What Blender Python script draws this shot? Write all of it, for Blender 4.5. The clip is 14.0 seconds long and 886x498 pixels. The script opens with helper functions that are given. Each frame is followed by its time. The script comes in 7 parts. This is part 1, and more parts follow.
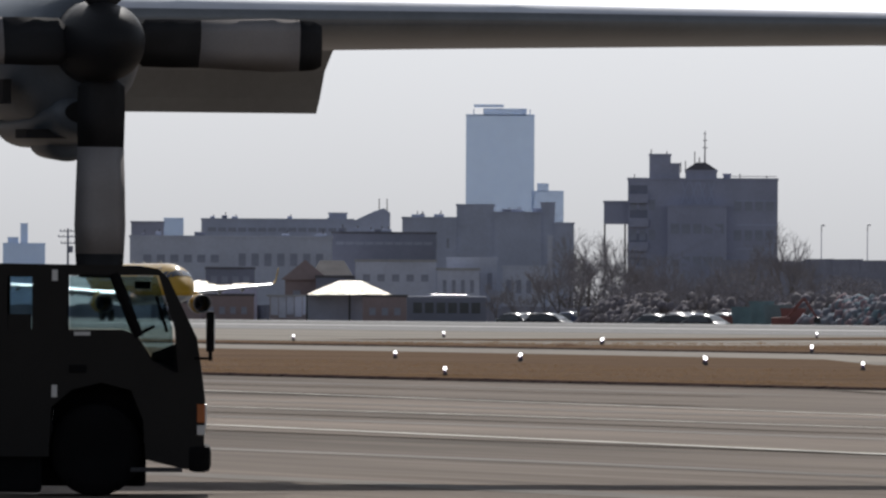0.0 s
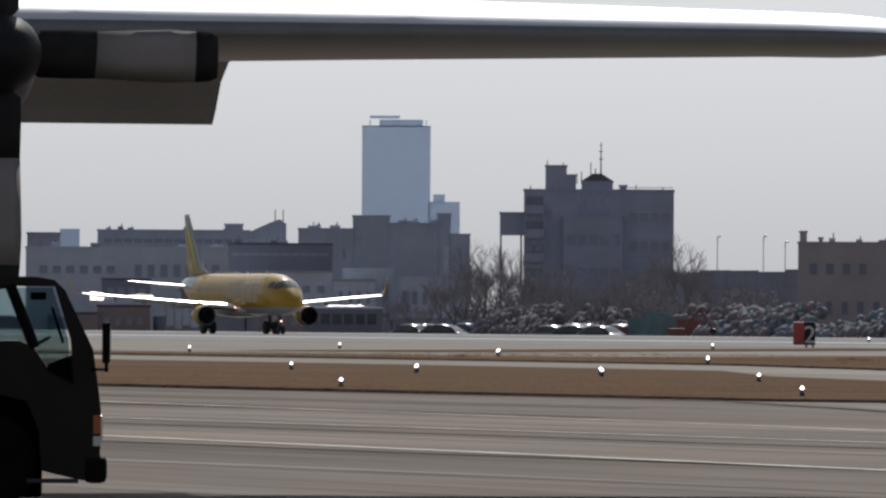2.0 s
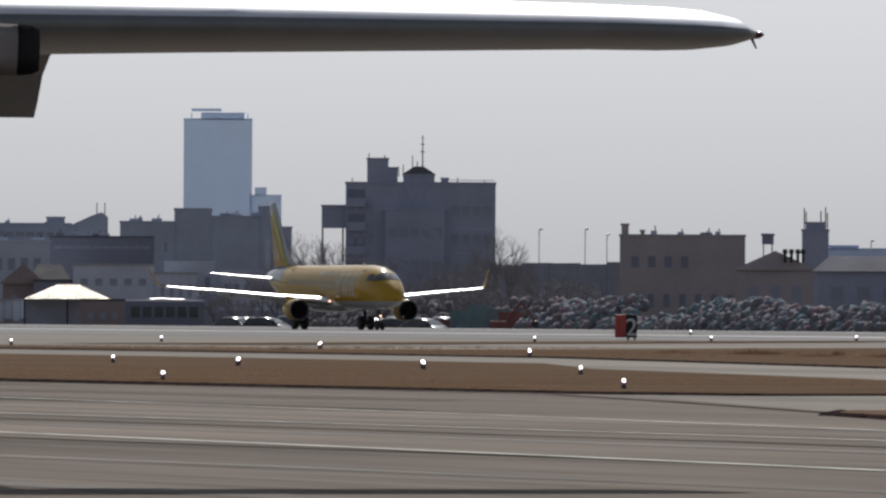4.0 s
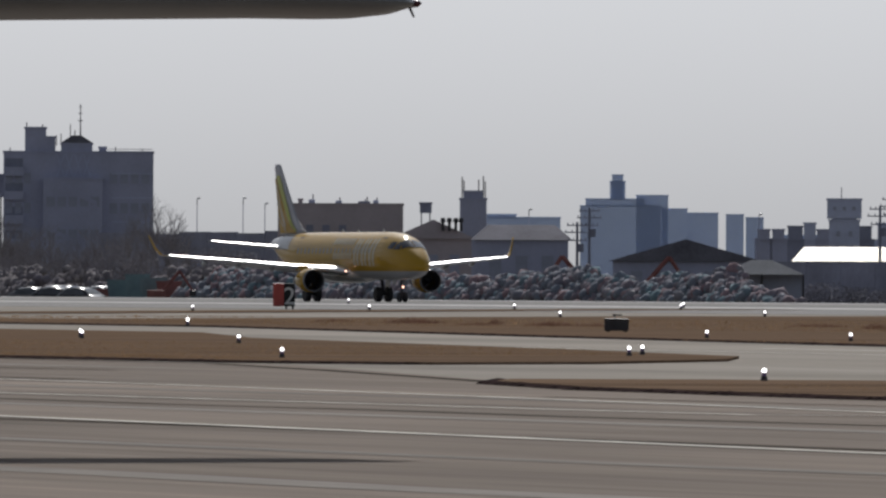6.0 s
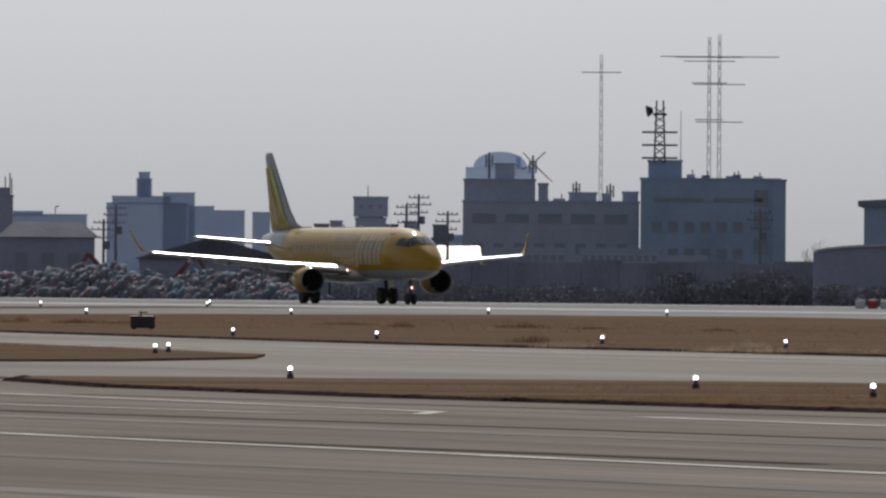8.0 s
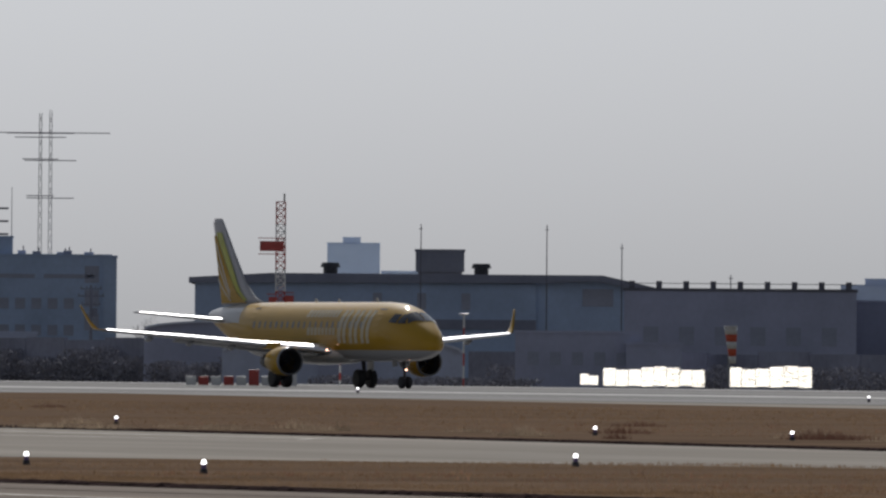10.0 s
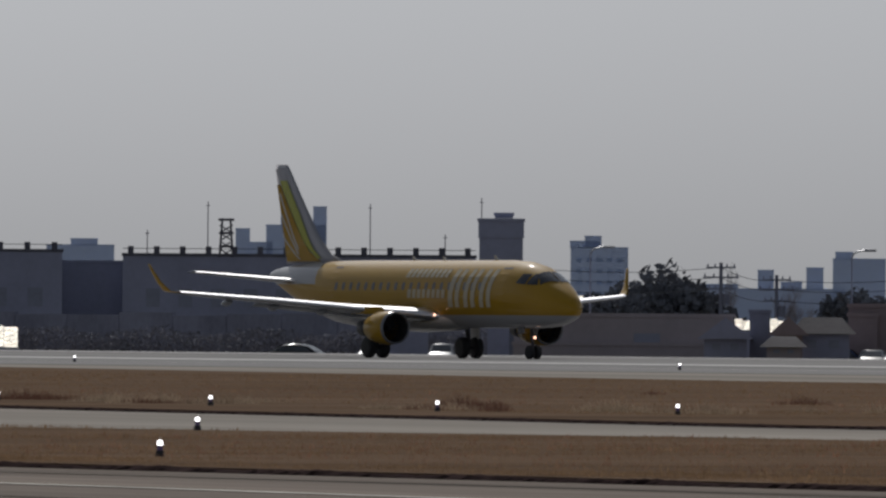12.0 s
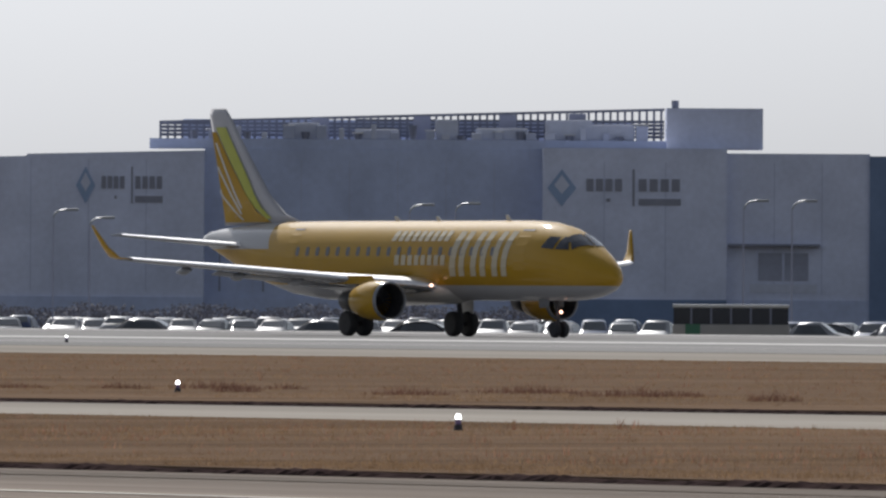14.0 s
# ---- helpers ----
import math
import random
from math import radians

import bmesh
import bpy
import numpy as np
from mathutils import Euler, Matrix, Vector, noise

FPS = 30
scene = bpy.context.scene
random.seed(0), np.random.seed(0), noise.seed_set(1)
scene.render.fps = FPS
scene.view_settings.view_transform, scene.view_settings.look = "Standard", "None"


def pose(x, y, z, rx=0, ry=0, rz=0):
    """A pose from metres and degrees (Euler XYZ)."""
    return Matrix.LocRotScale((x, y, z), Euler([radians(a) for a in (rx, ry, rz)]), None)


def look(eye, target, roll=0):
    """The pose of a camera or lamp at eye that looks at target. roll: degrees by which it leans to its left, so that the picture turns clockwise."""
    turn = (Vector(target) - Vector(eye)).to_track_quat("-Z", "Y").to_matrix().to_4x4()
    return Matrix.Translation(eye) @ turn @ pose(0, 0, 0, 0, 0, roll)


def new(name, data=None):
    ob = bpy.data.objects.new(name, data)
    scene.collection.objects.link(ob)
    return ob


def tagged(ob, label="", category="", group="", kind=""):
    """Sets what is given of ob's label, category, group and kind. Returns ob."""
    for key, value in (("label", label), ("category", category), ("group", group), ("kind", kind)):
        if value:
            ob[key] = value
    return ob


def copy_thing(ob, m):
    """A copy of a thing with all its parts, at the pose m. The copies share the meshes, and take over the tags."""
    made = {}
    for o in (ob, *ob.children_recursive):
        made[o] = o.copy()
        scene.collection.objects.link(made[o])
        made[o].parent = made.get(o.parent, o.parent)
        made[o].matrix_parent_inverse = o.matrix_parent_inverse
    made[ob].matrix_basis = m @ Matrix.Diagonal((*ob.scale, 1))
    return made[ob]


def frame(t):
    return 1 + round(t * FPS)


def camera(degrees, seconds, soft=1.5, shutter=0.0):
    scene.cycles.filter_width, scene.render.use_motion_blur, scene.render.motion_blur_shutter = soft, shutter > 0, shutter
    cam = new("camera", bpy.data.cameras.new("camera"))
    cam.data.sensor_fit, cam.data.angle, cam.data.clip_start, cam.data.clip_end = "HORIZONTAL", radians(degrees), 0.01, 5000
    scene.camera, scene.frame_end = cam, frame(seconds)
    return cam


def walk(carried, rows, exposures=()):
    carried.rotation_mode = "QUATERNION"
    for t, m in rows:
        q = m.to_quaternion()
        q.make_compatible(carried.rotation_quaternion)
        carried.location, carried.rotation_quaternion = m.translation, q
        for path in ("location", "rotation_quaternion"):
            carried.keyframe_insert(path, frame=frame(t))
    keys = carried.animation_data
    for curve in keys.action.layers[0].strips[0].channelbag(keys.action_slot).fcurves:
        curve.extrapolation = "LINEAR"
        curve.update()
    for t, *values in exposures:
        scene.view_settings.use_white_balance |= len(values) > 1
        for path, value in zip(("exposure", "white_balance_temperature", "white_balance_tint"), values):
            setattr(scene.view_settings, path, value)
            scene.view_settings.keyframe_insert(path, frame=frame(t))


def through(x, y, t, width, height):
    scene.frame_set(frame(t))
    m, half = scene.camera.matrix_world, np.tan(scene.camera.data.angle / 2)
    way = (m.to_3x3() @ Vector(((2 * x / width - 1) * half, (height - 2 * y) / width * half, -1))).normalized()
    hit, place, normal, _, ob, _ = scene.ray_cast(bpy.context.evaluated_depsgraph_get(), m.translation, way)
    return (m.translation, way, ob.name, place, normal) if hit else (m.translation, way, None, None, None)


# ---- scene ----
# The camera stands still on the apron edge and pans along the runway with a long lens.
# World: x runs along the runway, y away from the camera, bearings are degrees from the runway's far end.
EYE = 1.57
cam = camera(3.657, 14.0, soft=2.5)
PAN = [  # seconds, yaw, pitch, roll
    (0.0, 73.1017, 0.2264, 0.307), (0.5, 73.0548, 0.2487, 0.350), (1.0, 72.9032, 0.2818, 0.407),
    (1.5, 72.7755, 0.2943, 0.349), (2.0, 72.6729, 0.2747, 0.323), (2.2, 72.6412, 0.2796, 0.342),
    (4.3, 71.7322, 0.2350, 0.254), (4.5, 71.5875, 0.2253, 0.237), (5.0, 71.3141, 0.1849, 0.189),
    (5.5, 71.0256, 0.1256, 0.192), (6.0, 70.5241, 0.1263, 0.223), (6.5, 70.1655, 0.1955, 0.359),
    (7.0, 69.6638, 0.2035, 0.450), (7.5, 69.3058, 0.1781, 0.395), (8.0, 68.5689, 0.1268, 0.398),
    (8.2, 68.2828, 0.1054, 0.382), (8.5, 67.9468, 0.1476, 0.333), (9.0, 67.2132, 0.2370, 0.371),
    (9.2, 66.9706, 0.2903, 0.395), (11.3, 63.7609, 0.4418, 0.479), (11.5, 63.4988, 0.4074, 0.466), (11.8, 62.992, 0.389, 0.43),
    (12.0, 62.5289, 0.3199, 0.403), (12.1, 62.316, 0.305, 0.395), (12.5, 61.4761, 0.1586, 0.358), (13.0, 60.1430, 0.1139, 0.376),
    (13.2, 59.6224, 0.1235, 0.391), (13.5, 58.7509, 0.1394, 0.372), (13.7, 58.0589, 0.1677, 0.351), (13.9, 57.345, 0.193, 0.338),
    (14.0, 57.0205, 0.2060, 0.334)]
EXPOSURES = [(0.0, 0.26), (0.7, 0.22), (1.5, 0.12), (2.2, 0.10), (4.3, 0.02), (5.0, 0.0), (6.0, -0.03), (6.5, -0.12), (7.5, -0.19), (8.2, -0.05), (9.0, 0.04), (9.2, 0.02),
             (11.3, -0.52), (12.0, -0.50), (12.5, -0.24), (13.0, 0.0), (13.5, 0.20), (14.0, 0.40)]
walk(cam, [(t, pose(0, 0, EYE, 90 + p, 0, y) @ pose(0, 0, 0, 0, 0, r)) for t, y, p, r in PAN], [(t, e, 6330, 11) for t, e in EXPOSURES])

# ---- light: a hazy winter sun ahead of the camera ----
SUN_BEARING, SUN_UP = 19.5, 38.0
world = bpy.data.worlds.new("world")
scene.world = world
world.use_nodes = True
wn = world.node_tree
sky = wn.nodes.new("ShaderNodeTexSky")
sky.sky_type = "NISHITA"
sky.sun_disc = False
sky.sun_elevation = radians(SUN_UP)
sun_dir = Vector((-math.cos(radians(SUN_BEARING)) * math.cos(radians(SUN_UP)), math.sin(radians(SUN_BEARING)) * math.cos(radians(SUN_UP)), math.sin(radians(SUN_UP))))
sky.sun_rotation = math.atan2(sun_dir.x, sun_dir.y)
sky.air_density, sky.dust_density, sky.ozone_density = 1.0, 2.0, 1.0
haze = wn.nodes.new("ShaderNodeHueSaturation")  # thin winter haze greys the sky
haze.inputs["Saturation"].default_value = 0.22
wn.links.new(sky.outputs[0], haze.inputs["Color"])
cool = wn.nodes.new("ShaderNodeMix")
cool.data_type, cool.blend_type = "RGBA", "MULTIPLY"
cool.inputs[0].default_value = 1.0
cool.inputs[7].default_value = (0.905, 0.965, 1.05, 1)
wn.links.new(haze.outputs[0], cool.inputs[6])
wn.links.new(cool.outputs[2], wn.nodes["Background"].inputs[0])
wn.nodes["Background"].inputs[1].default_value = 0.056
sun = new("sun", bpy.data.lights.new("sun", "SUN"))
sun.data.energy, sun.data.angle, sun.data.color = 3.0, radians(0.53), (1.0, 0.95, 0.88)
sun.matrix_world = look(sun_dir * 100, (0, 0, 0))


# ---- materials ----
def mat(name, color, rough=0.8, metal=0.0, vary=0.25, scale=1.0, bump=0.0, fine=12.0, spec=0.5, coords="Object", glow=0.0, stretch=(1, 1, 1)):
    """A surface with stains at one scale and grain at another."""
    m = bpy.data.materials.new(name)
    m.use_nodes = True
    nt = m.node_tree
    b = nt.nodes["Principled BSDF"]
    b.inputs["Roughness"].default_value, b.inputs["Metallic"].default_value = rough, metal
    b.inputs["Specular IOR Level"].default_value = spec
    if glow:
        b.inputs["Emission Color"].default_value = (*color, 1)
        b.inputs["Emission Strength"].default_value = glow
    tc = nt.nodes.new("ShaderNodeTexCoord")
    mp = nt.nodes.new("ShaderNodeMapping")
    mp.inputs["Scale"].default_value = stretch
    nt.links.new(tc.outputs[coords], mp.inputs[0])
    n1 = nt.nodes.new("ShaderNodeTexNoise")
    n1.inputs["Scale"].default_value, n1.inputs["Detail"].default_value = scale, 5
    n2 = nt.nodes.new("ShaderNodeTexNoise")
    n2.inputs["Scale"].default_value, n2.inputs["Detail"].default_value = scale * fine, 3
    for n in (n1, n2):
        nt.links.new(mp.outputs[0], n.inputs["Vector"])
    add = nt.nodes.new("ShaderNodeMath")
    add.operation = "MULTIPLY_ADD"
    add.inputs[1].default_value = 0.45
    nt.links.new(n2.outputs[0], add.inputs[0])
    nt.links.new(n1.outputs[0], add.inputs[2])
    ramp = nt.nodes.new("ShaderNodeMapRange")
    ramp.inputs["From Min"].default_value, ramp.inputs["From Max"].default_value = 0.45, 1.0
    ramp.inputs["To Min"].default_value, ramp.inputs["To Max"].default_value = 1 - vary, 1 + vary
    nt.links.new(add.outputs[0], ramp.inputs[0])
    mul = nt.nodes.new("ShaderNodeVectorMath")
    mul.operation = "SCALE"
    mul.inputs[0].default_value = color
    nt.links.new(ramp.outputs[0], mul.inputs["Scale"])
    nt.links.new(mul.outputs[0], b.inputs["Base Color"])
    if bump:
        bp = nt.nodes.new("ShaderNodeBump")
        bp.inputs["Strength"].default_value, bp.inputs["Distance"].default_value = 0.6, bump
        nt.links.new(n2.outputs[0], bp.inputs["Height"])
        nt.links.new(bp.outputs[0], b.inputs["Normal"])
    return m


ASPHALT = mat("asphalt", (0.180, 0.149, 0.124), 0.85, vary=0.7, scale=0.16, fine=9, spec=0.02, stretch=(0.05, 1.0, 1))
TAXI = mat("taxiway_concrete", (0.275, 0.249, 0.216), 0.85, vary=0.32, scale=0.1, fine=12, spec=0.02, stretch=(0.1, 1.0, 1))
CONCRETE = mat("runway_concrete", (0.25, 0.245, 0.24), 0.85, vary=0.25, scale=0.03, fine=15, spec=0.03, stretch=(0.4, 2, 1))
DRY_GRASS = mat("dry_grass", (0.158, 0.111, 0.079), 0.95, vary=0.4, scale=0.35, fine=11, spec=0.0, stretch=(1.0, 0.14, 1))
FIELD = mat("far_field", (0.11, 0.095, 0.07), 0.95, vary=0.35, scale=0.02, fine=20, spec=0.0)
LINE = mat("worn_paint", (0.66, 0.63, 0.57), 0.8, spec=0.02, vary=0.35, scale=0.4)
YELLOW = mat("yellow_paint", (0.44, 0.258, 0.020), 0.6, spec=0.08, vary=0.06, scale=0.6)
WHITE = mat("white_paint", (0.62, 0.62, 0.61), 0.45, spec=0.3, vary=0.06, scale=0.6)
GREY_WING = mat("grey_aircraft_paint", (0.20, 0.215, 0.23), 0.33, 0.35, vary=0.12, scale=1.2)
NACELLE = mat("nacelle_grey", (0.12, 0.14, 0.165), 0.42, vary=0.15, scale=2.0)
BLADE = mat("blade_grey", (0.27, 0.255, 0.255), 0.5, vary=0.12, scale=3)
BLACK = mat("black_rubber", (0.016, 0.016, 0.018), 0.65, vary=0.3, scale=4, spec=0.3)
DARK = mat("dark_steel", (0.05, 0.05, 0.055), 0.5, 0.4, vary=0.3, scale=3)
# Olive taken almost to black: the backlit side's shade is in the paint.
TRUCK_GREEN = mat("backlit_olive_paint", (0.0105, 0.0092, 0.0085), 0.5, vary=0.2, scale=2.5, spec=0.22)
METAL = mat("bare_metal", (0.6, 0.6, 0.62), 0.28, 0.9, vary=0.1, scale=3)
RUST_RED = mat("faded_red_paint", (0.27, 0.11, 0.10), 0.7, vary=0.3, scale=1)
RED = mat("red_paint", (0.40, 0.06, 0.05), 0.5, vary=0.2, scale=2)
AMBER = mat("amber_lens", (0.40, 0.11, 0.02), 0.3, vary=0.1)
# Glow stands in for the sun glinting through the taxiway lenses.
LENS = mat("glint_lens", (1.0, 0.97, 0.95), 0.2, vary=0.0, glow=4.0)
BEACON = mat("lit_lamp", (1.0, 0.55, 0.38), 0.2, vary=0.0, glow=4.0)
SEAM = mat("dark_seam", (0.055, 0.048, 0.042), 0.95, vary=0.4, scale=0.5, spec=0.0)
# Soil darkened for the shade under the grass lip.
SOIL = mat("shaded_soil", (0.050, 0.035, 0.034), 0.95, vary=0.4, scale=2.0, spec=0.0)
WORN = mat("pale_worn_streak", (0.235, 0.215, 0.195), 0.9, vary=0.4, scale=0.3, spec=0.02, stretch=(0.1, 1, 1))
CABIN_PANE = mat("cabin_pane", (0.11, 0.11, 0.12), 0.3, vary=0.2, scale=0.5)
GLASS_DARK = mat("dark_window", (0.04, 0.045, 0.06), 0.12, vary=0.2, scale=0.5)
WOOD = mat("bark", (0.15, 0.135, 0.13), 0.9, vary=0.3, scale=2)
# Foliage and twigs are greyed and lightened in place of distance haze.
LEAF = mat("hazed_foliage", (0.20, 0.21, 0.235), 0.95, vary=0.3, scale=0.6, spec=0.0)
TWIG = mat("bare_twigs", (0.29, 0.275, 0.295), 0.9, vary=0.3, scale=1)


def glass_mat():
    m = bpy.data.materials.new("clear_glass")
    m.use_nodes = True
    b = m.node_tree.nodes["Principled BSDF"]
    b.inputs["Base Color"].default_value = (0.50, 0.60, 0.62, 1)
    b.inputs["Roughness"].default_value = 0.02
    b.inputs["Transmission Weight"].default_value = 1.0
    b.inputs["IOR"].default_value = 1.05
    return m


GLASS = glass_mat()
for m in (YELLOW, WHITE):  # clear lacquer
    m.node_tree.nodes["Principled BSDF"].inputs["Coat Weight"].default_value = 0.5
    m.node_tree.nodes["Principled BSDF"].inputs["Coat Roughness"].default_value = 0.06


# ---- mesh helpers ----
def part(name, bm, material, parent=None, label="", smooth=False):
    me = bpy.data.meshes.new(name)
    bmesh.ops.recalc_face_normals(bm, faces=bm.faces)
    bm.to_mesh(me)
    bm.free()
    for f in me.polygons:
        f.use_smooth = smooth
    for m in (material if isinstance(material, (list, tuple)) else [material]):
        me.materials.append(m)
    ob = new(name, me)
    if parent:
        ob.parent = parent
    if label:
        ob["label"] = label
    return ob


def add_box(bm, x0, x1, y0, y1, z0, z1, bevel=0.0):
    v = [bm.verts.new(c) for c in ((x0, y0, z0), (x1, y0, z0), (x1, y1, z0), (x0, y1, z0), (x0, y0, z1), (x1, y0, z1), (x1, y1, z1), (x0, y1, z1))]
    fs = [bm.faces.new([v[i] for i in q]) for q in ((3, 2, 1, 0), (4, 5, 6, 7), (0, 1, 5, 4), (1, 2, 6, 5), (2, 3, 7, 6), (3, 0, 4, 7))]
    if bevel:
        es = {e for f in fs for e in f.edges}
        bmesh.ops.bevel(bm, geom=list(es), offset=bevel, segments=2, affect="EDGES", profile=0.6)


def box_bm(*a, **k):
    bm = bmesh.new()
    add_box(bm, *a, **k)
    return bm


def add_tube(bm, a, b, r0, r1=None, n=8, cap=True):
    a, b = Vector(a), Vector(b)
    r1 = r0 if r1 is None else r1
    q = (b - a).to_track_quat("Z", "Y")
    rings = []
    for c, r in ((a, r0), (b, r1)):
        rings.append([bm.verts.new(c + q @ Vector((r * math.cos(6.28319 * i / n), r * math.sin(6.28319 * i / n), 0))) for i in range(n)])
    for i in range(n):
        bm.faces.new((rings[0][i], rings[0][(i + 1) % n], rings[1][(i + 1) % n], rings[1][i]))
    if cap:
        bm.faces.new(rings[0][::-1])
        bm.faces.new(rings[1])


def tube_bm(*a, **k):
    bm = bmesh.new()
    add_tube(bm, *a, **k)
    return bm


def loft_bm(rings, cap=True):
    bm = bmesh.new()
    vs = [[bm.verts.new(p) for p in r] for r in rings]
    n = len(vs[0])
    for a, b in zip(vs, vs[1:]):
        for i in range(n):
            bm.faces.new((a[i], a[(i + 1) % n], b[(i + 1) % n], b[i]))
    if cap:
        bm.faces.new(vs[0][::-1])
        bm.faces.new(vs[-1])
    return bm


def prism_bm(outline, d0, d1, axis="y", bevel=0.0):
    """A flat outline of (a, b) pairs pushed from d0 to d1 along an axis."""
    bm = bmesh.new()
    put = {"y": lambda a, b, d: (a, d, b), "z": lambda a, b, d: (a, b, d), "x": lambda a, b, d: (d, a, b)}[axis]
    lo = [bm.verts.new(put(a, b, d0)) for a, b in outline]
    hi = [bm.verts.new(put(a, b, d1)) for a, b in outline]
    bm.faces.new(lo)
    bm.faces.new(hi[::-1])
    n = len(lo)
    for i in range(n):
        bm.faces.new((lo[i], lo[(i + 1) % n], hi[(i + 1) % n], hi[i]))
    if bevel:
        bmesh.ops.bevel(bm, geom=list(bm.edges), offset=bevel, segments=2, affect="EDGES")
    return bm


def ring(x, cz, w, h, n=28, power=2.0, cy=0.0):
    out = []
    for i in range(n):
        a = 6.2831853 * i / n
        c, s = math.cos(a), math.sin(a)
        out.append((x, cy + w * math.copysign(abs(c) ** (2 / power), c), cz + h * math.copysign(abs(s) ** (2 / power), s)))
    return out


def site(bearing, dist, z=0.0, turn=0.0):
    """The pose of a thing at a bearing and distance: its x runs across the view, its y away."""
    a = radians(bearing)
    return pose(-dist * math.cos(a), dist * math.sin(a), z, 0, 0, 90 - bearing + turn)


def thing(name, m, label, category, group="", kind=""):
    ob = new(name)
    ob.matrix_world = m
    return tagged(ob, label, category, group, kind)


# ---- ground ----
def sheet(name, outline, z, material, label, thick=0.0):
    bm = bmesh.new()
    top = [bm.verts.new((x, y, z)) for x, y in outline]
    f = bm.faces.new(top)
    if f.calc_area() and f.normal.z < 0:
        f.normal_flip()
    if thick:
        lo = [bm.verts.new((x, y, z - thick)) for x, y in outline]
        for i in range(len(top)):
            j = (i + 1) % len(top)
            bm.faces.new((top[i], top[j], lo[j], lo[i]))
    ob = part(name, bm, material)
    return tagged(ob, label, "ground", kind="structure")


LOW = -1.08  # the town side lies lower than the runway
bm = bmesh.new()
rows = [[bm.verts.new((x, y, z)) for x in (-4950, 1500)] for y, z in ((-900, -0.03), (358, -0.03), (374, LOW), (4950, LOW))]
for a, b in zip(rows, rows[1:]):
    bm.faces.new((a[0], a[1], b[1], b[0]))
tagged(part("ground", bm, FIELD), "dull brown field reaching to the horizon", "ground", kind="structure")
sheet("pavement", [(-1600, -300), (400, -300), (400, 66.5), (-150, 66.5), (-200, 72), (-240, 82), (-300, 84), (-1600, 84)], 0.0, ASPHALT, "grey worn asphalt apron with long dark streaks")
sheet("taxiway", [(-1600, 84), (-300, 84), (-240, 82), (-200, 72), (-150, 66.5), (400, 66.5), (400, 232), (-1600, 232)], 0.0, TAXI, "pale grey concrete taxiways")
RUN_Y = 313.5
sheet("road", [(-2300, 232), (700, 232), (700, 356), (-2300, 356)], 0.012, CONCRETE, "pale grey runway surface with tyre marks")
GRASS = 0.05
sheet("grass_strip", [(-1600, 83), (-245, 83), (-241, 85), (-243, 89), (-252, 95), (-262, 99), (-285, 104), (-340, 115), (-374, 125), (-420, 127), (-1600, 128)],
      GRASS, DRY_GRASS, "dry tan grass island between apron and taxiway", 0.08)
sheet("grass_strip", [(-201, 72.2), (-197, 70.5), (-186, 68), (-172, 66.6), (-140, 66), (260, 66), (260, 94), (-145, 94), (-171, 92.5), (-184, 88), (-195, 82), (-200, 75)],
      GRASS, DRY_GRASS, "dry tan grass island with ragged edges", 0.08)
sheet("grass_strip", [(-1600, 150), (-480, 146), (-426, 143), (-360, 130), (-310, 121), (-285, 118), (-230, 111), (-192, 106), (-150, 110), (260, 110), (260, 196), (-303, 196), (-352, 193), (-460, 214), (-556, 234), (-560, 219), (-554, 207), (-528, 185), (-506, 169), (-496, 159), (-504, 155.5), (-560, 156), (-1600, 170)],
      GRASS + 0.004, DRY_GRASS, "broad strip of dry tan grass beside the runway", 0.08)


def stripe(name, pts, w, z, material=LINE, label="faded white painted line"):
    bm = bmesh.new()
    left, right = [], []
    for i, p in enumerate(pts):
        a = Vector(pts[max(i - 1, 0)])
        b = Vector(pts[min(i + 1, len(pts) - 1)])
        d = (b - a).normalized()
        n = Vector((-d.y, d.x)) * w / 2
        left.append(bm.verts.new((p[0] + n.x, p[1] + n.y, z)))
        right.append(bm.verts.new((p[0] - n.x, p[1] - n.y, z)))
    for i in range(len(pts) - 1):
        bm.faces.new((left[i], right[i], right[i + 1], left[i + 1]))
    return tagged(part(name, bm, material), label, "marking", kind="structure")


stripe("trim", [(-700, 50), (-300, 49.5), (-170, 48.8), (-137, 47), (-105, 45), (-60, 43)], 0.3, 0.008)
stripe("trim", [(-700, 70), (-240, 68), (-190, 64), (-166, 61.5), (-153, 60), (-150.5, 58.8), (-151.5, 57.4), (-158, 57.2), (-300, 58)], 0.25, 0.008)
stripe("trim", [(-148, 60.5), (-129, 59.2), (-104, 58.0), (-60, 58), (100, 58)], 0.28, 0.008)
stripe("trim", [(-400, 117), (-300, 108.5), (-262, 106.5), (-252, 107.2), (-249, 108.8), (-252, 110.5), (-300, 114)], 0.35, 0.008)
stripe("trim", [(-420, 83.2), (-300, 82.6), (-243, 81.4), (-225, 77.5), (-200, 71.6), (-180, 68)], 0.28, 0.006, SEAM, "dark crumbling pavement joint")
# Course and width of this stripe are set to fit the camera's view.
stripe("trim", [(-702, 264), (-655, 230), (-621, 207.5), (-588, 186), (-570, 172)], 11.0, 0.026, DRY_GRASS, "dry grass stripe placed and widened to fit the camera's view")
EDGE_LINE = mat("runway_edge_paint", (0.72, 0.71, 0.69), 0.8, spec=0.02, vary=0.18, scale=0.1, stretch=(0.2, 1, 1))
stripe("trim", [(-2200, 343), (600, 343)], 4.0, 0.022, EDGE_LINE, label="white runway edge line")
stripe("trim", [(-2200, 279.5), (600, 279.5)], 7.0, 0.022, EDGE_LINE, label="white runway edge line")
stripe("trim", [(-2200, 252), (600, 252)], 0.5, 0.02, label="faint white shoulder line")


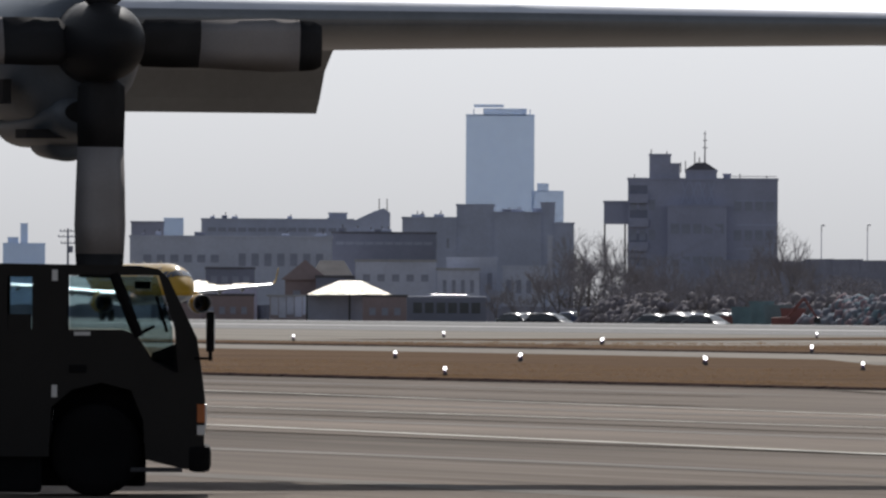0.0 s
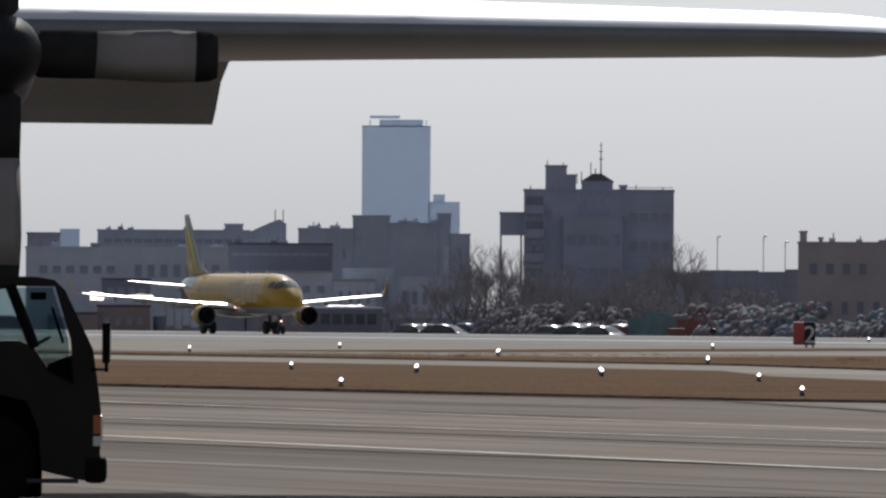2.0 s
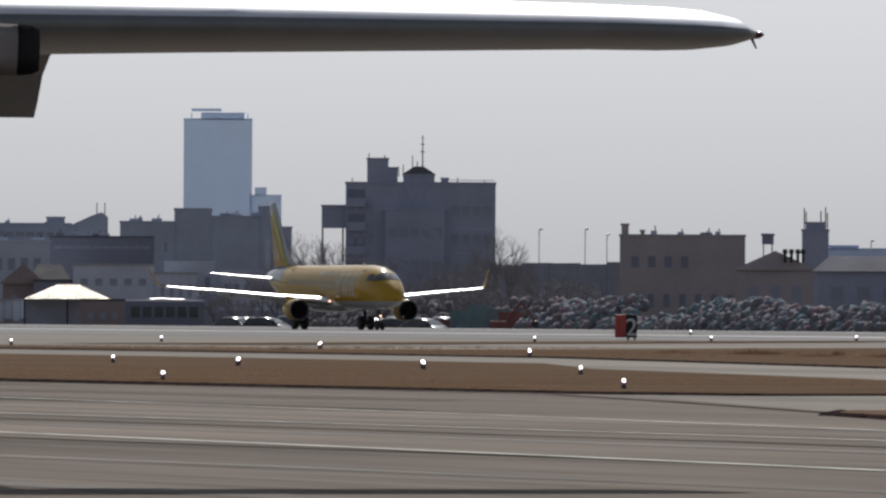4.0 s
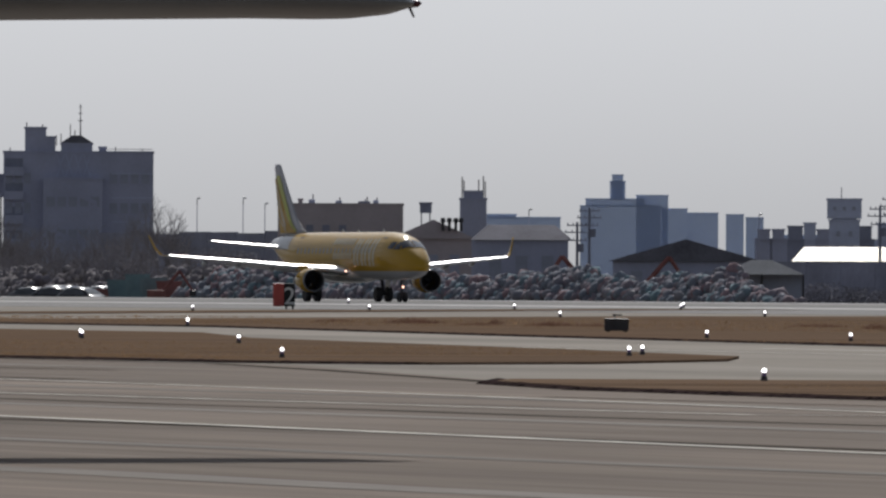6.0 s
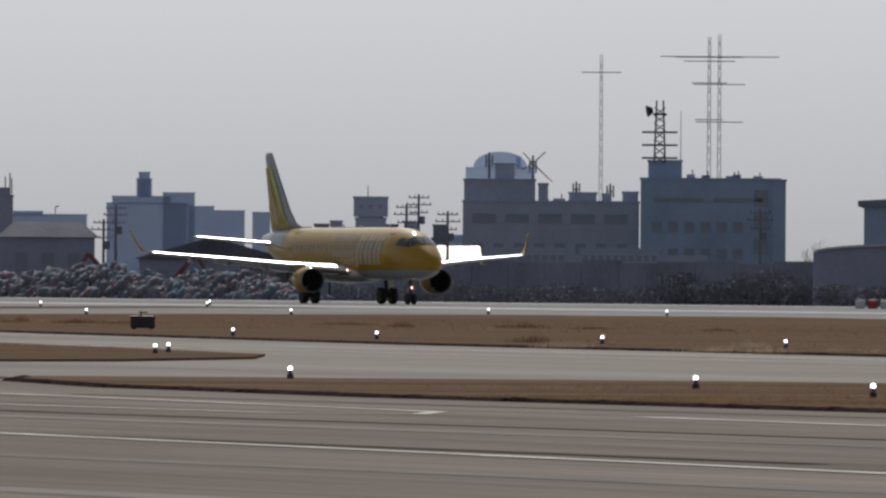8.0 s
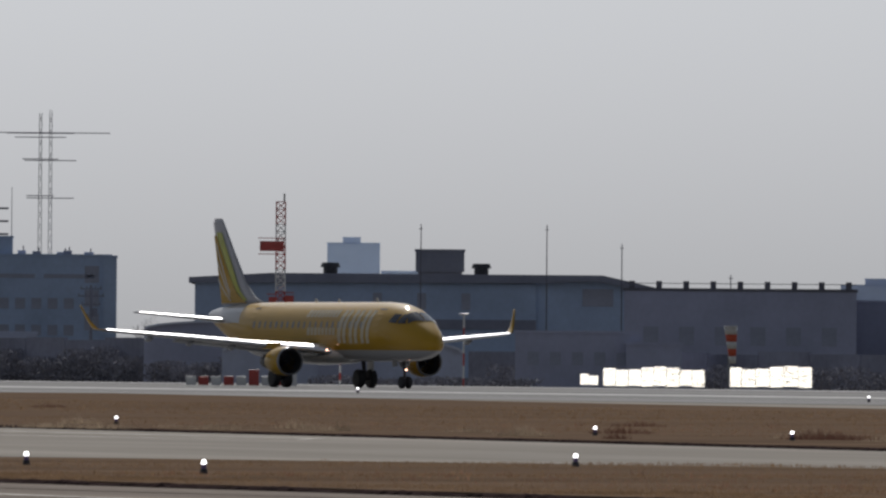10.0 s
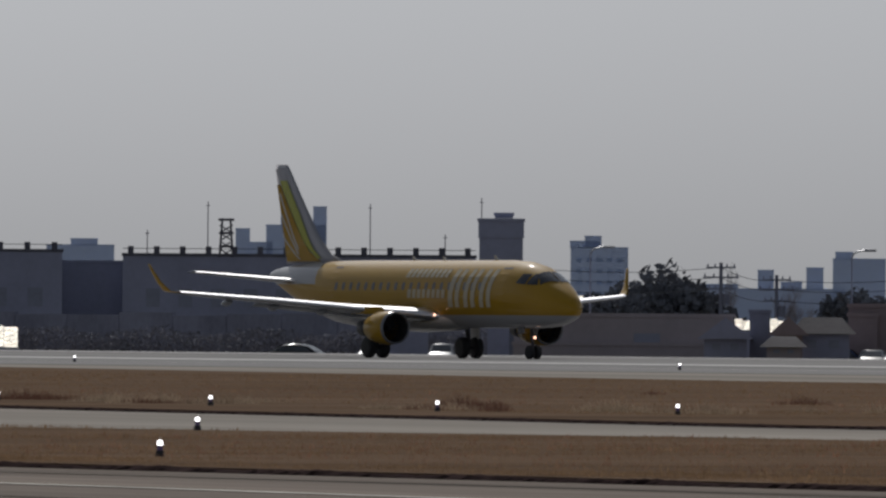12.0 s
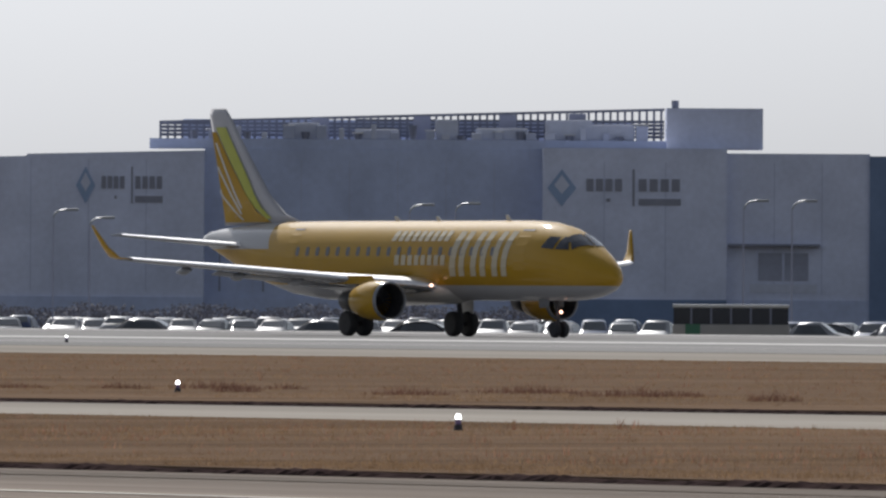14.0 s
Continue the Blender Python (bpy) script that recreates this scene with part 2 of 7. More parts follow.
# long worn streaks and seams of the apron
rs = random.Random(17)
for y, x0, x1, w, pale in ((22.5, -120, -60, 0.5, 1), (26, -150, -70, 0.35, 0), (34.5, -150, -60, 0.9, 1), (41, -160, -60, 0.6, 1), (46.8, -260, -110, 0.3, 0),
                           (52.5, -240, -90, 0.8, 1), (54.6, -200, -100, 0.25, 0), (61.5, -260, -150, 0.7, 1), (63.4, -175, -70, 0.2, 0), (66.5, -300, -205, 0.3, 0), (73.5, -330, -225, 0.35, 0), (76.5, -340, -230, 0.8, 1)):
    n = 14
    stripe("trim", [(x0 + (x1 - x0) * i / n, y + rs.uniform(-0.16, 0.16)) for i in range(n + 1)], w, 0.004, WORN if pale else SEAM, "pale worn streak along the apron" if pale else "dark narrow seam along the apron")


def verge(pts, h, seed):
    """Soil edge along the near side of a grass strip, one ragged ribbon, the lip's shade in its colour."""
    r = random.Random(seed)
    verts, faces = [], []
    for (xa, ya), (xb, yb) in zip(pts, pts[1:]):
        n = max(2, int(math.hypot(xb - xa, yb - ya) / 0.09))
        for i in range(n):
            k = i / n
            x, y = xa + (xb - xa) * k, ya + (yb - ya) * k
            t = h * (0.75 + 0.2 * math.sin(x * 1.7 + seed) + r.uniform(-0.3, 0.3))
            o = len(verts)
            verts.extend(((x, y - r.uniform(0.06, 0.16), -0.004), (x, y - r.uniform(0.0, 0.06), t * 0.8), (x, y + 0.05, t), (x, y + 0.3, t * 0.5)))
            if o:
                faces.extend((o - 4 + j, o + j, o + j + 1, o - 3 + j) for j in range(3))
    me = bpy.data.meshes.new("soil_verge")
    me.from_pydata(verts, [], faces)
    me.materials.append(SOIL)
    return tagged(new("soil_verge", me), "soil edge of a grass strip, darkened for the shade of its lip", "soil", kind="stuff")


verge([(-430, 82.7), (-245, 82.7), (-241, 84.6)], 0.055, 1)
verge([(-201, 72.0), (-197, 70.3), (-186, 67.8), (-172, 66.4), (-140, 65.8), (-80, 65.8)], 0.055, 2)
verge([(-640, 146.6), (-480, 145.8), (-426, 142.8), (-360, 129.8), (-310, 120.8), (-285, 117.8), (-230, 110.8), (-192, 105.8), (-150, 109.8), (-110, 109.8)], 0.055, 3)


# ---- airliner ----
def wing_ring(lead, chord, y, z, thick, n=15, twist=0.0):
    up, lo = [], []
    for i in range(n):
        u = 0.5 - 0.5 * math.cos(math.pi * i / (n - 1))
        t = 5 * thick * (0.2969 * math.sqrt(u) - 0.126 * u - 0.3516 * u * u + 0.2843 * u ** 3 - 0.1036 * u ** 4)
        x = lead - chord * u
        up.append((x, y, z + chord * (t * 1.1) - twist * u))
        lo.append((x, y, z - chord * (t * 0.9) - twist * u))
    return up + lo[-2:0:-1]


def edge_skin(stations):
    """A thin metal sheet wrapped round a leading edge, from a little below to the upper front."""
    bm = bmesh.new()
    n = 25
    rows = []
    for l, c, y, z, t in stations:
        r = wing_ring(l + 0.012, c * 1.004, y, z + 0.008, t, n)
        rows.append([bm.verts.new(q) for q in r[:10][::-1] + r[:-4:-1]])
    for a, b in zip(rows, rows[1:]):
        for i in range(len(a) - 1):
            bm.faces.new((a[i], a[i + 1], b[i + 1], b[i]))
    return bm


def fuselage_material():
    """Yellow above, white belly, white upper tail."""
    m = YELLOW.copy()
    m.name = "yellow_and_white_fuselage"
    nt = m.node_tree
    b = nt.nodes["Principled BSDF"]
    src = b.inputs["Base Color"].links[0].from_socket
    tc = nt.nodes.new("ShaderNodeTexCoord")
    sep = nt.nodes.new("ShaderNodeSeparateXYZ")
    nt.links.new(tc.outputs["Object"], sep.inputs[0])
    belly = nt.nodes.new("ShaderNodeMath")
    belly.operation = "LESS_THAN"
    belly.inputs[1].default_value = 2.12
    nt.links.new(sep.outputs["Z"], belly.inputs[0])
    # the white tail begins on a slanting line
    slant = nt.nodes.new("ShaderNodeMath")
    slant.operation = "MULTIPLY_ADD"
    slant.inputs[1].default_value = 0.55
    nt.links.new(sep.outputs["Z"], slant.inputs[0])
    nt.links.new(sep.outputs["X"], slant.inputs[2])
    tail = nt.nodes.new("ShaderNodeMath")
    tail.operation = "LESS_THAN"
    tail.inputs[1].default_value = -6.9
    nt.links.new(slant.outputs[0], tail.inputs[0])
    high = nt.nodes.new("ShaderNodeMath")  # only its upper half is white
    high.operation = "GREATER_THAN"
    high.inputs[1].default_value = 3.62
    nt.links.new(sep.outputs["Z"], high.inputs[0])
    upper = nt.nodes.new("ShaderNodeMath")
    upper.operation = "MULTIPLY"
    nt.links.new(tail.outputs[0], upper.inputs[0])
    nt.links.new(high.outputs[0], upper.inputs[1])
    either = nt.nodes.new("ShaderNodeMath")
    either.operation = "MAXIMUM"
    nt.links.new(belly.outputs[0], either.inputs[0])
    nt.links.new(upper.outputs[0], either.inputs[1])
    mix = nt.nodes.new("ShaderNodeMix")
    mix.data_type = "RGBA"
    mix.inputs[7].default_value = (0.40, 0.40, 0.41, 1)
    nt.links.new(either.outputs[0], mix.inputs[0])
    nt.links.new(src, mix.inputs[6])
    nt.links.new(mix.outputs[2], b.inputs["Base Color"])
    return m


# Tyre black lifted, the veil of haze put into its colour.
TYRE = mat("hazed_tyre", (0.04, 0.04, 0.043), 0.8, vary=0.3, scale=4)
NAME_WHITE = mat("cream_lettering", (0.52, 0.46, 0.33), 0.45, vary=0.05)
LIME = mat("lime_paint", (0.42, 0.44, 0.05), 0.35, vary=0.08)


def fuselage_half(x):
    """Centre height, half width, half height of the fuselage at x."""
    table = [(15.75, 2.42, 0.05, 0.05), (15.5, 2.45, 0.42, 0.40), (15.0, 2.52, 0.72, 0.70), (14.2, 2.66, 1.02, 1.02), (13.2, 2.86, 1.26, 1.32),
             (12.2, 3.02, 1.40, 1.52), (11.0, 3.12, 1.48, 1.62), (9.5, 3.15, 1.505, 1.65), (-6.0, 3.15, 1.505, 1.65), (-8.5, 3.25, 1.42, 1.53),
             (-11.0, 3.48, 1.15, 1.24), (-13.0, 3.72, 0.82, 0.88), (-14.6, 3.92, 0.50, 0.55), (-15.6, 4.02, 0.28, 0.32), (-16.05, 4.05, 0.14, 0.16)]
    for (x0, *a), (x1, *b) in zip(table, table[1:]):
        if x1 <= x <= x0:
            k = (x0 - x) / (x0 - x1)
            return [p + (q - p) * k for p, q in zip(a, b)]
    return list(table[0][1:])


def side_point(x, z, out=0.0, side=-1):
    cz, w, h = fuselage_half(x)
    return side * (w * math.sqrt(max(0.0, 1 - ((z - cz) / h) ** 2)) + out)


def side_patch(outline, side, out):
    """A flat outline of (x, z) laid on the fuselage's skin, a little proud."""
    bm = bmesh.new()
    vs = [bm.verts.new((x, side_point(x, z, out, side), z)) for x, z in outline]
    lo = [bm.verts.new((x, side_point(x, z, -0.02, side), z)) for x, z in outline]
    bm.faces.new(vs)
    for i in range(len(vs)):
        j = (i + 1) % len(vs)
        bm.faces.new((vs[i], vs[j], lo[j], lo[i]))
    return bm


def quad_patch(corners, side, out, n=5):
    """Four (x, z) corners laid on the skin as a small curved grid."""
    bm = bmesh.new()
    (ax, az), (bx, bz), (cx, cz), (dx, dz) = corners
    rows = []
    for i in range(n + 1):
        u = i / n
        row = []
        for j in range(n + 1):
            v = j / n
            x = (ax * (1 - u) + bx * u) * (1 - v) + (dx * (1 - u) + cx * u) * v
            z = (az * (1 - u) + bz * u) * (1 - v) + (dz * (1 - u) + cz * u) * v
            row.append(bm.verts.new((x, side_point(x, z, out, side), z)))
        rows.append(row)
    for i in range(n):
        for j in range(n):
            bm.faces.new((rows[i][j], rows[i + 1][j], rows[i + 1][j + 1], rows[i][j + 1]))
    return bm


def strip_patch(x0, x1, z0, z1, side, out, slant=0.0, steps=5):
    """An upright bar on the skin that follows its curve."""
    bm = bmesh.new()
    rows = []
    for k in range(steps + 1):
        z = z0 + (z1 - z0) * k / steps
        d = slant * k / steps
        rows.append([bm.verts.new((x + d, side_point(x + d, z, out, side), z)) for x in (x0, x1)])
    for a, b in zip(rows, rows[1:]):
        bm.faces.new((a[0], a[1], b[1], b[0]))
    return bm


def wheel(parent, x, y, r, w):
    tyre = part("tyre", loft_bm([[(x + q * r * math.cos(6.28319 * i / 24), y + d, r + q * r * math.sin(6.28319 * i / 24)) for i in range(24)]
                                 for q, d in ((0.72, -w / 2), (0.94, -w / 2), (1.0, -w * 0.3), (1.0, w * 0.3), (0.94, w / 2), (0.72, w / 2))]), TYRE, parent, smooth=True)
    part("rim", tube_bm((x, y - w * 0.42, r), (x, y + w * 0.42, r), r * 0.6, n=18), METAL, tyre, "pale metal wheel rim")


def airliner():
    ob = thing("airliner", pose(-1120, RUN_Y, 0), "yellow twin-jet regional airliner with white belly rolling on the runway", "airplane")
    skin = fuselage_material()
    xs = [15.75, 15.66, 15.5, 15.25, 15.0, 14.6, 14.2, 13.7, 13.2, 12.7, 12.2, 11.6, 11.0, 10.2, 9.5, 6, 3, 0, -3, -6, -7.2, -8.5, -9.8, -11, -12, -13, -13.8, -14.6, -15.2, -15.6, -16.05]
    body = part("fuselage", loft_bm([ring(x, *fuselage_half(x), n=40) for x in xs]), skin, ob, smooth=True)
    # belly fairing and wings
    fair = [ring(x, 1.95, w, h, n=24) for x, w, h in ((5.4, 0.2, 0.15), (4.6, 1.0, 0.42), (3.0, 1.55, 0.62), (0, 1.75, 0.68), (-2.5, 1.6, 0.6), (-4.5, 0.9, 0.35), (-5.2, 0.2, 0.12))]
    part("belly_fairing", loft_bm(fair), WHITE, ob, smooth=True)
    for s in (-1, 1):
        stations = [(4.0, 5.6, 1.2, 2.05, 0.13), (2.9, 4.3, 3.2, 2.24, 0.125), (1.85, 3.2, 4.9, 2.42, 0.12), (0.3, 2.45, 8.2, 2.75, 0.115), (-1.4, 1.6, 11.9, 3.06, 0.11), (-1.8, 1.35, 12.4, 3.12, 0.11)]
        part("wing", loft_bm([wing_ring(l, c, s * y, z, t) for l, c, y, z, t in stations]), WING_GREY, ob, "pale grey wing", smooth=True)
        for lo, hi in ((0, 3), (2, 6)):
            part("slat", edge_skin([(l, c, s * y, z, t) for l, c, y, z, t in stations[lo:hi]]), SLAT_METAL, ob, "polished leading edge", smooth=True)
        flap = [(l - c * 0.86, c * 0.26, s * y, z - 0.10, 0.13) for l, c, y, z, t in stations[:4]]
        part("flap", loft_bm([wing_ring(*q, twist=0.16) for q in flap]), WING_GREY, ob, smooth=True)
        for l, c, y, z in ((2.3, 3.6, 5.6, 2.46), (0.6, 2.7, 7.6, 2.66), (-0.4, 2.1, 9.8, 2.88)):
            part("flap_fairing", loft_bm([ring(l - c * 0.45 - k, z - 0.17 - 0.10 * k, 0.02 + 0.10 * math.sin(math.pi * min(k / 1.25, 1)), 0.02 + 0.16 * math.sin(math.pi * min(k / 1.25, 1)), n=10, cy=s * y)
                                          for k in (0, 0.25, 0.55, 0.85, 1.1, 1.25)]), WING_GREY, ob, smooth=True)
        tips = [(-1.8, 1.35, 12.4, 3.12), (-2.25, 0.85, 12.74, 3.20), (-2.7, 0.52, 13.02, 3.62), (-3.15, 0.32, 13.26, 4.24), (-3.35, 0.20, 13.36, 4.52)]
        part("winglet", loft_bm([[(l - c * u, s * (y + d), z) for u, d in ((0, 0), (0.3, 0.05), (0.7, 0.04), (1, 0), (0.7, -0.04), (0.3, -0.05))] for l, c, y, z in tips]), YELLOW, ob, "upswept yellow winglet", smooth=True)
        # engine
        nac = [(5.15, 0.70), (5.05, 0.77), (4.8, 0.81), (4.4, 0.83), (3.9, 0.80), (3.4, 0.72), (2.95, 0.61)]
        pod = part("engine_nacelle", loft_bm([ring(x, 1.47, r, r, n=28, cy=s * 4.25) for x, r in nac], cap=False), YELLOW, ob, "yellow engine nacelle", smooth=True)
        part("intake_lip", loft_bm([ring(x, 1.47, r, r, n=28, cy=s * 4.25) for x, r in ((5.15, 0.705), (5.24, 0.735), (5.2, 0.775), (5.06, 0.79))], cap=False), WING_GREY, pod, "grey intake ring", smooth=True)
        part("intake", loft_bm([ring(x, 1.47, r, r, n=28, cy=s * 4.25) for x, r in ((5.15, 0.70), (4.8, 0.64), (4.3, 0.62))], cap=False), DARK, pod, smooth=True)
        fan = part("fan_hub", tube_bm((4.2, s * 4.25, 1.47), (4.65, s * 4.25, 1.47), 0.2, 0.03, n=14), DARK, ob, "dark fan hub")
        for k in range(22):
            a = 6.28319 * k / 22
            ca, sa = math.cos(a), math.sin(a)
            bm = bmesh.new()
            bm.faces.new([bm.verts.new((x, s * 4.25 + r * ca - d * sa, 1.47 + r * sa + d * ca)) for x, r, d in ((4.34, 0.16, -0.03), (4.28, 0.16, 0.03), (4.24, 0.62, 0.09), (4.36, 0.62, -0.02))])
            part("fan_blade", bm, DARK, fan)
        part("exhaust_nozzle", loft_bm([ring(x, 1.47, r, r, n=24, cy=s * 4.25) for x, r in ((3.05, 0.56), (2.4, 0.47), (1.8, 0.38), (1.35, 0.06))]), DARK, pod, smooth=True)
        part("pylon", loft_bm([[(x, s * 4.25 + d, z) for x, d in ((4.2 - k * 0.4, 0.0), (3.0, 0.16), (0.9, 0.1), (0.5, 0), (0.9, -0.1), (3.0, -0.16))] for k, z in ((0, 2.15), (1, 2.5))]), YELLOW, pod)
        # tailplane
        ht = [(-11.3, 2.7, 0.55, 3.72), (-13.0, 1.9, 2.8, 3.95), (-14.7, 1.05, 5.0, 4.18)]
        tp = part("tailplane", loft_bm([wing_ring(l, c, s * y, z, 0.10) for l, c, y, z in ht]), WING_GREY, ob, "pale grey tailplane", smooth=True)
        part("edge_strip", edge_skin([(l, c, s * y, z, 0.10) for l, c, y, z in ht]), SLAT_METAL, tp, "polished leading edge", smooth=True)
        # lamps
        bm = bmesh.new()
        bmesh.ops.create_icosphere(bm, subdivisions=2, radius=0.065, matrix=Matrix.Translation((4.25, s * 1.62, 2.12)))
        part("landing_light", bm, BEACON, ob, "lit wing-root landing light", smooth=True)
        # cabin windows
        for k in range(20):
            x = 8.6 - k * 0.79
            outline = [(x + 0.13 * a, 3.52 + 0.19 * b) for a, b in ((-1, -0.6), (-0.6, -1), (0.6, -1), (1, -0.6), (1, 0.6), (0.6, 1), (-0.6, 1), (-1, 0.6))]
            part("cabin_window", side_patch(outline, s, 0.012), CABIN_PANE, body)
        # cockpit glazing: three panes a side
        for outline in ([(12.0, 3.68), (12.72, 3.62), (12.72, 4.12), (12.2, 4.14)],
                        [(12.82, 3.62), (13.50, 3.60), (13.22, 3.98), (12.86, 4.15)]):
            part("cockpit_window", quad_patch(outline, s, 0.03), GLASS_DARK, body)
        bm = bmesh.new()
        rows = []
        for q in range(5):
            u = q / 4
            row = []
            for x in (14.15 - 0.52 * u, 13.6 - 0.24 * u, 13.1 - 0.14 * u):
                y = 0.03 + 0.84 * u * (1 if x > 13.5 else 0.84)
                cz, w, h = fuselage_half(x)
                row.append(bm.verts.new((x, s * y, cz + h * math.sqrt(max(0, 1 - (y / w) ** 2)) + 0.035)))
            rows.append(row)
        for a, b in zip(rows, rows[1:]):
            for i in (0, 1):
                bm.faces.new((a[i], a[i + 1], b[i + 1], b[i]))
        part("windscreen_pane", bm, GLASS_DARK, body)
        # doors: outlines as thin proud frames
        for x, z0, z1, w in ((10.6, 2.75, 4.45, 0.42), (-7.0, 2.95, 4.5, 0.38)):
            door = part("door", strip_patch(x - w, x + w, z0, z1, s, 0.012), YELLOW, body, "closed yellow cabin door")
            part("door_sill", strip_patch(x - w, x + w, z1 - 0.08, z1 - 0.02, s, 0.02, steps=1), DARK, door)
        # plain white shapes in place of the name on the side
        for x0, x1, z0, z1, sl in ((5.3, 5.75, 2.5, 4.35, 0.4), (6.0, 6.4, 2.5, 4.35, 0.4), (6.9, 7.3, 2.5, 4.35, 0.4), (7.6, 8.0, 2.5, 4.35, 0.4), (8.5, 8.9, 2.5, 4.35, 0.4), (9.2, 9.6, 2.5, 4.35, 0.4)):
            part("lettering_shape", strip_patch(x0, x1, z0, z1, s, 0.02, sl), NAME_WHITE, body, "white painted shape")
        for x, w, z0 in [(0.7 + 0.5 * k, 0.34, 3.95) for k in range(9)] + [(1.2 + 0.5 * k, 0.34, 2.95) for k in range(8)]:
            part("lettering_bar", strip_patch(x, x + w, z0, z0 + 0.42, s, 0.02, 0.06, steps=2), NAME_WHITE, body, "small white painted bar")
    # fin with dorsal fillet
    fin = [(-7.8, 6.7, 4.62, 0.03), (-9.6, 4.95, 5.1, 0.14), (-10.85, 3.9, 5.9, 0.15), (-12.55, 2.7, 7.6, 0.12), (-14.2, 1.6, 9.35, 0.08), (-14.5, 1.2, 9.6, 0.05)]
    fo = part("fin", loft_bm([[(l - c * u, d * t / 0.1, z) for u, d in ((0, 0), (0.12, 0.06), (0.4, 0.1), (0.75, 0.06), (1, 0), (0.75, -0.06), (0.4, -0.1), (0.12, -0.06))] for l, c, z, t in fin]), FIN_WHITE, ob, "white fin with yellow and lime feather stripes", smooth=True)

    def fin_at(u, z):
        for (l0, c0, z0, t0), (l1, c1, z1, t1) in zip(fin, fin[1:]):
            if z0 <= z <= z1:
                k = (z - z0) / (z1 - z0)
                return (l0 + (l1 - l0) * k) - (c0 + (c1 - c0) * k) * u, (t0 + (t1 - t0) * k)
        return fin[-1][0], fin[-1][3]
    for s in (-1, 1):
        for name, material, u0a, u1a, lin, quad, z0, z1 in (("feather", YELLOW, 0.38, 0.985, 0.07, 0.34, 4.75, 8.6), ("feather", LIME, 0.30, 0.375, 0.07, 0.33, 4.9, 8.8)):
            bm = bmesh.new()
            rows = []
            for k in range(9):
                f = k / 8
                z = z0 + (z1 - z0) * f
                row = []
                if material is YELLOW:
                    ua, ub = u0a + lin * f + quad * f * f, u1a
                else:
                    ua, ub = u0a - 0.06 * math.sin(math.pi * f) + 0.03 * f, u1a + lin * f + quad * f * f
                for u in (ua, (ua + ub) / 2, ub):
                    x, t = fin_at(u, z)
                    row.append(bm.verts.new((x, s * (t * (0.35 + 1.0 * max(0, 1 - abs(u - 0.4) / 0.6)) + 0.012), z)))
                rows.append(row)
            for a, b in zip(rows, rows[1:]):
                for i in (0, 1):
                    bm.faces.new((a[i], a[i + 1], b[i + 1], b[i]))
            part(name, bm, material, fo, "lime feather stripe" if material is LIME else "golden yellow feather stripe", smooth=True)
        for k in range(3):
            bm = bmesh.new()
            rows = []
            for i in range(9):
                f = i / 8
                z = 4.85 + 0.25 * k + (1.3 + 0.75 * k) * f
                u = 0.64 + 0.08 * (2 - k) * 0.5 + (0.34 - 0.05 * k) * f ** 1.4
                x, t = fin_at(min(u, 0.985), z)
                row = [bm.verts.new((x + dx, s * (t * (0.35 + 1.0 * max(0, 1 - abs(u - 0.4) / 0.6)) + 0.024), z)) for dx in (0.07, -0.07)]
                rows.append(row)
            for a, b in zip(rows, rows[1:]):
                bm.faces.new((a[0], a[1], b[1], b[0]))
            part("feather_line", bm, WHITE, fo, "thin white feather line")
    # undercarriage
    for s in (-1, 1):
        leg = part("main_gear_leg", tube_bm((-0.1, s * 2.45, 2.1), (0, s * 2.6, 0.52), 0.13, 0.10, n=12), DARK, ob)
        part("gear_door", prism_bm([(-0.45, 0.95), (0.4, 0.95), (0.45, 1.95), (-0.5, 1.95)], s * 2.92, s * 2.96, "y"), WHITE, leg)
        part("axle", tube_bm((0, s * 2.15, 0.52), (0, s * 3.05, 0.52), 0.09, n=10), DARK, leg)
        for d in (-0.38, 0.38):
            wheel(leg, 0, s * 2.6 + d, 0.52, 0.36)
    leg = part("nose_gear_leg", tube_bm((11.2, 0, 1.6), (11.4, 0, 0.34), 0.09, 0.07, n=12), DARK, ob)
    for d in (-0.2, 0.2):
        wheel(leg, 11.4, d, 0.34, 0.2)
        part("gear_door", prism_bm([(10.5, 1.2), (11.15, 1.25), (11.2, 1.7), (10.4, 1.7)], d * 1.7, d * 1.85, "y"), WING_GREY, leg)
    bm = bmesh.new()
    bmesh.ops.create_icosphere(bm, subdivisions=2, radius=0.065, matrix=Matrix.Translation((11.55, 0, 1.05)))
    part("taxi_light", bm, BEACON, leg, "lit nose-gear light", smooth=True)
    for x, h in ((7.5, 0.24), (-1.0, 0.2), (2.2, 0.18)):
        z = fuselage_half(x)[0] + fuselage_half(x)[2]
        part("antenna", prism_bm([(x, z - 0.03), (x + 0.35, z - 0.03), (x + 0.05, z + h), (x - 0.12, z + h)], -0.03, 0.03, "y"), WHITE, ob)
    return ob


SLAT_METAL = mat("polished_slat_metal", (0.85, 0.85, 0.87), 0.40, 0.95, vary=0.06, scale=1.0)
WING_GREY = mat("pale_grey_wing_paint", (0.21, 0.22, 0.24), 0.26, 0.35, vary=0.1, scale=1.0)
FIN_WHITE = mat("fin_white", (0.47, 0.47, 0.50), 0.5, spec=0.25, vary=0.05)
AIRLINER = airliner()


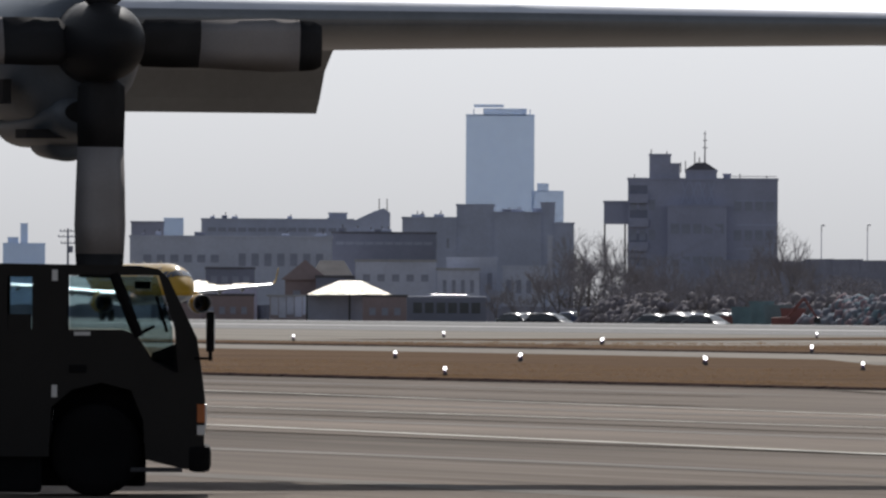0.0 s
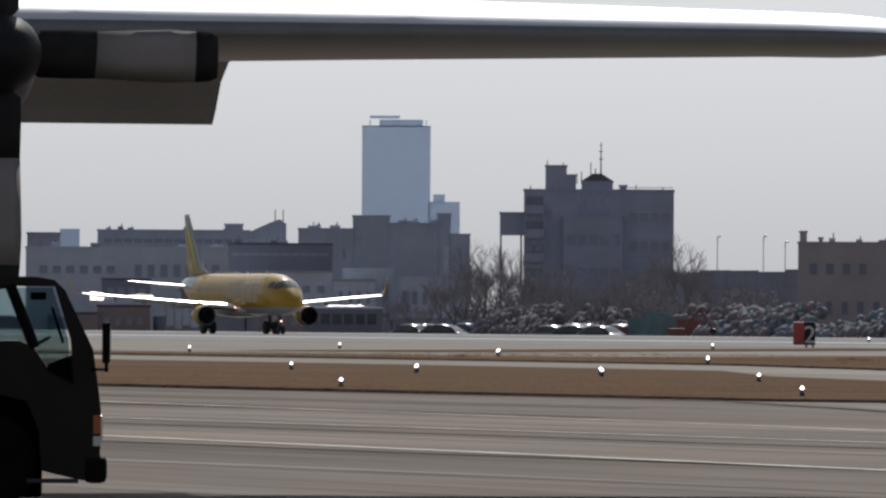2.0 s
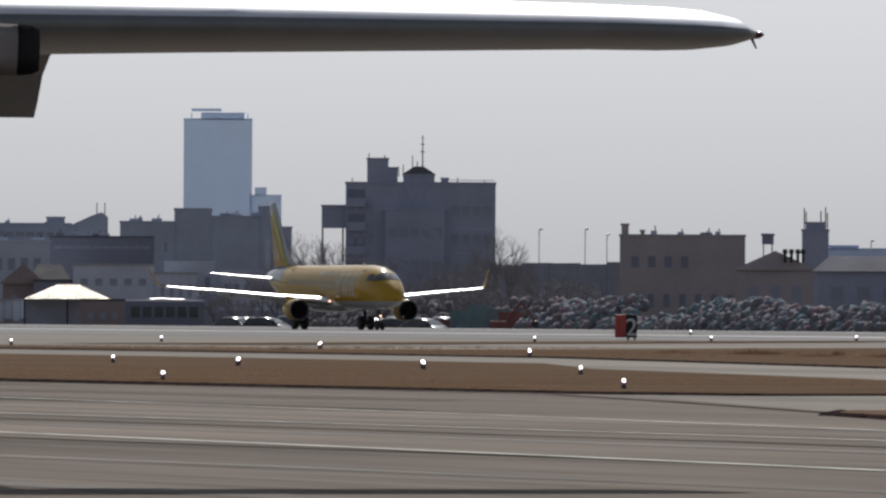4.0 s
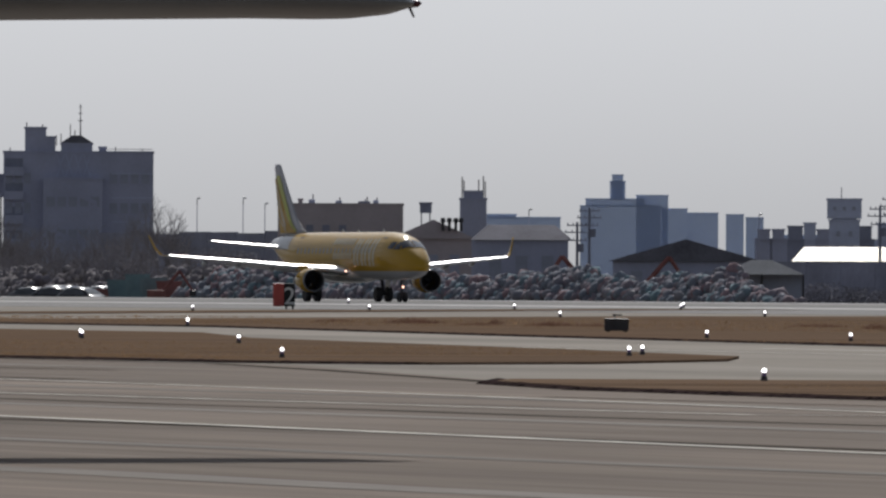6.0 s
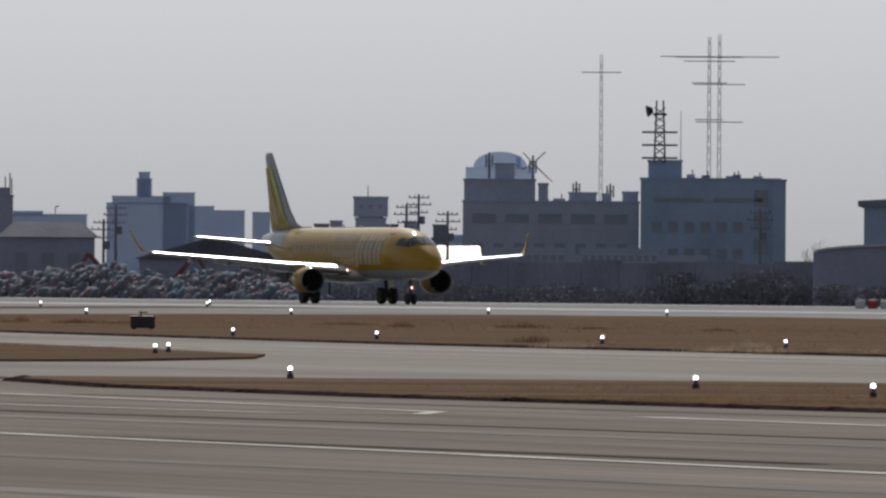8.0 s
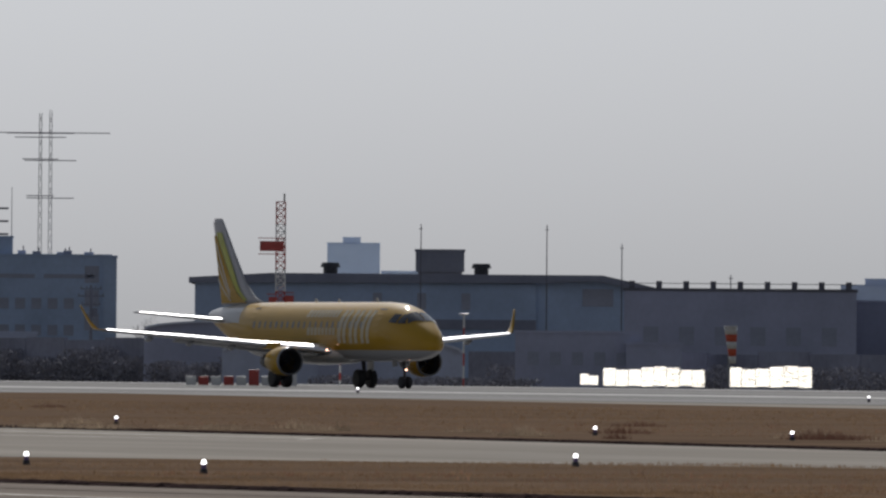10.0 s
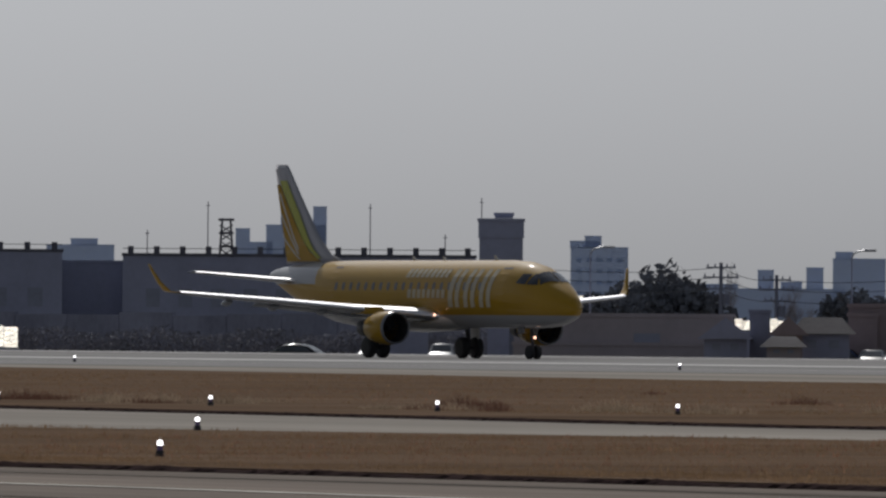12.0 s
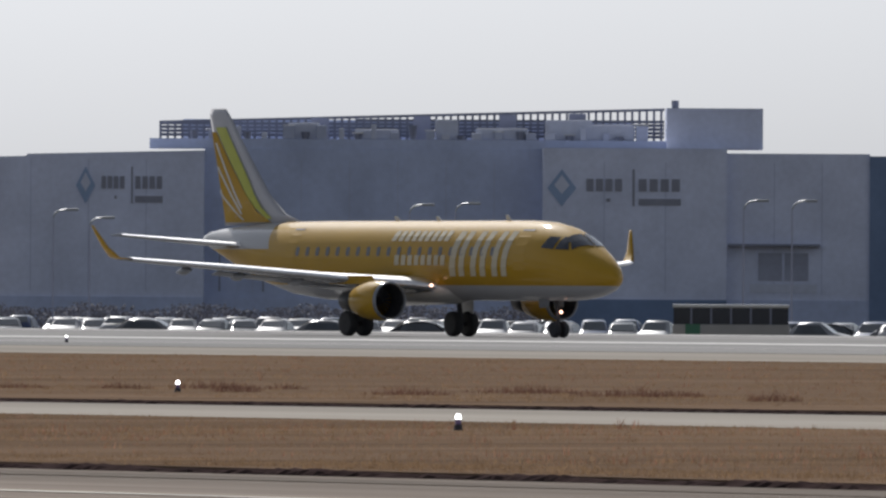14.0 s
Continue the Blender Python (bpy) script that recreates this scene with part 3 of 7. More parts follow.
# ---- parked military transport: one wing with its outer engine reaches into view ----
def span_ring(x, lead, chord, z, thick, n=22):
    up, lo = [], []
    for i in range(n):
        u = 0.5 - 0.5 * math.cos(math.pi * i / (n - 1))
        t = 5 * thick * (0.2969 * math.sqrt(u) - 0.126 * u - 0.3516 * u * u + 0.2843 * u ** 3 - 0.1036 * u ** 4)
        up.append((x, lead + chord * u, z + chord * t * 1.15))
        lo.append((x, lead + chord * u, z - chord * t * 0.85))
    return up + lo[-2:0:-1]


def yring(y, cx, cz, rx, rz, n=24):
    return [(cx + rx * math.cos(6.28319 * i / n), y, cz + rz * math.sin(6.28319 * i / n)) for i in range(n)]


def blade(parent, hub, ang):
    """One square-ended propeller blade with dark cuff, pale middle and black tip."""
    m = Matrix.Translation(hub) @ Matrix.Rotation(ang, 4, "Y")
    widths = [(0.28, 0.09, 0.06), (0.39, 0.21, 0.065), (0.62, 0.215, 0.055), (0.92, 0.21, 0.045), (1.3, 0.225, 0.04), (1.6, 0.235, 0.035), (1.86, 0.225, 0.028), (2.0, 0.215, 0.024), (2.07, 0.18, 0.02)]
    for name, lo, hi, material, label in (("blade_cuff", 0, 3, BLACK, "black blade root cuff"), ("blade", 3, 6, BLADE, "pale grey propeller blade"), ("blade_tip", 6, 8, BLACK, "black square blade tip")):
        rings = []
        for r, w, t in widths[lo:hi + 1]:
            tw = radians(38 - 16 * r)
            pts = []
            for a, d in ((-1, 0), (-0.5, 0.8), (0.2, 1), (1, 0), (0.2, -0.6), (-0.5, -0.6)):
                px, py = a * w, d * t
                pts.append(m @ Vector((px * math.cos(tw * 0.3) - py * math.sin(tw * 0.3), px * math.sin(tw * 0.3) + py * math.cos(tw * 0.3) - 0.02, r)))
            rings.append(pts)
        part(name, loft_bm(rings), material, parent, label, smooth=True)


def transport():
    ob = thing("transport_aircraft", site(15.485, 118.0, 0.055, 20) @ Matrix.Scale(0.967, 4), "grey four-engine military transport parked with its flaps down", "airplane")
    hz = 3.85
    st = [(-17.0, 2.0, 5.0, 4.02, 0.17), (-10.2, 2.0, 5.0, 4.06, 0.17), (-1.2, 2.15, 4.75, 4.10, 0.16), (1.6, 2.35, 4.35, 4.12, 0.155), (5.0, 2.6, 3.7, 4.145, 0.15), (9.0, 2.9, 3.0, 4.160, 0.137), (9.7, 2.96, 2.85, 4.152, 0.138), (10.0, 3.0, 2.75, 4.148, 0.132), (10.3, 3.12, 2.45, 4.142, 0.112), (10.46, 3.3, 2.05, 4.135, 0.078), (10.53, 3.55, 1.6, 4.13, 0.04)]
    wing = part("wing", loft_bm([span_ring(*q) for q in st]), GREY_WING, ob, "grey metal wing with a bright leading edge", smooth=True)
    # Pale metal strip added on the upper front only, where the sun's highlight falls.
    skin = bmesh.new()
    rows = []
    for x, lead, chord, z, thick in st:
        r = span_ring(x, lead, chord * 1.0, z + 0.006, thick * 1.004, 22)
        rows.append([skin.verts.new(p) for p in r[1:9]])
    for a, b in zip(rows, rows[1:]):
        for i in range(7):
            skin.faces.new((a[i], a[i + 1], b[i + 1], b[i]))
    part("leading_edge", skin, EDGE_METAL, wing, "pale metal strip on the upper leading edge for the sun's highlight", smooth=True)
    part("tip_lamp", loft_bm([yring(y, 10.55, 4.135, r * 0.6, r * 0.5, 12) for y, r in ((3.35, 0.02), (3.45, 0.07), (3.65, 0.08), (3.9, 0.04))]), TIP_LENS, wing, "dark red wingtip lamp", smooth=True)
    part("static_wick", tube_bm((10.52, 3.55, 4.11), (10.60, 3.62, 4.015), 0.016, 0.010, n=6), DARK, wing)
    # lowered flap: a curved panel under the trailing edge
    prof = [(6.5, 4.16), (6.7, 4.05), (6.88, 3.8), (7.0, 3.52), (7.06, 3.365), (7.02, 3.345), (6.93, 3.48), (6.8, 3.74), (6.6, 3.92), (6.4, 4.0)]
    bm = prism_bm([(y, z) for y, z in prof], -8.6, 4.70, "x")
    part("flap", bm, GREY_WING, ob, "lowered grey wing flap")
    # outer engine
    nac = [(0.25, 3.82, 0.40, 0.40), (0.5, 3.76, 0.54, 0.56), (0.9, 3.72, 0.62, 0.66), (1.6, 3.73, 0.65, 0.64), (2.6, 3.78, 0.62, 0.59), (4.2, 3.84, 0.58, 0.54), (6.2, 3.98, 0.42, 0.40), (7.4, 4.02, 0.30, 0.28)]
    pod = part("engine_nacelle", loft_bm([yring(y, 0, z, a, b) for y, z, a, b in nac]), NACELLE, ob, "rounded grey engine nacelle", smooth=True)
    part("chin_intake", loft_bm([yring(y, 0, z, a, b) for y, z, a, b in ((0.34, 3.24, 0.26, 0.15), (0.42, 3.23, 0.31, 0.19), (1.0, 3.15, 0.36, 0.22), (1.9, 3.12, 0.30, 0.18), (2.6, 3.2, 0.1, 0.06))]), NACELLE, pod, smooth=True)
    # Solid black disc painted in for the shade inside the intake.
    part("intake_mouth", loft_bm([yring(y, 0, 3.24, a, b) for y, a, b in ((0.325, 0.22, 0.11), (0.45, 0.22, 0.10))]), BLACK, pod, "black disc for the dark inside of the intake")
    part("oil_cooler_scoop", loft_bm([yring(y, 0.06, z, a, b) for y, z, a, b in ((0.95, 2.98, 0.19, 0.10), (1.05, 2.95, 0.21, 0.14), (1.5, 2.97, 0.19, 0.13), (2.0, 3.1, 0.08, 0.05))]), NACELLE, pod, smooth=True)
    for x, z, w, h in ((-0.66, 3.42, 0.04, 0.11), (-0.2, 3.05, 0.28, 0.04)):
        part("vent", box_bm(x - w, x + w, 0.62, 0.9, z - h, z + h), BLACK, pod)
    prop = part("spinner", loft_bm([yring(y, 0, hz, r, r, 28) for y, r in ((-0.62, 0.03), (-0.58, 0.12), (-0.45, 0.24), (-0.2, 0.335), (0.05, 0.365), (0.3, 0.37))]), SPINNER, ob, "dark rounded propeller spinner", smooth=True)
    for k in range(4):
        blade(prop, (0, 0.02, hz), k * math.pi / 2 + 0.005)
    # fuselage and wheels stand outside the view and carry the wing
    part("fuselage", loft_bm([yring(y, -10.2 - 0.0, z, a, b, 28) for y, z, a, b in ((-7.0, 2.6, 0.2, 0.2), (-6.2, 2.6, 1.2, 1.1), (-4.5, 2.75, 1.9, 1.8), (-2, 2.85, 2.1, 2.1), (12, 2.85, 2.1, 2.1), (17, 3.6, 1.4, 1.3), (21, 4.3, 0.4, 0.4))]), NACELLE, ob, smooth=True)
    for x in (-12.2, -8.2):
        for y in (3.2, 4.9):
            part("wheel", tube_bm((x - 0.25, y, 0.62), (x + 0.25, y, 0.62), 0.62, n=20), BLACK, ob)
        part("gear_pod", loft_bm([yring(y, x, 1.15, a, b, 16) for y, a, b in ((1.2, 0.1, 0.1), (2.2, 0.5, 0.6), (5.8, 0.5, 0.6), (7.4, 0.1, 0.1))]), NACELLE, ob, smooth=True)
    return ob


TIP_LENS = mat("tip_lens", (0.12, 0.04, 0.05), 0.2, vary=0.1)
EDGE_METAL = mat("highlight_edge_metal", (0.66, 0.68, 0.73), 0.5, 0.75, vary=0.15, scale=1.5, stretch=(0.3, 1, 1))
SPINNER = mat("spinner_black", (0.013, 0.013, 0.015), 0.58, vary=0.2, scale=3, spec=0.3)
transport()


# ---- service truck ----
# Near-black colour carries the shade inside and under the truck.
CAB_BLACK = mat("shade_black_parts", (0.006, 0.006, 0.007), 0.8, vary=0.3, scale=4, spec=0.1)


def truck():
    ob = thing("service_truck", site(15.93, 112.0, 0, 0), "dark olive cab-over crew-cab truck parked on the apron", "truck")
    W = 1.7
    cab = [(-2.75, 0.32), (-1.62, 0.32), (-1.32, 0.60), (-1.02, 0.76), (-0.72, 0.70), (-0.55, 0.30), (-0.16, 0.22), (-0.03, 0.34), (-0.02, 0.78), (-0.05, 1.02), (-0.09, 1.30), (-0.32, 1.74), (-0.40, 1.83), (-0.55, 1.87), (-2.6, 1.90), (-2.75, 1.86)]
    # sides with window openings are built as pillars and panels
    shell = bmesh.new()

    def panel(outline, y0, y1):
        p = prism_bm(outline, y0, y1, "y")
        me = bpy.data.meshes.new("tmp")
        p.to_mesh(me)
        p.free()
        shell.from_mesh(me)
        bpy.data.meshes.remove(me)
    for y in (0.0, W - 0.04):
        panel([(-2.75, 0.32), (-1.28, 0.32), (-1.26, 0.72), (-1.1, 0.86), (-0.86, 0.92), (-0.62, 0.86), (-0.52, 0.62), (-0.5, 0.30), (-0.16, 0.22), (-0.03, 0.34), (-0.02, 0.78), (-0.05, 1.02), (-0.09, 1.28),
               (-0.25, 1.0), (-0.30, 1.02), (-0.45, 1.10), (-0.58, 1.30), (-0.70, 1.345), (-2.75, 1.345)], y, y + 0.04)
        panel([(-2.75, 1.345), (-1.62, 1.345), (-1.62, 1.775), (-1.42, 1.775), (-1.42, 1.345), (-1.14, 1.345), (-1.14, 1.79), (-0.40, 1.79), (-0.27, 1.36), (-0.24, 1.0), (-0.09, 1.28), (-0.32, 1.76), (-0.40, 1.84), (-0.55, 1.865), (-2.6, 1.89), (-2.75, 1.86)], y, y + 0.04)
    panel([(-2.75, 1.86), (-2.6, 1.89), (-0.55, 1.865), (-0.40, 1.84), (-0.36, 1.80), (-0.5, 1.82), (-2.6, 1.85), (-2.75, 1.82)], 0.04, W - 0.04)
    panel([(-0.16, 0.22), (-0.03, 0.34), (-0.02, 0.78), (-0.05, 1.02), (-0.09, 1.26), (-0.14, 1.26), (-0.1, 1.02), (-0.08, 0.4), (-0.2, 0.3)], 0.04, W - 0.04)
    panel([(-2.75, 0.32), (-1.3, 0.32), (-1.3, 0.45), (-2.75, 0.45)], 0.04, W - 0.04)
    panel([(-2.75, 0.32), (-2.70, 0.32), (-2.70, 1.82), (-2.75, 1.82)], 0.04, W - 0.04)
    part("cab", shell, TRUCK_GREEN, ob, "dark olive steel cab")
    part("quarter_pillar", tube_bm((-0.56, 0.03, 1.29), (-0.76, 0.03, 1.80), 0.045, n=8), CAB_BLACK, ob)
    for y in (0.018, W - 0.022):
        part("door_window", prism_bm([(-1.13, 1.35), (-0.71, 1.35), (-0.58, 1.31), (-0.45, 1.11), (-0.27, 1.04), (-0.29, 1.36), (-0.42, 1.78), (-1.13, 1.78)], y, y + 0.005, "y"), GLASS, ob).visible_shadow = False
        part("rear_window", prism_bm([(-1.62, 1.345), (-1.42, 1.345), (-1.42, 1.775), (-1.62, 1.775)], y, y + 0.005, "y"), GLASS, ob).visible_shadow = False
    part("windscreen", prism_bm([(-0.115, 1.27), (-0.10, 1.27), (-0.345, 1.79), (-0.36, 1.79)], 0.08, W - 0.08, "y"), GLASS, ob).visible_shadow = False
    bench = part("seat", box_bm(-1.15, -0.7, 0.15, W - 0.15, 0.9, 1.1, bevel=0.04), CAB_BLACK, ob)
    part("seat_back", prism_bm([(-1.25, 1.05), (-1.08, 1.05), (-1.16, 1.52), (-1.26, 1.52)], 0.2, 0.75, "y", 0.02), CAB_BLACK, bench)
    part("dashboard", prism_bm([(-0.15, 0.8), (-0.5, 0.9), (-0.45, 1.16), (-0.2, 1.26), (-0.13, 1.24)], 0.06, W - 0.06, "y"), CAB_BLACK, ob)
    bm = bmesh.new()
    c = Vector((-0.62, 0.45, 1.28))
    tilt = Matrix.Rotation(radians(62), 3, "Y")
    ringp = [c + tilt @ Vector((0, 0.2 * math.cos(6.28319 * i / 16), 0.2 * math.sin(6.28319 * i / 16))) for i in range(16)]
    for a, b in zip(ringp, ringp[1:] + ringp[:1]):
        add_tube(bm, a, b, 0.014, n=6, cap=False)
    add_tube(bm, c, (-0.45, 0.45, 1.05), 0.02, n=6)
    part("steering_wheel", bm, CAB_BLACK, ob)
    mir = part("mirror_arm", tube_bm((-0.1, -0.02, 1.12), (0.03, -0.22, 1.12), 0.012, n=6), CAB_BLACK, ob)
    part("mirror", box_bm(-0.015, 0.05, -0.30, -0.14, 1.17, 1.50, bevel=0.02), CAB_BLACK, mir, "upright black door mirror")
    part("mirror_bracket", tube_bm((0.02, -0.22, 1.10), (0.02, -0.22, 1.2), 0.015, n=6), CAB_BLACK, mir)
    part("inner_mirror", box_bm(-0.6, -0.47, 0.7, 0.9, 1.68, 1.74, bevel=0.01), CAB_BLACK, ob)
    part("bumper", box_bm(-0.16, 0.03, -0.02, W + 0.02, 0.20, 0.42, bevel=0.06), CAB_BLACK, ob)
    for z0, z1, m, lab in ((0.60, 0.75, AMBER, "amber indicator lens"), (0.50, 0.58, WHITE, "pale side lamp")):
        part("indicator", box_bm(-0.085, -0.02, -0.012, 0.1, z0, z1, bevel=0.008), m, ob, lab)
    part("headlamp", box_bm(-0.06, -0.008, 0.15, 0.4, 0.55, 0.75, bevel=0.01), METAL, ob)
    part("door_handle", box_bm(-1.12, -0.98, -0.02, 0.0, 1.0, 1.06, bevel=0.008), CAB_BLACK, ob)
    for z0, z1 in ((1.74, 1.83), (0.80, 0.90)):
        part("reflector", box_bm(-1.26, -1.215, -0.006, 0.0, z0, z1), WHITE, ob)
    part("mirror_glass", box_bm(0.051, 0.056, -0.28, -0.16, 1.2, 1.47), METAL, mir, "bright mirror face")
    part("grab_handle", tube_bm((-0.33, 0.06, 1.33), (-0.42, 0.06, 1.62), 0.014, n=6), CAB_BLACK, ob)
    # Underbody box added to fill the shade below the cab.
    part("underbody", box_bm(-2.75, -0.5, 0.35, W - 0.35, 0.08, 0.44, bevel=0.03), CAB_BLACK, ob)
    part("step", box_bm(-0.62, -0.2, -0.01, 0.25, 0.2, 0.235, bevel=0.008), DARK, ob)
    part("door_trim", box_bm(-1.08, -0.95, -0.004, 0.0, 1.30, 1.33), WHITE, ob)
    for x in (-0.9, -3.9):
        for y in (0.12, W - 0.3):
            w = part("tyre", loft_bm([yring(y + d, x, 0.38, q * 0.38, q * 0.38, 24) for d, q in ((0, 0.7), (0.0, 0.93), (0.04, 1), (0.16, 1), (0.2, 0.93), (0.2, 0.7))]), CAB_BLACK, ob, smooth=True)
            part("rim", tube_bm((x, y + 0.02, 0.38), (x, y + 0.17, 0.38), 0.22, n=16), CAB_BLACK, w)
    # Arch and boxes added to fill the wheel bay and underside with shade.
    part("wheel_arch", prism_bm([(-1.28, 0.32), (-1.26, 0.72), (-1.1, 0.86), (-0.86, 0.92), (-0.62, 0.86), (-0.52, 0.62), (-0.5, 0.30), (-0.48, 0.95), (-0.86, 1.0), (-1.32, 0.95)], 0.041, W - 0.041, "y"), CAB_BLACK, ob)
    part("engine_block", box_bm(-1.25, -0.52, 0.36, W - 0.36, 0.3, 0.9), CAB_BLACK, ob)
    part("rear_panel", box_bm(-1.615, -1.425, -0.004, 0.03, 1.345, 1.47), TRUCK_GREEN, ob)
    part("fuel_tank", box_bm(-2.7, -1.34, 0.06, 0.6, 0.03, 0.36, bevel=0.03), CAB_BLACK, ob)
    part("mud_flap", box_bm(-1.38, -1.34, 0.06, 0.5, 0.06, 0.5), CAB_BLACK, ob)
    part("chassis", box_bm(-4.9, -0.5, 0.4, W - 0.4, 0.42, 0.62), DARK, ob)
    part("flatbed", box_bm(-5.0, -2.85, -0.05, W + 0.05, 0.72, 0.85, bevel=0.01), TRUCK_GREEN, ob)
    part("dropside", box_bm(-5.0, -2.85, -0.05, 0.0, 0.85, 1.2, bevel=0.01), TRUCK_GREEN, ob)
    return ob


truck()


# ---- lights, signs and boxes beside the taxiways ----
def edge_light():
    ob = thing("taxiway_light", pose(0, 0, 0), "small taxiway edge light glinting on a short stem", "light", "taxiway lights")
    part("base", tube_bm((0, 0, 0), (0, 0, 0.08), 0.06, 0.045, n=10), DARK, ob)
    part("stem", tube_bm((0, 0, 0.08), (0, 0, 0.14), 0.035, n=8), LAMP_BLUE, ob, "violet-tinted stem")
    bm = loft_bm([[(r * math.cos(6.28319 * i / 10), r * math.sin(6.28319 * i / 10), z) for i in range(10)] for z, r in ((0.14, 0.032), (0.15, 0.037), (0.185, 0.032), (0.20, 0.015))])
    part("lens", bm, LENS, ob, "clear lens glowing in place of a sun glint", smooth=True)
    return ob


LAMP_BLUE = mat("violet_stem", (0.22, 0.16, 0.34), 0.4, vary=0.2)
LIGHTS = [(-367.9, 110.4), (-356.8, 110.6), (-279.6, 85.0), (-341.4, 110.8), (-309.9, 104.5), (-541.6, 158.2), (-605.5, 184.0), (-500.7, 158.4),
          (-438.6, 146.1), (-626.7, 209.0), (-254.2, 86.6), (-334.2, 108.5), (-351.4, 108.9), (-424.8, 141.5), (-649.7, 225.9), (-515.4, 163.1),
          (-533.6, 193.8), (-734.3, 274.1), (-261.9, 96.6), (-266.0, 98.4), (-197.4, 75.0), (-343.0, 128.7), (-328.1, 127.0), (-549.5, 208.8)]
LIGHTS_B = [(-687.8, 256.6), (-824.2, 285.2), (-679.9, 244.4), (-309.2, 125.5), (-578.8, 229.4), (-568.2, 233.7), (-181.5, 75.1), (-168.6, 72.3),
            (-293.1, 123.5), (-592.8, 262.0), (-260.7, 120.6), (-182.9, 84.3), (-246.9, 118.5), (-233.7, 116.6), (-220.4, 114.5), (-179.0, 89.1),
            (-143.2, 70.8), (-505.0, 245.8), (-213.4, 115.6), (-446.6, 242.0), (-206.7, 117.0), (-157.2, 88.7), (-195.2, 115.8), (-188.7, 117.4),
            (-134.5, 87.5), (-397.5, 242.9)]
first = edge_light()
for i, (x, y) in enumerate(LIGHTS + LIGHTS_B):
    far = 1.0 + max(0.0, (math.hypot(x, y) - 250) / 1300)
    m = pose(x, y, 0.04, 0, 0, (i * 47) % 90)
    ob = first if i == 0 else copy_thing(first, m)
    ob.matrix_world = m @ Matrix.Scale(far, 4)


def marker(x, y, digit, w, h, turn, label):
    ob = thing("distance_marker", pose(x, y, 0.0, 0, 0, turn), label, "sign", "runway distance markers")
    part("post", tube_bm((-w * 0.3, 0, 0), (-w * 0.3, 0, 0.2), 0.05), DARK, ob)
    part("post", tube_bm((w * 0.3, 0, 0), (w * 0.3, 0, 0.2), 0.05), DARK, ob)
    part("box", box_bm(-w / 2, w / 2, -0.2, 0.25, 0.15, h, bevel=0.03), BLACK, ob, "black sign face")
    part("side", box_bm(-w / 2 - 1.0 * w, -w / 2 - 0.002, -0.2, 0.25, 0.15, h, bevel=0.03), RED, ob, "red sign end")
    cu = bpy.data.curves.new("digit", "FONT")
    cu.body, cu.size, cu.extrude, cu.align_x = digit, h * 0.95, 0.012, "CENTER"
    t = new("digit", cu)
    dg = bpy.context.evaluated_depsgraph_get()
    me = bpy.data.meshes.new_from_object(t.evaluated_get(dg))
    bpy.data.objects.remove(t)
    me.materials.clear()
    me.materials.append(WHITE)
    d = new("digit", me)
    d.parent = ob
    d.matrix_local = pose(0.0, -0.215, 0.15 + h * 0.08, 90, 0, 0)
    return ob


marker(-681, 232.4, "2", 0.57, 1.34, 72, "red and black runway distance marker reading 2")
marker(-285, 168.6, "3", 0.41, 0.96, 60, "red and black runway distance marker reading 3")


def cabinet(x, y):
    ob = thing("equipment_cabinet", pose(x, y, 0.03, 0, 0, 70), "low dark equipment box with a small vane on top", "box")
    part("body", box_bm(-0.36, 0.36, -0.3, 0.3, 0.06, 0.42, bevel=0.02), DARK, ob)
    part("foot", box_bm(-0.3, -0.2, -0.2, 0.2, 0, 0.06), DARK, ob)
    part("foot", box_bm(0.2, 0.3, -0.2, 0.2, 0, 0.06), DARK, ob)
    part("stem", tube_bm((-0.05, 0, 0.42), (-0.05, 0, 0.55), 0.02), DARK, ob)
    part("vane", box_bm(-0.12, 0.16, -0.02, 0.02, 0.5, 0.54), DARK, ob)


cabinet(-382, 140.5)


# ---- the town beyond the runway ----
# Town wall colours are lifted and blued to stand in for haze.
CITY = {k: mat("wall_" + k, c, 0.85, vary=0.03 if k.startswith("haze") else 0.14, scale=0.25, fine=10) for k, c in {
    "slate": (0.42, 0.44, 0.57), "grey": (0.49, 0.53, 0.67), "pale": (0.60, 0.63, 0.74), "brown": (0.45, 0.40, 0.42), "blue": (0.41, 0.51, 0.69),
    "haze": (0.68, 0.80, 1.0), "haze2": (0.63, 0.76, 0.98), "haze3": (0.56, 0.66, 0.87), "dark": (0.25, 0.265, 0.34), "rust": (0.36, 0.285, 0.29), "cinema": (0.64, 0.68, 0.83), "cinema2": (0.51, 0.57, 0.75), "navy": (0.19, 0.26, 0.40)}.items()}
for k, clear in (("haze", 0.56), ("haze2", 0.50), ("haze3", 0.43)):  # far towers: haze put in as pale blue that lets the sky through
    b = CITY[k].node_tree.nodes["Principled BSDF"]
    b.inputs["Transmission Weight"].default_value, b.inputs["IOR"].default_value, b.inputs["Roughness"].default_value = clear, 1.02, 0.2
# Panes paled towards the walls, haze put into their colour.
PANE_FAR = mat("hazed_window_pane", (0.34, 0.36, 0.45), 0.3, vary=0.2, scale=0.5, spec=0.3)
ROOF_DARK = mat("dark_roofing", (0.17, 0.17, 0.20), 0.9, vary=0.3, scale=0.3, spec=0.05)
ROOF_BRIGHT = mat("bright_sheet_roof", (0.60, 0.55, 0.44), 0.42, 0.3, vary=0.35, scale=1.2, bump=0.35, fine=4)
ROOF_DULL = mat("dull_sheet_roof", (0.135, 0.13, 0.135), 0.9, vary=0.3, scale=0.4, spec=0.03)
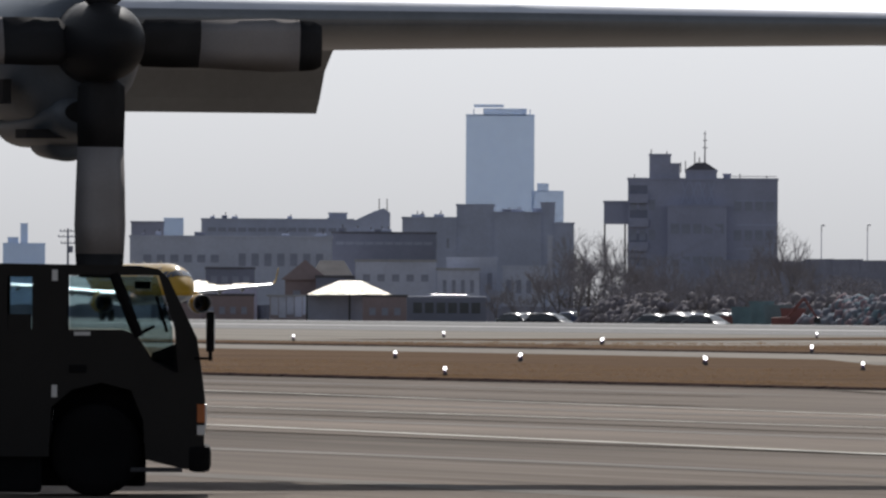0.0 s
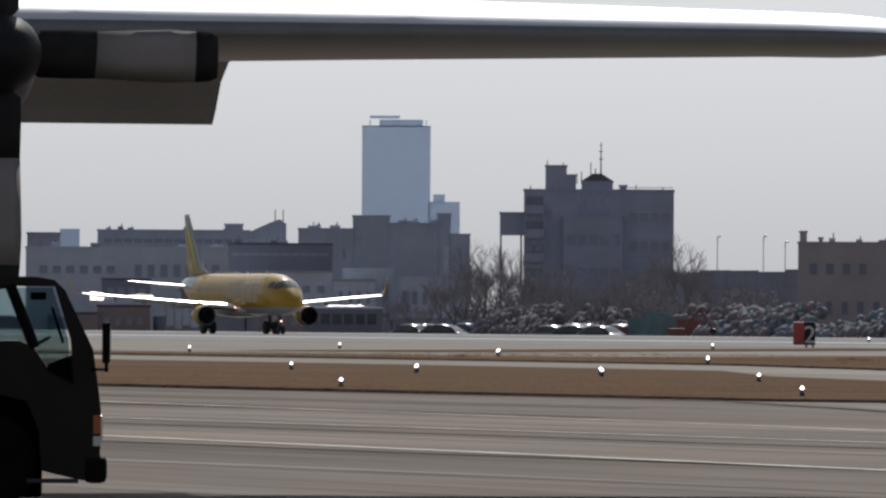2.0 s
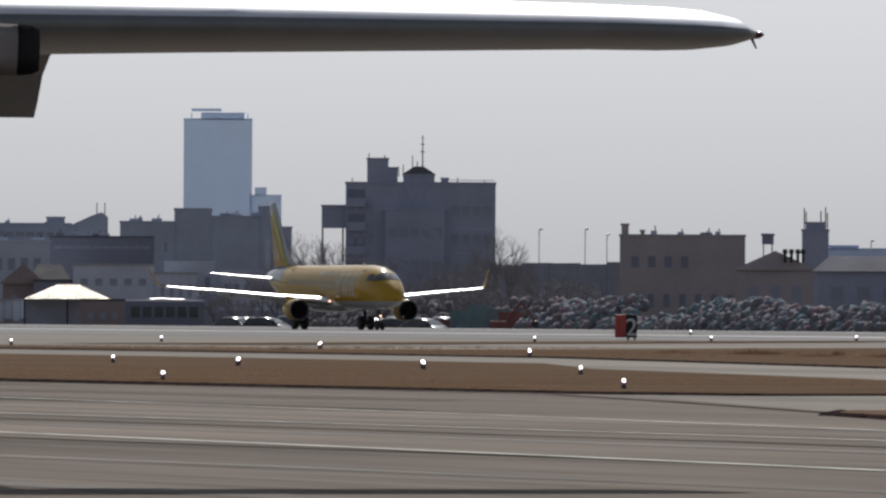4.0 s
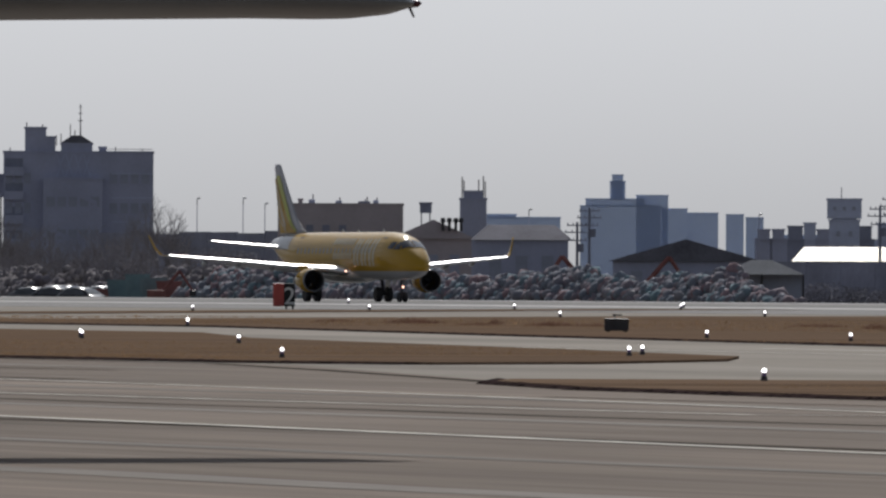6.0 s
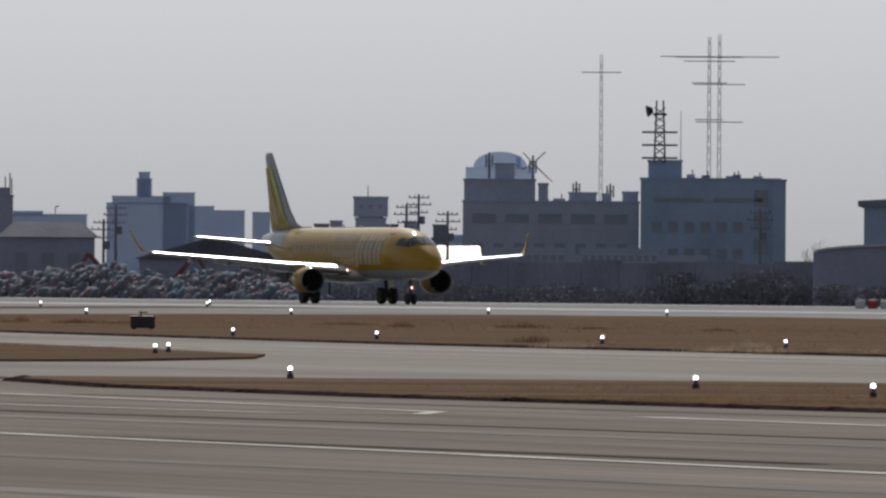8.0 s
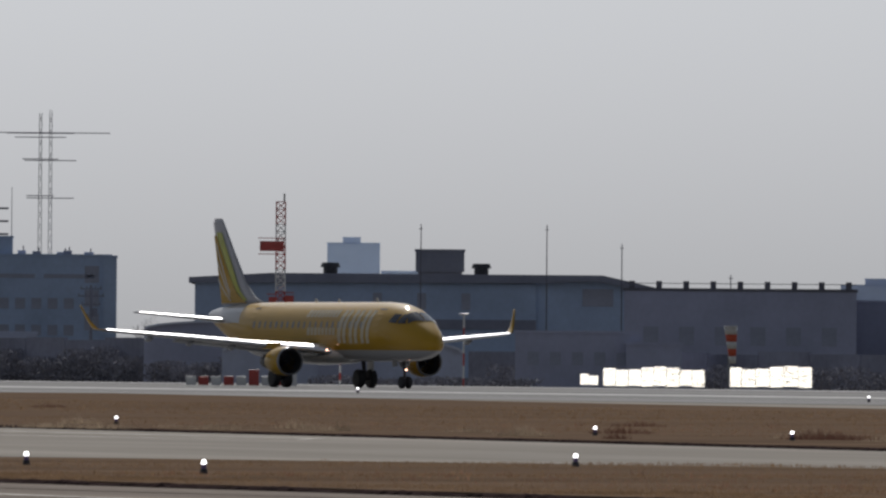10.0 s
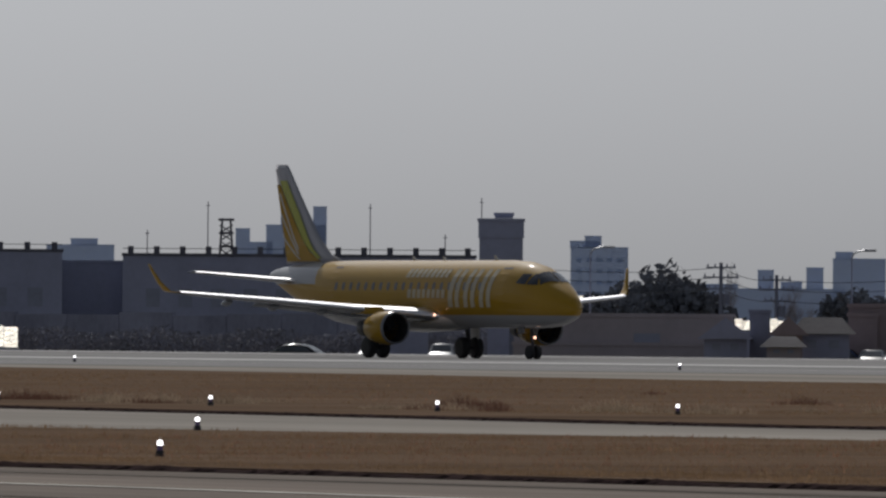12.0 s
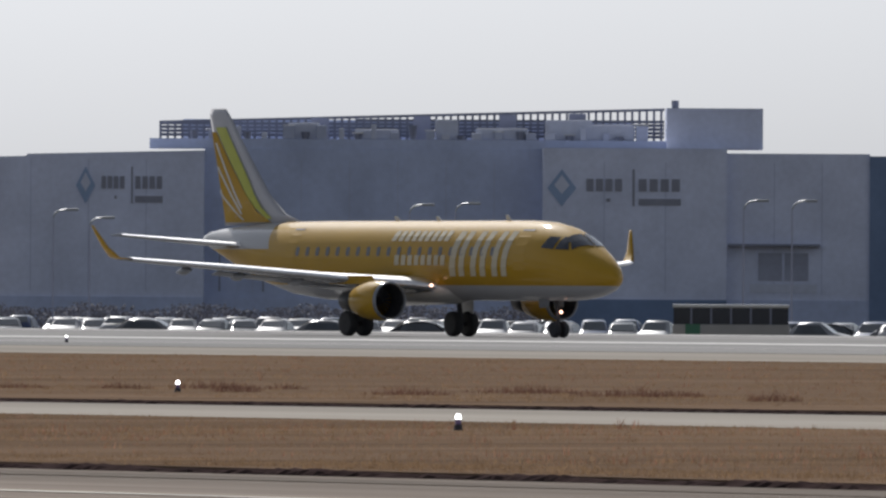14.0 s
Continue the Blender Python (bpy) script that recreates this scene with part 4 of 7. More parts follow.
ROOF_PALE = mat("pale_tile_roof", (0.42, 0.42, 0.43), 0.8, vary=0.2, scale=0.5, spec=0.1)


def windows(parent, x0, x1, z0, z1, nx, nz, fill=(0.6, 0.55), y=0.0, material=None):
    """Single recessed-looking panes in a grid on a front wall."""
    w, h = (x1 - x0) / nx, (z1 - z0) / nz
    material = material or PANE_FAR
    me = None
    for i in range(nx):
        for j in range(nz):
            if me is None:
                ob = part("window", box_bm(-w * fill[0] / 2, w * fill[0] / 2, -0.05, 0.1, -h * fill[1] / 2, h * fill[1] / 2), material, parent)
                me = ob.data
            else:
                ob = new("window", me)
                ob.parent = parent
            ob.matrix_local = pose(x0 + (i + 0.5) * w, y, z0 + (j + 0.5) * h)


def building(name, bearing, dist, blocks, material, label, wins=(), roof=None, turn=0.0, category="building"):
    """Blocks: (centre, width, top, bottom, depth offset, depth), in metres across the view from the bearing."""
    ob = thing(name, site(bearing, dist, 0, turn), label, category)
    walls = []
    for c, w, h, z0, dy, d in blocks:
        z0 = z0 or LOW
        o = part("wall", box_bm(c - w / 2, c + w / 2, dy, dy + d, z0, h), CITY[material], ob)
        part("parapet", box_bm(c - w / 2 - 0.08, c + w / 2 + 0.08, dy - 0.08, dy + d, h + 0.002, h + 0.22), roof or CITY[material], ob)
        walls.append(o)
    for k, args in wins:
        windows(walls[k], *args)
    return ob


MAST = mat("matt_grey_mast_steel", (0.16, 0.16, 0.19), 0.95, vary=0.2, scale=1.0, spec=0.02)


def mast(name, bearing, dist, top, base, half, arms, label, material=None, lattice=True, step=1.2):
    """A lattice mast: four legs, rungs, and cross arms at given heights (height, half length)."""
    material = material or MAST
    ob = thing(name, site(bearing, dist), label, "mast")
    if lattice:
        for sx in (-1, 1):
            for sy in (-1, 1):
                part("leg", tube_bm((sx * half, sy * half, base), (sx * half * 0.6, sy * half * 0.6, top), half * 0.16, n=5), material, ob)
        z, k = base, 0
        while z + step < top:
            s = 1 if k % 2 else -1
            part("brace", tube_bm((-half * s, -half, z), (half * s, -half, z + step), half * 0.1, n=4), material, ob)
            part("brace", tube_bm((half * s, half, z), (-half * s, half, z + step), half * 0.1, n=4), material, ob)
            z, k = z + step, k + 1
    else:
        part("pole", tube_bm((0, 0, base), (0, 0, top), half, half * 0.6, n=6), material, ob)
    for z, a in arms:
        part("cross_arm", tube_bm((-a, 0, z), (a, 0, z), half * 0.16 + 0.02, n=5), material, ob)
    return ob




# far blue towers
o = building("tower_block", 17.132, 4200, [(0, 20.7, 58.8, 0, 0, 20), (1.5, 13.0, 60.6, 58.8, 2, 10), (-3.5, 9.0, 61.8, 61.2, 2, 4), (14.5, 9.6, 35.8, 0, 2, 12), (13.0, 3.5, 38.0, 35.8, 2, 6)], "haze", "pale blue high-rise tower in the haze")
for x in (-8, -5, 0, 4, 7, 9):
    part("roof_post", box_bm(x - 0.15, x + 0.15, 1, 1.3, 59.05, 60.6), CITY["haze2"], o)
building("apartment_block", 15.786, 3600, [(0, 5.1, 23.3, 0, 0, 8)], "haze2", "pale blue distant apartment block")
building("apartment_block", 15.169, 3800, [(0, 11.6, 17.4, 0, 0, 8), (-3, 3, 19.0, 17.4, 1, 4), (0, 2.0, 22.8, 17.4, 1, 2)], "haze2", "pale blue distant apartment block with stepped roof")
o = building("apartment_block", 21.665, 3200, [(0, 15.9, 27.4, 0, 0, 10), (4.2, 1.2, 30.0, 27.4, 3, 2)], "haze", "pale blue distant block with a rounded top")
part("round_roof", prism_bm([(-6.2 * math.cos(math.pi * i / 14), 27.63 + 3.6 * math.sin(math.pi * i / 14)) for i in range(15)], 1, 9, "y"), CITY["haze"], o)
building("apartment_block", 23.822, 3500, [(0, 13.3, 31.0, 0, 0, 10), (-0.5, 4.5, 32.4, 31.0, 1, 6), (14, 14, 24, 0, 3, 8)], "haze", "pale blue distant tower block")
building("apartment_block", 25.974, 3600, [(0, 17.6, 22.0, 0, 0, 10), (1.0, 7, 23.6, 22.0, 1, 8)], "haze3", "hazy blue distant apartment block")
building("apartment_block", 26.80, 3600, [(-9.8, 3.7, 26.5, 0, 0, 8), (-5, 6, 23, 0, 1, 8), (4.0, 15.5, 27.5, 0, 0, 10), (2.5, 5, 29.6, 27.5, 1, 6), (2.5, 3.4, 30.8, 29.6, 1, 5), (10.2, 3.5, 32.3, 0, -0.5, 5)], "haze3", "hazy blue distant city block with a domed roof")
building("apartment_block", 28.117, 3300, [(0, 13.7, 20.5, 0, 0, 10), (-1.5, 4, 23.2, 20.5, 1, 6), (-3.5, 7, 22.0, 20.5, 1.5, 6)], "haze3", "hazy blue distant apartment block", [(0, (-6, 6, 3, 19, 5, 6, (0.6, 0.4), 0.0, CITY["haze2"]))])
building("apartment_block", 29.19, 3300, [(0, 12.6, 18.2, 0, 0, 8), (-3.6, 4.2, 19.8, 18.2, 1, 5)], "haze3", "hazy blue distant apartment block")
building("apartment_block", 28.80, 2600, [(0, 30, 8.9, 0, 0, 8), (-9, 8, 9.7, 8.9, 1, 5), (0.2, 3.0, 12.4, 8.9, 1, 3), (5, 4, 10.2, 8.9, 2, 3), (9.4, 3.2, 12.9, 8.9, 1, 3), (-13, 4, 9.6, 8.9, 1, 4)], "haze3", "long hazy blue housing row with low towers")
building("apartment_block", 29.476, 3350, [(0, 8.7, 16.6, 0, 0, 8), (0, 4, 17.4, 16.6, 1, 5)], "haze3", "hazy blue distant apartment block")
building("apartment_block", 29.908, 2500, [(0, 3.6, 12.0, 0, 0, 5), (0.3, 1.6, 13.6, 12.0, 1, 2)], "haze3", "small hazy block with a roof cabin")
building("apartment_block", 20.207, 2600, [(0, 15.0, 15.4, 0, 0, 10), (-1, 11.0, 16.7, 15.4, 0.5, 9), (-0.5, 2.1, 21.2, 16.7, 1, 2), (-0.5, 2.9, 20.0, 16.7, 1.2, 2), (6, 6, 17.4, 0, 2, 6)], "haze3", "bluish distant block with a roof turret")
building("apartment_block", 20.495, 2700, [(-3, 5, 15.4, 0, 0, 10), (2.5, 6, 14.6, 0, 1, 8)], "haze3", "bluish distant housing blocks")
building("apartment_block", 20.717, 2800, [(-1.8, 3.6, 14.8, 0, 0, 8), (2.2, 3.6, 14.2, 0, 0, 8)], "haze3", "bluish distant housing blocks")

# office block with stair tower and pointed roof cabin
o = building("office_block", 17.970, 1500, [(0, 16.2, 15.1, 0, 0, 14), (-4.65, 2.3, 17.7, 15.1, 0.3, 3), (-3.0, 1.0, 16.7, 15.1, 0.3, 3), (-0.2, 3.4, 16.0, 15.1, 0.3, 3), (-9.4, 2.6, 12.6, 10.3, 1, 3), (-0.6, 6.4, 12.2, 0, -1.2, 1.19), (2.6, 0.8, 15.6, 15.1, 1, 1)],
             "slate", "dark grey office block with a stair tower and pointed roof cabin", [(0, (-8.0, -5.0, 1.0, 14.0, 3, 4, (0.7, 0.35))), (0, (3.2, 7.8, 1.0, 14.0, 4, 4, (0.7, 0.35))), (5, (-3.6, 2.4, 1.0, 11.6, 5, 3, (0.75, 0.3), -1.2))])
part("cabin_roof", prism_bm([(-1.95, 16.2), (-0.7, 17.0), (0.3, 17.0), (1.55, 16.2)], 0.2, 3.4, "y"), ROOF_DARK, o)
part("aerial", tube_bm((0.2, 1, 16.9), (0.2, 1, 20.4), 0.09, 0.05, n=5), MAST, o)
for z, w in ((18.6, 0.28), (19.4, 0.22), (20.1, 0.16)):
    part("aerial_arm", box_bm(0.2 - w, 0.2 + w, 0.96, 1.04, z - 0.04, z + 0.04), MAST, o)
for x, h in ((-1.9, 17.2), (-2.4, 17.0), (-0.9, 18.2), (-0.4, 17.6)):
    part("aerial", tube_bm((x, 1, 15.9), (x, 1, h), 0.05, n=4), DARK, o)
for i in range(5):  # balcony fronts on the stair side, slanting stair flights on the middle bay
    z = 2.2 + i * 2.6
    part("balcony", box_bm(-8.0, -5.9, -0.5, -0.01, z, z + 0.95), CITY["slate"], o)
    # Dark panel painted in for the shade inside the balcony.
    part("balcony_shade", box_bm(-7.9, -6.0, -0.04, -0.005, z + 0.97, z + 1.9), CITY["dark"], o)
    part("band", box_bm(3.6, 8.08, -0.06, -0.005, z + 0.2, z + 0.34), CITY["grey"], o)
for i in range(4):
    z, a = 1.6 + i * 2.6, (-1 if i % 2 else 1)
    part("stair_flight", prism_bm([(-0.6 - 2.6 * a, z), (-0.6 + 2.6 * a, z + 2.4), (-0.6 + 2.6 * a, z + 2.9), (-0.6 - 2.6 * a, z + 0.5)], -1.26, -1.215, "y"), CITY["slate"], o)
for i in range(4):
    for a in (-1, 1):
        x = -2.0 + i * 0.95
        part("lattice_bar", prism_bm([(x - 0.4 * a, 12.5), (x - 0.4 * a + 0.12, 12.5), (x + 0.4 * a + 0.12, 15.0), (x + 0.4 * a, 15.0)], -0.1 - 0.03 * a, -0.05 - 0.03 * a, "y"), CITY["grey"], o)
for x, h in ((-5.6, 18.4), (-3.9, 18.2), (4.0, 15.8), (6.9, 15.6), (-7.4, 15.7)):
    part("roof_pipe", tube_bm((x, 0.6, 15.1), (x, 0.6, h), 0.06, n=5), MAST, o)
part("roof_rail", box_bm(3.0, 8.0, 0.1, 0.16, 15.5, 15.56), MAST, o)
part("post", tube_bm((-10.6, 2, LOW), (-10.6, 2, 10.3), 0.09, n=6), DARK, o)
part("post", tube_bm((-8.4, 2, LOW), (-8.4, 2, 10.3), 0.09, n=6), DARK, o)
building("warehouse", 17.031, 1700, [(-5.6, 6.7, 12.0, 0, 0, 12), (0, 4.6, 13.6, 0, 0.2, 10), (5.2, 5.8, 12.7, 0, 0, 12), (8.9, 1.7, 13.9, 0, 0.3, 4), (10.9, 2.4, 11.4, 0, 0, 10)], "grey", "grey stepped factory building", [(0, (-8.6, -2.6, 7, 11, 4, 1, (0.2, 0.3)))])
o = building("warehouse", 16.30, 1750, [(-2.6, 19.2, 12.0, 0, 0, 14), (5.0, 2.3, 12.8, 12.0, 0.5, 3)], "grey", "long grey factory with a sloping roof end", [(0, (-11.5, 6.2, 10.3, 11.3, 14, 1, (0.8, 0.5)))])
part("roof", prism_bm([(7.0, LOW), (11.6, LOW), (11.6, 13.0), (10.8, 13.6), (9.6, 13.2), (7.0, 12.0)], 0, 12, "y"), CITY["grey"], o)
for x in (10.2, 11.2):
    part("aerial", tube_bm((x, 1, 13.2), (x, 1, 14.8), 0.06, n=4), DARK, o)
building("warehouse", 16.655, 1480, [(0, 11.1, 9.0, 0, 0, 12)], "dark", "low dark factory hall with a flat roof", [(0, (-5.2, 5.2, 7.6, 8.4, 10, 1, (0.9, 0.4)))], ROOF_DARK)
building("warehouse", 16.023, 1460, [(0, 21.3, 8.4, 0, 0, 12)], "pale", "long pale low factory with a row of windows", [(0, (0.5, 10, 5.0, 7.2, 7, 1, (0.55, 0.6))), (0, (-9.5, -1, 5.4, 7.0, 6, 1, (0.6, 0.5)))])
rq = random.Random(31)
for b, r, x0, x1, z in ((16.30, 1750, -11, 4, 12.22), (17.031, 1700, -8.5, -3, 12.22), (17.031, 1700, 3, 8, 12.92), (16.023, 1460, -10, 10, 8.62), (16.655, 1480, -5, 5, 9.22), (19.052, 1350, -4, 5, 8.97), (21.876, 1400, -1, 8, 9.62), (22.534, 1400, -2, 6, 12.02)):
    for i in range(5):
        x, w, h = rq.uniform(x0, x1), rq.uniform(0.25, 0.7), rq.uniform(0.15, 0.45)
        o = thing("roof_unit", site(b, r) @ pose(x, rq.uniform(0.8, 3), z), "small grey rooftop plant unit", "roof unit", "roof units")
        part("casing", box_bm(-w, w, -0.4, 0.4, 0, h, bevel=0.05), CITY["dark" if i % 2 else "grey"], o)
        part("stack", tube_bm((w * 0.4, 0, h), (w * 0.4, 0, h + rq.uniform(0.15, 0.5)), 0.06, n=6), MAST, o)
building("warehouse", 15.678, 1650, [(0, 3.9, 11.0, 0, 0, 8)], "slate", "dark plain factory block")
building("warehouse", 17.10, 1380, [(-2, 5, 6.0, 0, 0, 8), (3.2, 4.2, 5.2, 0, -1, 8), (5.8, 0.5, 8.2, 0, -1, 0.5)], "pale", "pale workshop with dark windows", [(0, (-4.4, 0.4, 2.5, 5.2, 4, 1, (0.4, 0.6))), (1, (1.2, 5.2, 2.2, 4.4, 4, 1, (0.5, 0.6), -1))])
# tan block and its neighbours
building("office_block", 19.052, 1350, [(0, 12.2, 8.75, 0, 0, 10), (-5.6, 0.7, 9.8, 8.75, 1, 1), (-3.9, 0.4, 9.2, 8.75, 1, 1)], "brown", "flat-roofed tan brick building", [(0, (-5.4, 1.0, 5.0, 7.6, 4, 1, (0.45, 0.42), 0.0, CITY["dark"])), (0, (-5.4, 5.4, 1.2, 3.8, 7, 1, (0.4, 0.5), 0.0, CITY["dark"]))])


def gable_house(name, bearing, dist, w, eave, ridge, depth, wall, roof, label, turn=0.0, along=True):
    ob = thing(name, site(bearing, dist, 0, turn), label, "house")
    part("wall", box_bm(-w / 2, w / 2, 0, depth, LOW, eave), CITY[wall], ob)
    if along:
        bm = bmesh.new()
        v = [bm.verts.new(c) for c in ((-w / 2 - 0.4, -0.5, eave), (w / 2 + 0.4, -0.5, eave), (w / 2 + 0.4, depth + 0.5, eave), (-w / 2 - 0.4, depth + 0.5, eave), (-w * 0.36, depth / 2, ridge), (w * 0.36, depth / 2, ridge))]
        for q in ((0, 1, 5, 4), (1, 2, 5), (2, 3, 4, 5), (3, 0, 4), (3, 2, 1, 0)):
            bm.faces.new([v[i] for i in q])
    else:
        bm = prism_bm([(-w / 2 - 0.4, eave), (w / 2 + 0.4, eave), (0, ridge)], -0.5, depth + 0.5, "y")
    part("roof", bm, roof, ob)
    windows(ob.children[0], -w * 0.42, w * 0.42, eave * 0.3, eave * 0.8, max(2, int(w / 2.2)), 1, (0.45, 0.7))
    return ob


gable_house("house", 19.435, 1300, 7.2, 5.4, 7.2, 8, "brown", CITY["brown"], "brown house with a broad plain gable", along=False)
o = building("water_tank", 19.404, 1301, [(0, 1.1, 8.6, 7.8, 0, 1)], "dark", "small rooftop water tank on legs", category="tank")
for x in (-0.4, 0.4):
    part("leg", tube_bm((x, 0.5, 6.5), (x, 0.5, 7.8), 0.06, n=5), MAST, o)
for i, x in enumerate((0.8, 1.4, 2.0, 2.5)):
    o = thing("roof_vent", site(19.44, 1297, 6.6) @ pose(x, 2, 0), "dark round roof vent", "vent", "roof vents")
    part("stem", tube_bm((0, 0, -0.5), (0, 0, 0.35), 0.14, n=8), DARK, o)
    part("cowl", tube_bm((0, 0, 0.35), (0, 0, 0.75), 0.26, 0.2, n=8), DARK, o)
o = building("silo", 19.600, 1500, [(0, 2.9, 10.2, 0, 0, 3), (0, 2.1, 11.0, 10.2, 0.3, 2.2)], "slate", "slate-grey tower with roof aerials", category="tower")
for x, h in ((-1.2, 12.7), (-1.0, 12.3), (0.6, 12.4), (1.1, 12.8), (1.3, 12.2)):
    part("aerial", tube_bm((x, 0.5, 10.0), (x, 0.5, h), 0.07, n=5), DARK, o)
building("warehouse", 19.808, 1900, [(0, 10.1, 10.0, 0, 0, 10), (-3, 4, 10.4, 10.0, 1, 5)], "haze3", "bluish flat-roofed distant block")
gable_house("warehouse", 19.80, 1260, 8.5, 5.2, 6.6, 9, "slate", ROOF_DARK, "dark gabled factory hall")
# tank house with two stacked blocks
building("tank_house", 21.132, 1450, [(0, 3.2, 7.8, 0, 0, 4), (0, 3.6, 10.0, 8.1, -0.2, 4), (0, 2.6, 8.1, 7.8, 0.3, 3)], "grey", "grey rooftop tank house with dark spots", [(1, (-1.5, 1.5, 8.6, 9.7, 3, 1, (0.35, 0.35), -0.2)), (0, (-1.3, 1.3, 5.6, 7.4, 2, 1, (0.3, 0.3)))], category="tank house")
for i, b in enumerate((20.86, 20.93, 20.99, 21.05, 21.22, 21.30, 20.80, 21.42)):
    building("roof_tank", b, 1480 + 12 * (i % 3), [(0, 1.3 + 0.3 * (i % 2), 6.9 + 0.4 * (i % 3), 5.9, 0, 1.5), (0, 1.9, 5.9, 0, 0.2, 1.2)], ("slate", "dark", "grey")[i % 3], "small rooftop tank on a block", category="tank")
gable_house("warehouse", 20.479, 1250, 13.2, 3.3, 5.3, 14, "slate", ROOF_DARK, "wide dark gabled shed", along=False)
o = thing("warehouse", site(21.254, 1250), "long shed with a sunlit bright sheet roof", "warehouse")
part("wall", box_bm(-7.2, 7.2, 0, 10, LOW, 3.3), CITY["slate"], o)
part("back_slope", prism_bm([(-7.2, 3.31), (7.2, 3.31), (7.0, 4.55), (-6.1, 4.55)], 3.75, 9.8, "y"), CITY["slate"], o)
bm = bmesh.new()
v = [bm.verts.new(c) for c in ((-7.4, -0.3, 3.35), (7.4, -0.3, 3.35), (7.2, 3.6, 4.65), (-6.3, 3.6, 4.65))]
bm.faces.new(v)
part("roof_sheet", bm, ROOF_BRIGHT, o, "bright sunlit metal roof")


def tent(bearing, dist, w, eave, ridge, label, roof):
    ob = thing("tent", site(bearing, dist), label, "tent")
    bm = bmesh.new()
    v = [bm.verts.new(c) for c in ((-w / 2, 0, eave), (w / 2, 0, eave), (w / 2, w * 0.5, eave), (-w / 2, w * 0.5, eave), (-w * 0.12, w * 0.25, ridge), (w * 0.12, w * 0.25, ridge))]
    for q in ((0, 1, 5, 4), (1, 2, 5), (2, 3, 4, 5), (3, 0, 4)):
        bm.faces.new([v[i] for i in q])
    part("canopy", bm, roof, ob, "pale sheet roof")
    for x in (-w / 2 + 0.1, 0, w / 2 - 0.1):
        for y in (0.1, w * 0.5 - 0.1):
            part("post", tube_bm((x, y, LOW), (x, y, eave), 0.08, n=6), DARK, ob)
    part("back_wall", box_bm(-w / 2 + 0.2, w / 2 - 0.2, w * 0.5, w * 0.5 + 0.15, LOW, eave), CITY["grey"], ob)
    return ob


tent(20.792, 1150, 7.1, 2.1, 3.3, "open shed with a dull hipped sheet roof", ROOF_PALE)
tent(16.514, 1345, 8.5, 2.39, 3.8, "shed with a bright white hipped roof", ROOF_BRIGHT)
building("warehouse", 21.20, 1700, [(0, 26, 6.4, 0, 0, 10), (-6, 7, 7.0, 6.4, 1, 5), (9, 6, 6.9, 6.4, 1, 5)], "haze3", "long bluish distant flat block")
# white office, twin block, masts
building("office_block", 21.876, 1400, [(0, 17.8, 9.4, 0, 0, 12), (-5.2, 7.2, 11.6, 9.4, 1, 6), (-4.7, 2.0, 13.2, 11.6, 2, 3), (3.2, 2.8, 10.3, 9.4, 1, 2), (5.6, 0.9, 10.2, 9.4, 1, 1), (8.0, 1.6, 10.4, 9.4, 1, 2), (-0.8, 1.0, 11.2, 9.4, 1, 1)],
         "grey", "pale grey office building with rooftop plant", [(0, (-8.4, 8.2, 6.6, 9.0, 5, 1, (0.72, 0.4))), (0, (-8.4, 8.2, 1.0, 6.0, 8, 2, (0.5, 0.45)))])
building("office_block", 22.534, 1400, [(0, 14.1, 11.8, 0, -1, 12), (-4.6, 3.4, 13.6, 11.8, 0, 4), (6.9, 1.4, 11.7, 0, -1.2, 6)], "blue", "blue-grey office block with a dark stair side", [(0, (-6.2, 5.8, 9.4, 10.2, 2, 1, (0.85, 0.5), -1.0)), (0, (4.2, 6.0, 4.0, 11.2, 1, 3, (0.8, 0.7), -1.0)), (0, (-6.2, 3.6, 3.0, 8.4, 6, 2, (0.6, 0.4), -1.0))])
mast("radio_mast", 22.080, 1400, 24.4, 9.4, 0.17, [(22.6, 2.0)], "thin lattice radio mast with a cross arm")
o = mast("radio_mast", 22.323, 1400, 19.8, 13.5, 0.55, [(16.6, 1.8), (15.3, 1.8), (14.0, 1.8)], "broad lattice mast with a dish", step=0.8)
part("dish", tube_bm((-1.3, -0.3, 18.7), (-0.75, -0.2, 18.8), 0.62, 0.3, n=14), DARK, o)
part("top_platform", box_bm(-0.7, 0.7, -0.7, 0.7, 18.3, 18.5), DARK, o)
mast("radio_mast", 22.526, 1400, 26.2, 11.8, 0.18, [(24.2, 3.4), (23.8, 2.6), (21.6, 1.8), (17.9, 1.4)], "thin lattice radio mast with long aerial arms")
mast("radio_mast", 22.568, 1403, 26.6, 11.8, 0.18, [(24.3, 6.0), (21.5, 2.6), (17.7, 2.4)], "thin lattice radio mast with long aerial arms")
for b, h, r in ((21.62, 14.5, 0.17), (21.80, 14.2, 0.16), (21.98, 11.6, 0.16), (22.12, 11.4, 0.16), (22.41, 18.8, 0.05), (21.12, 11.4, 0.06)):
    mast("aerial", b, 1453 if b < 21.2 else 1403, h, 9.9 if b < 21.2 else 9.35, r, [], "upright aerial mast on a roof", lattice=False)
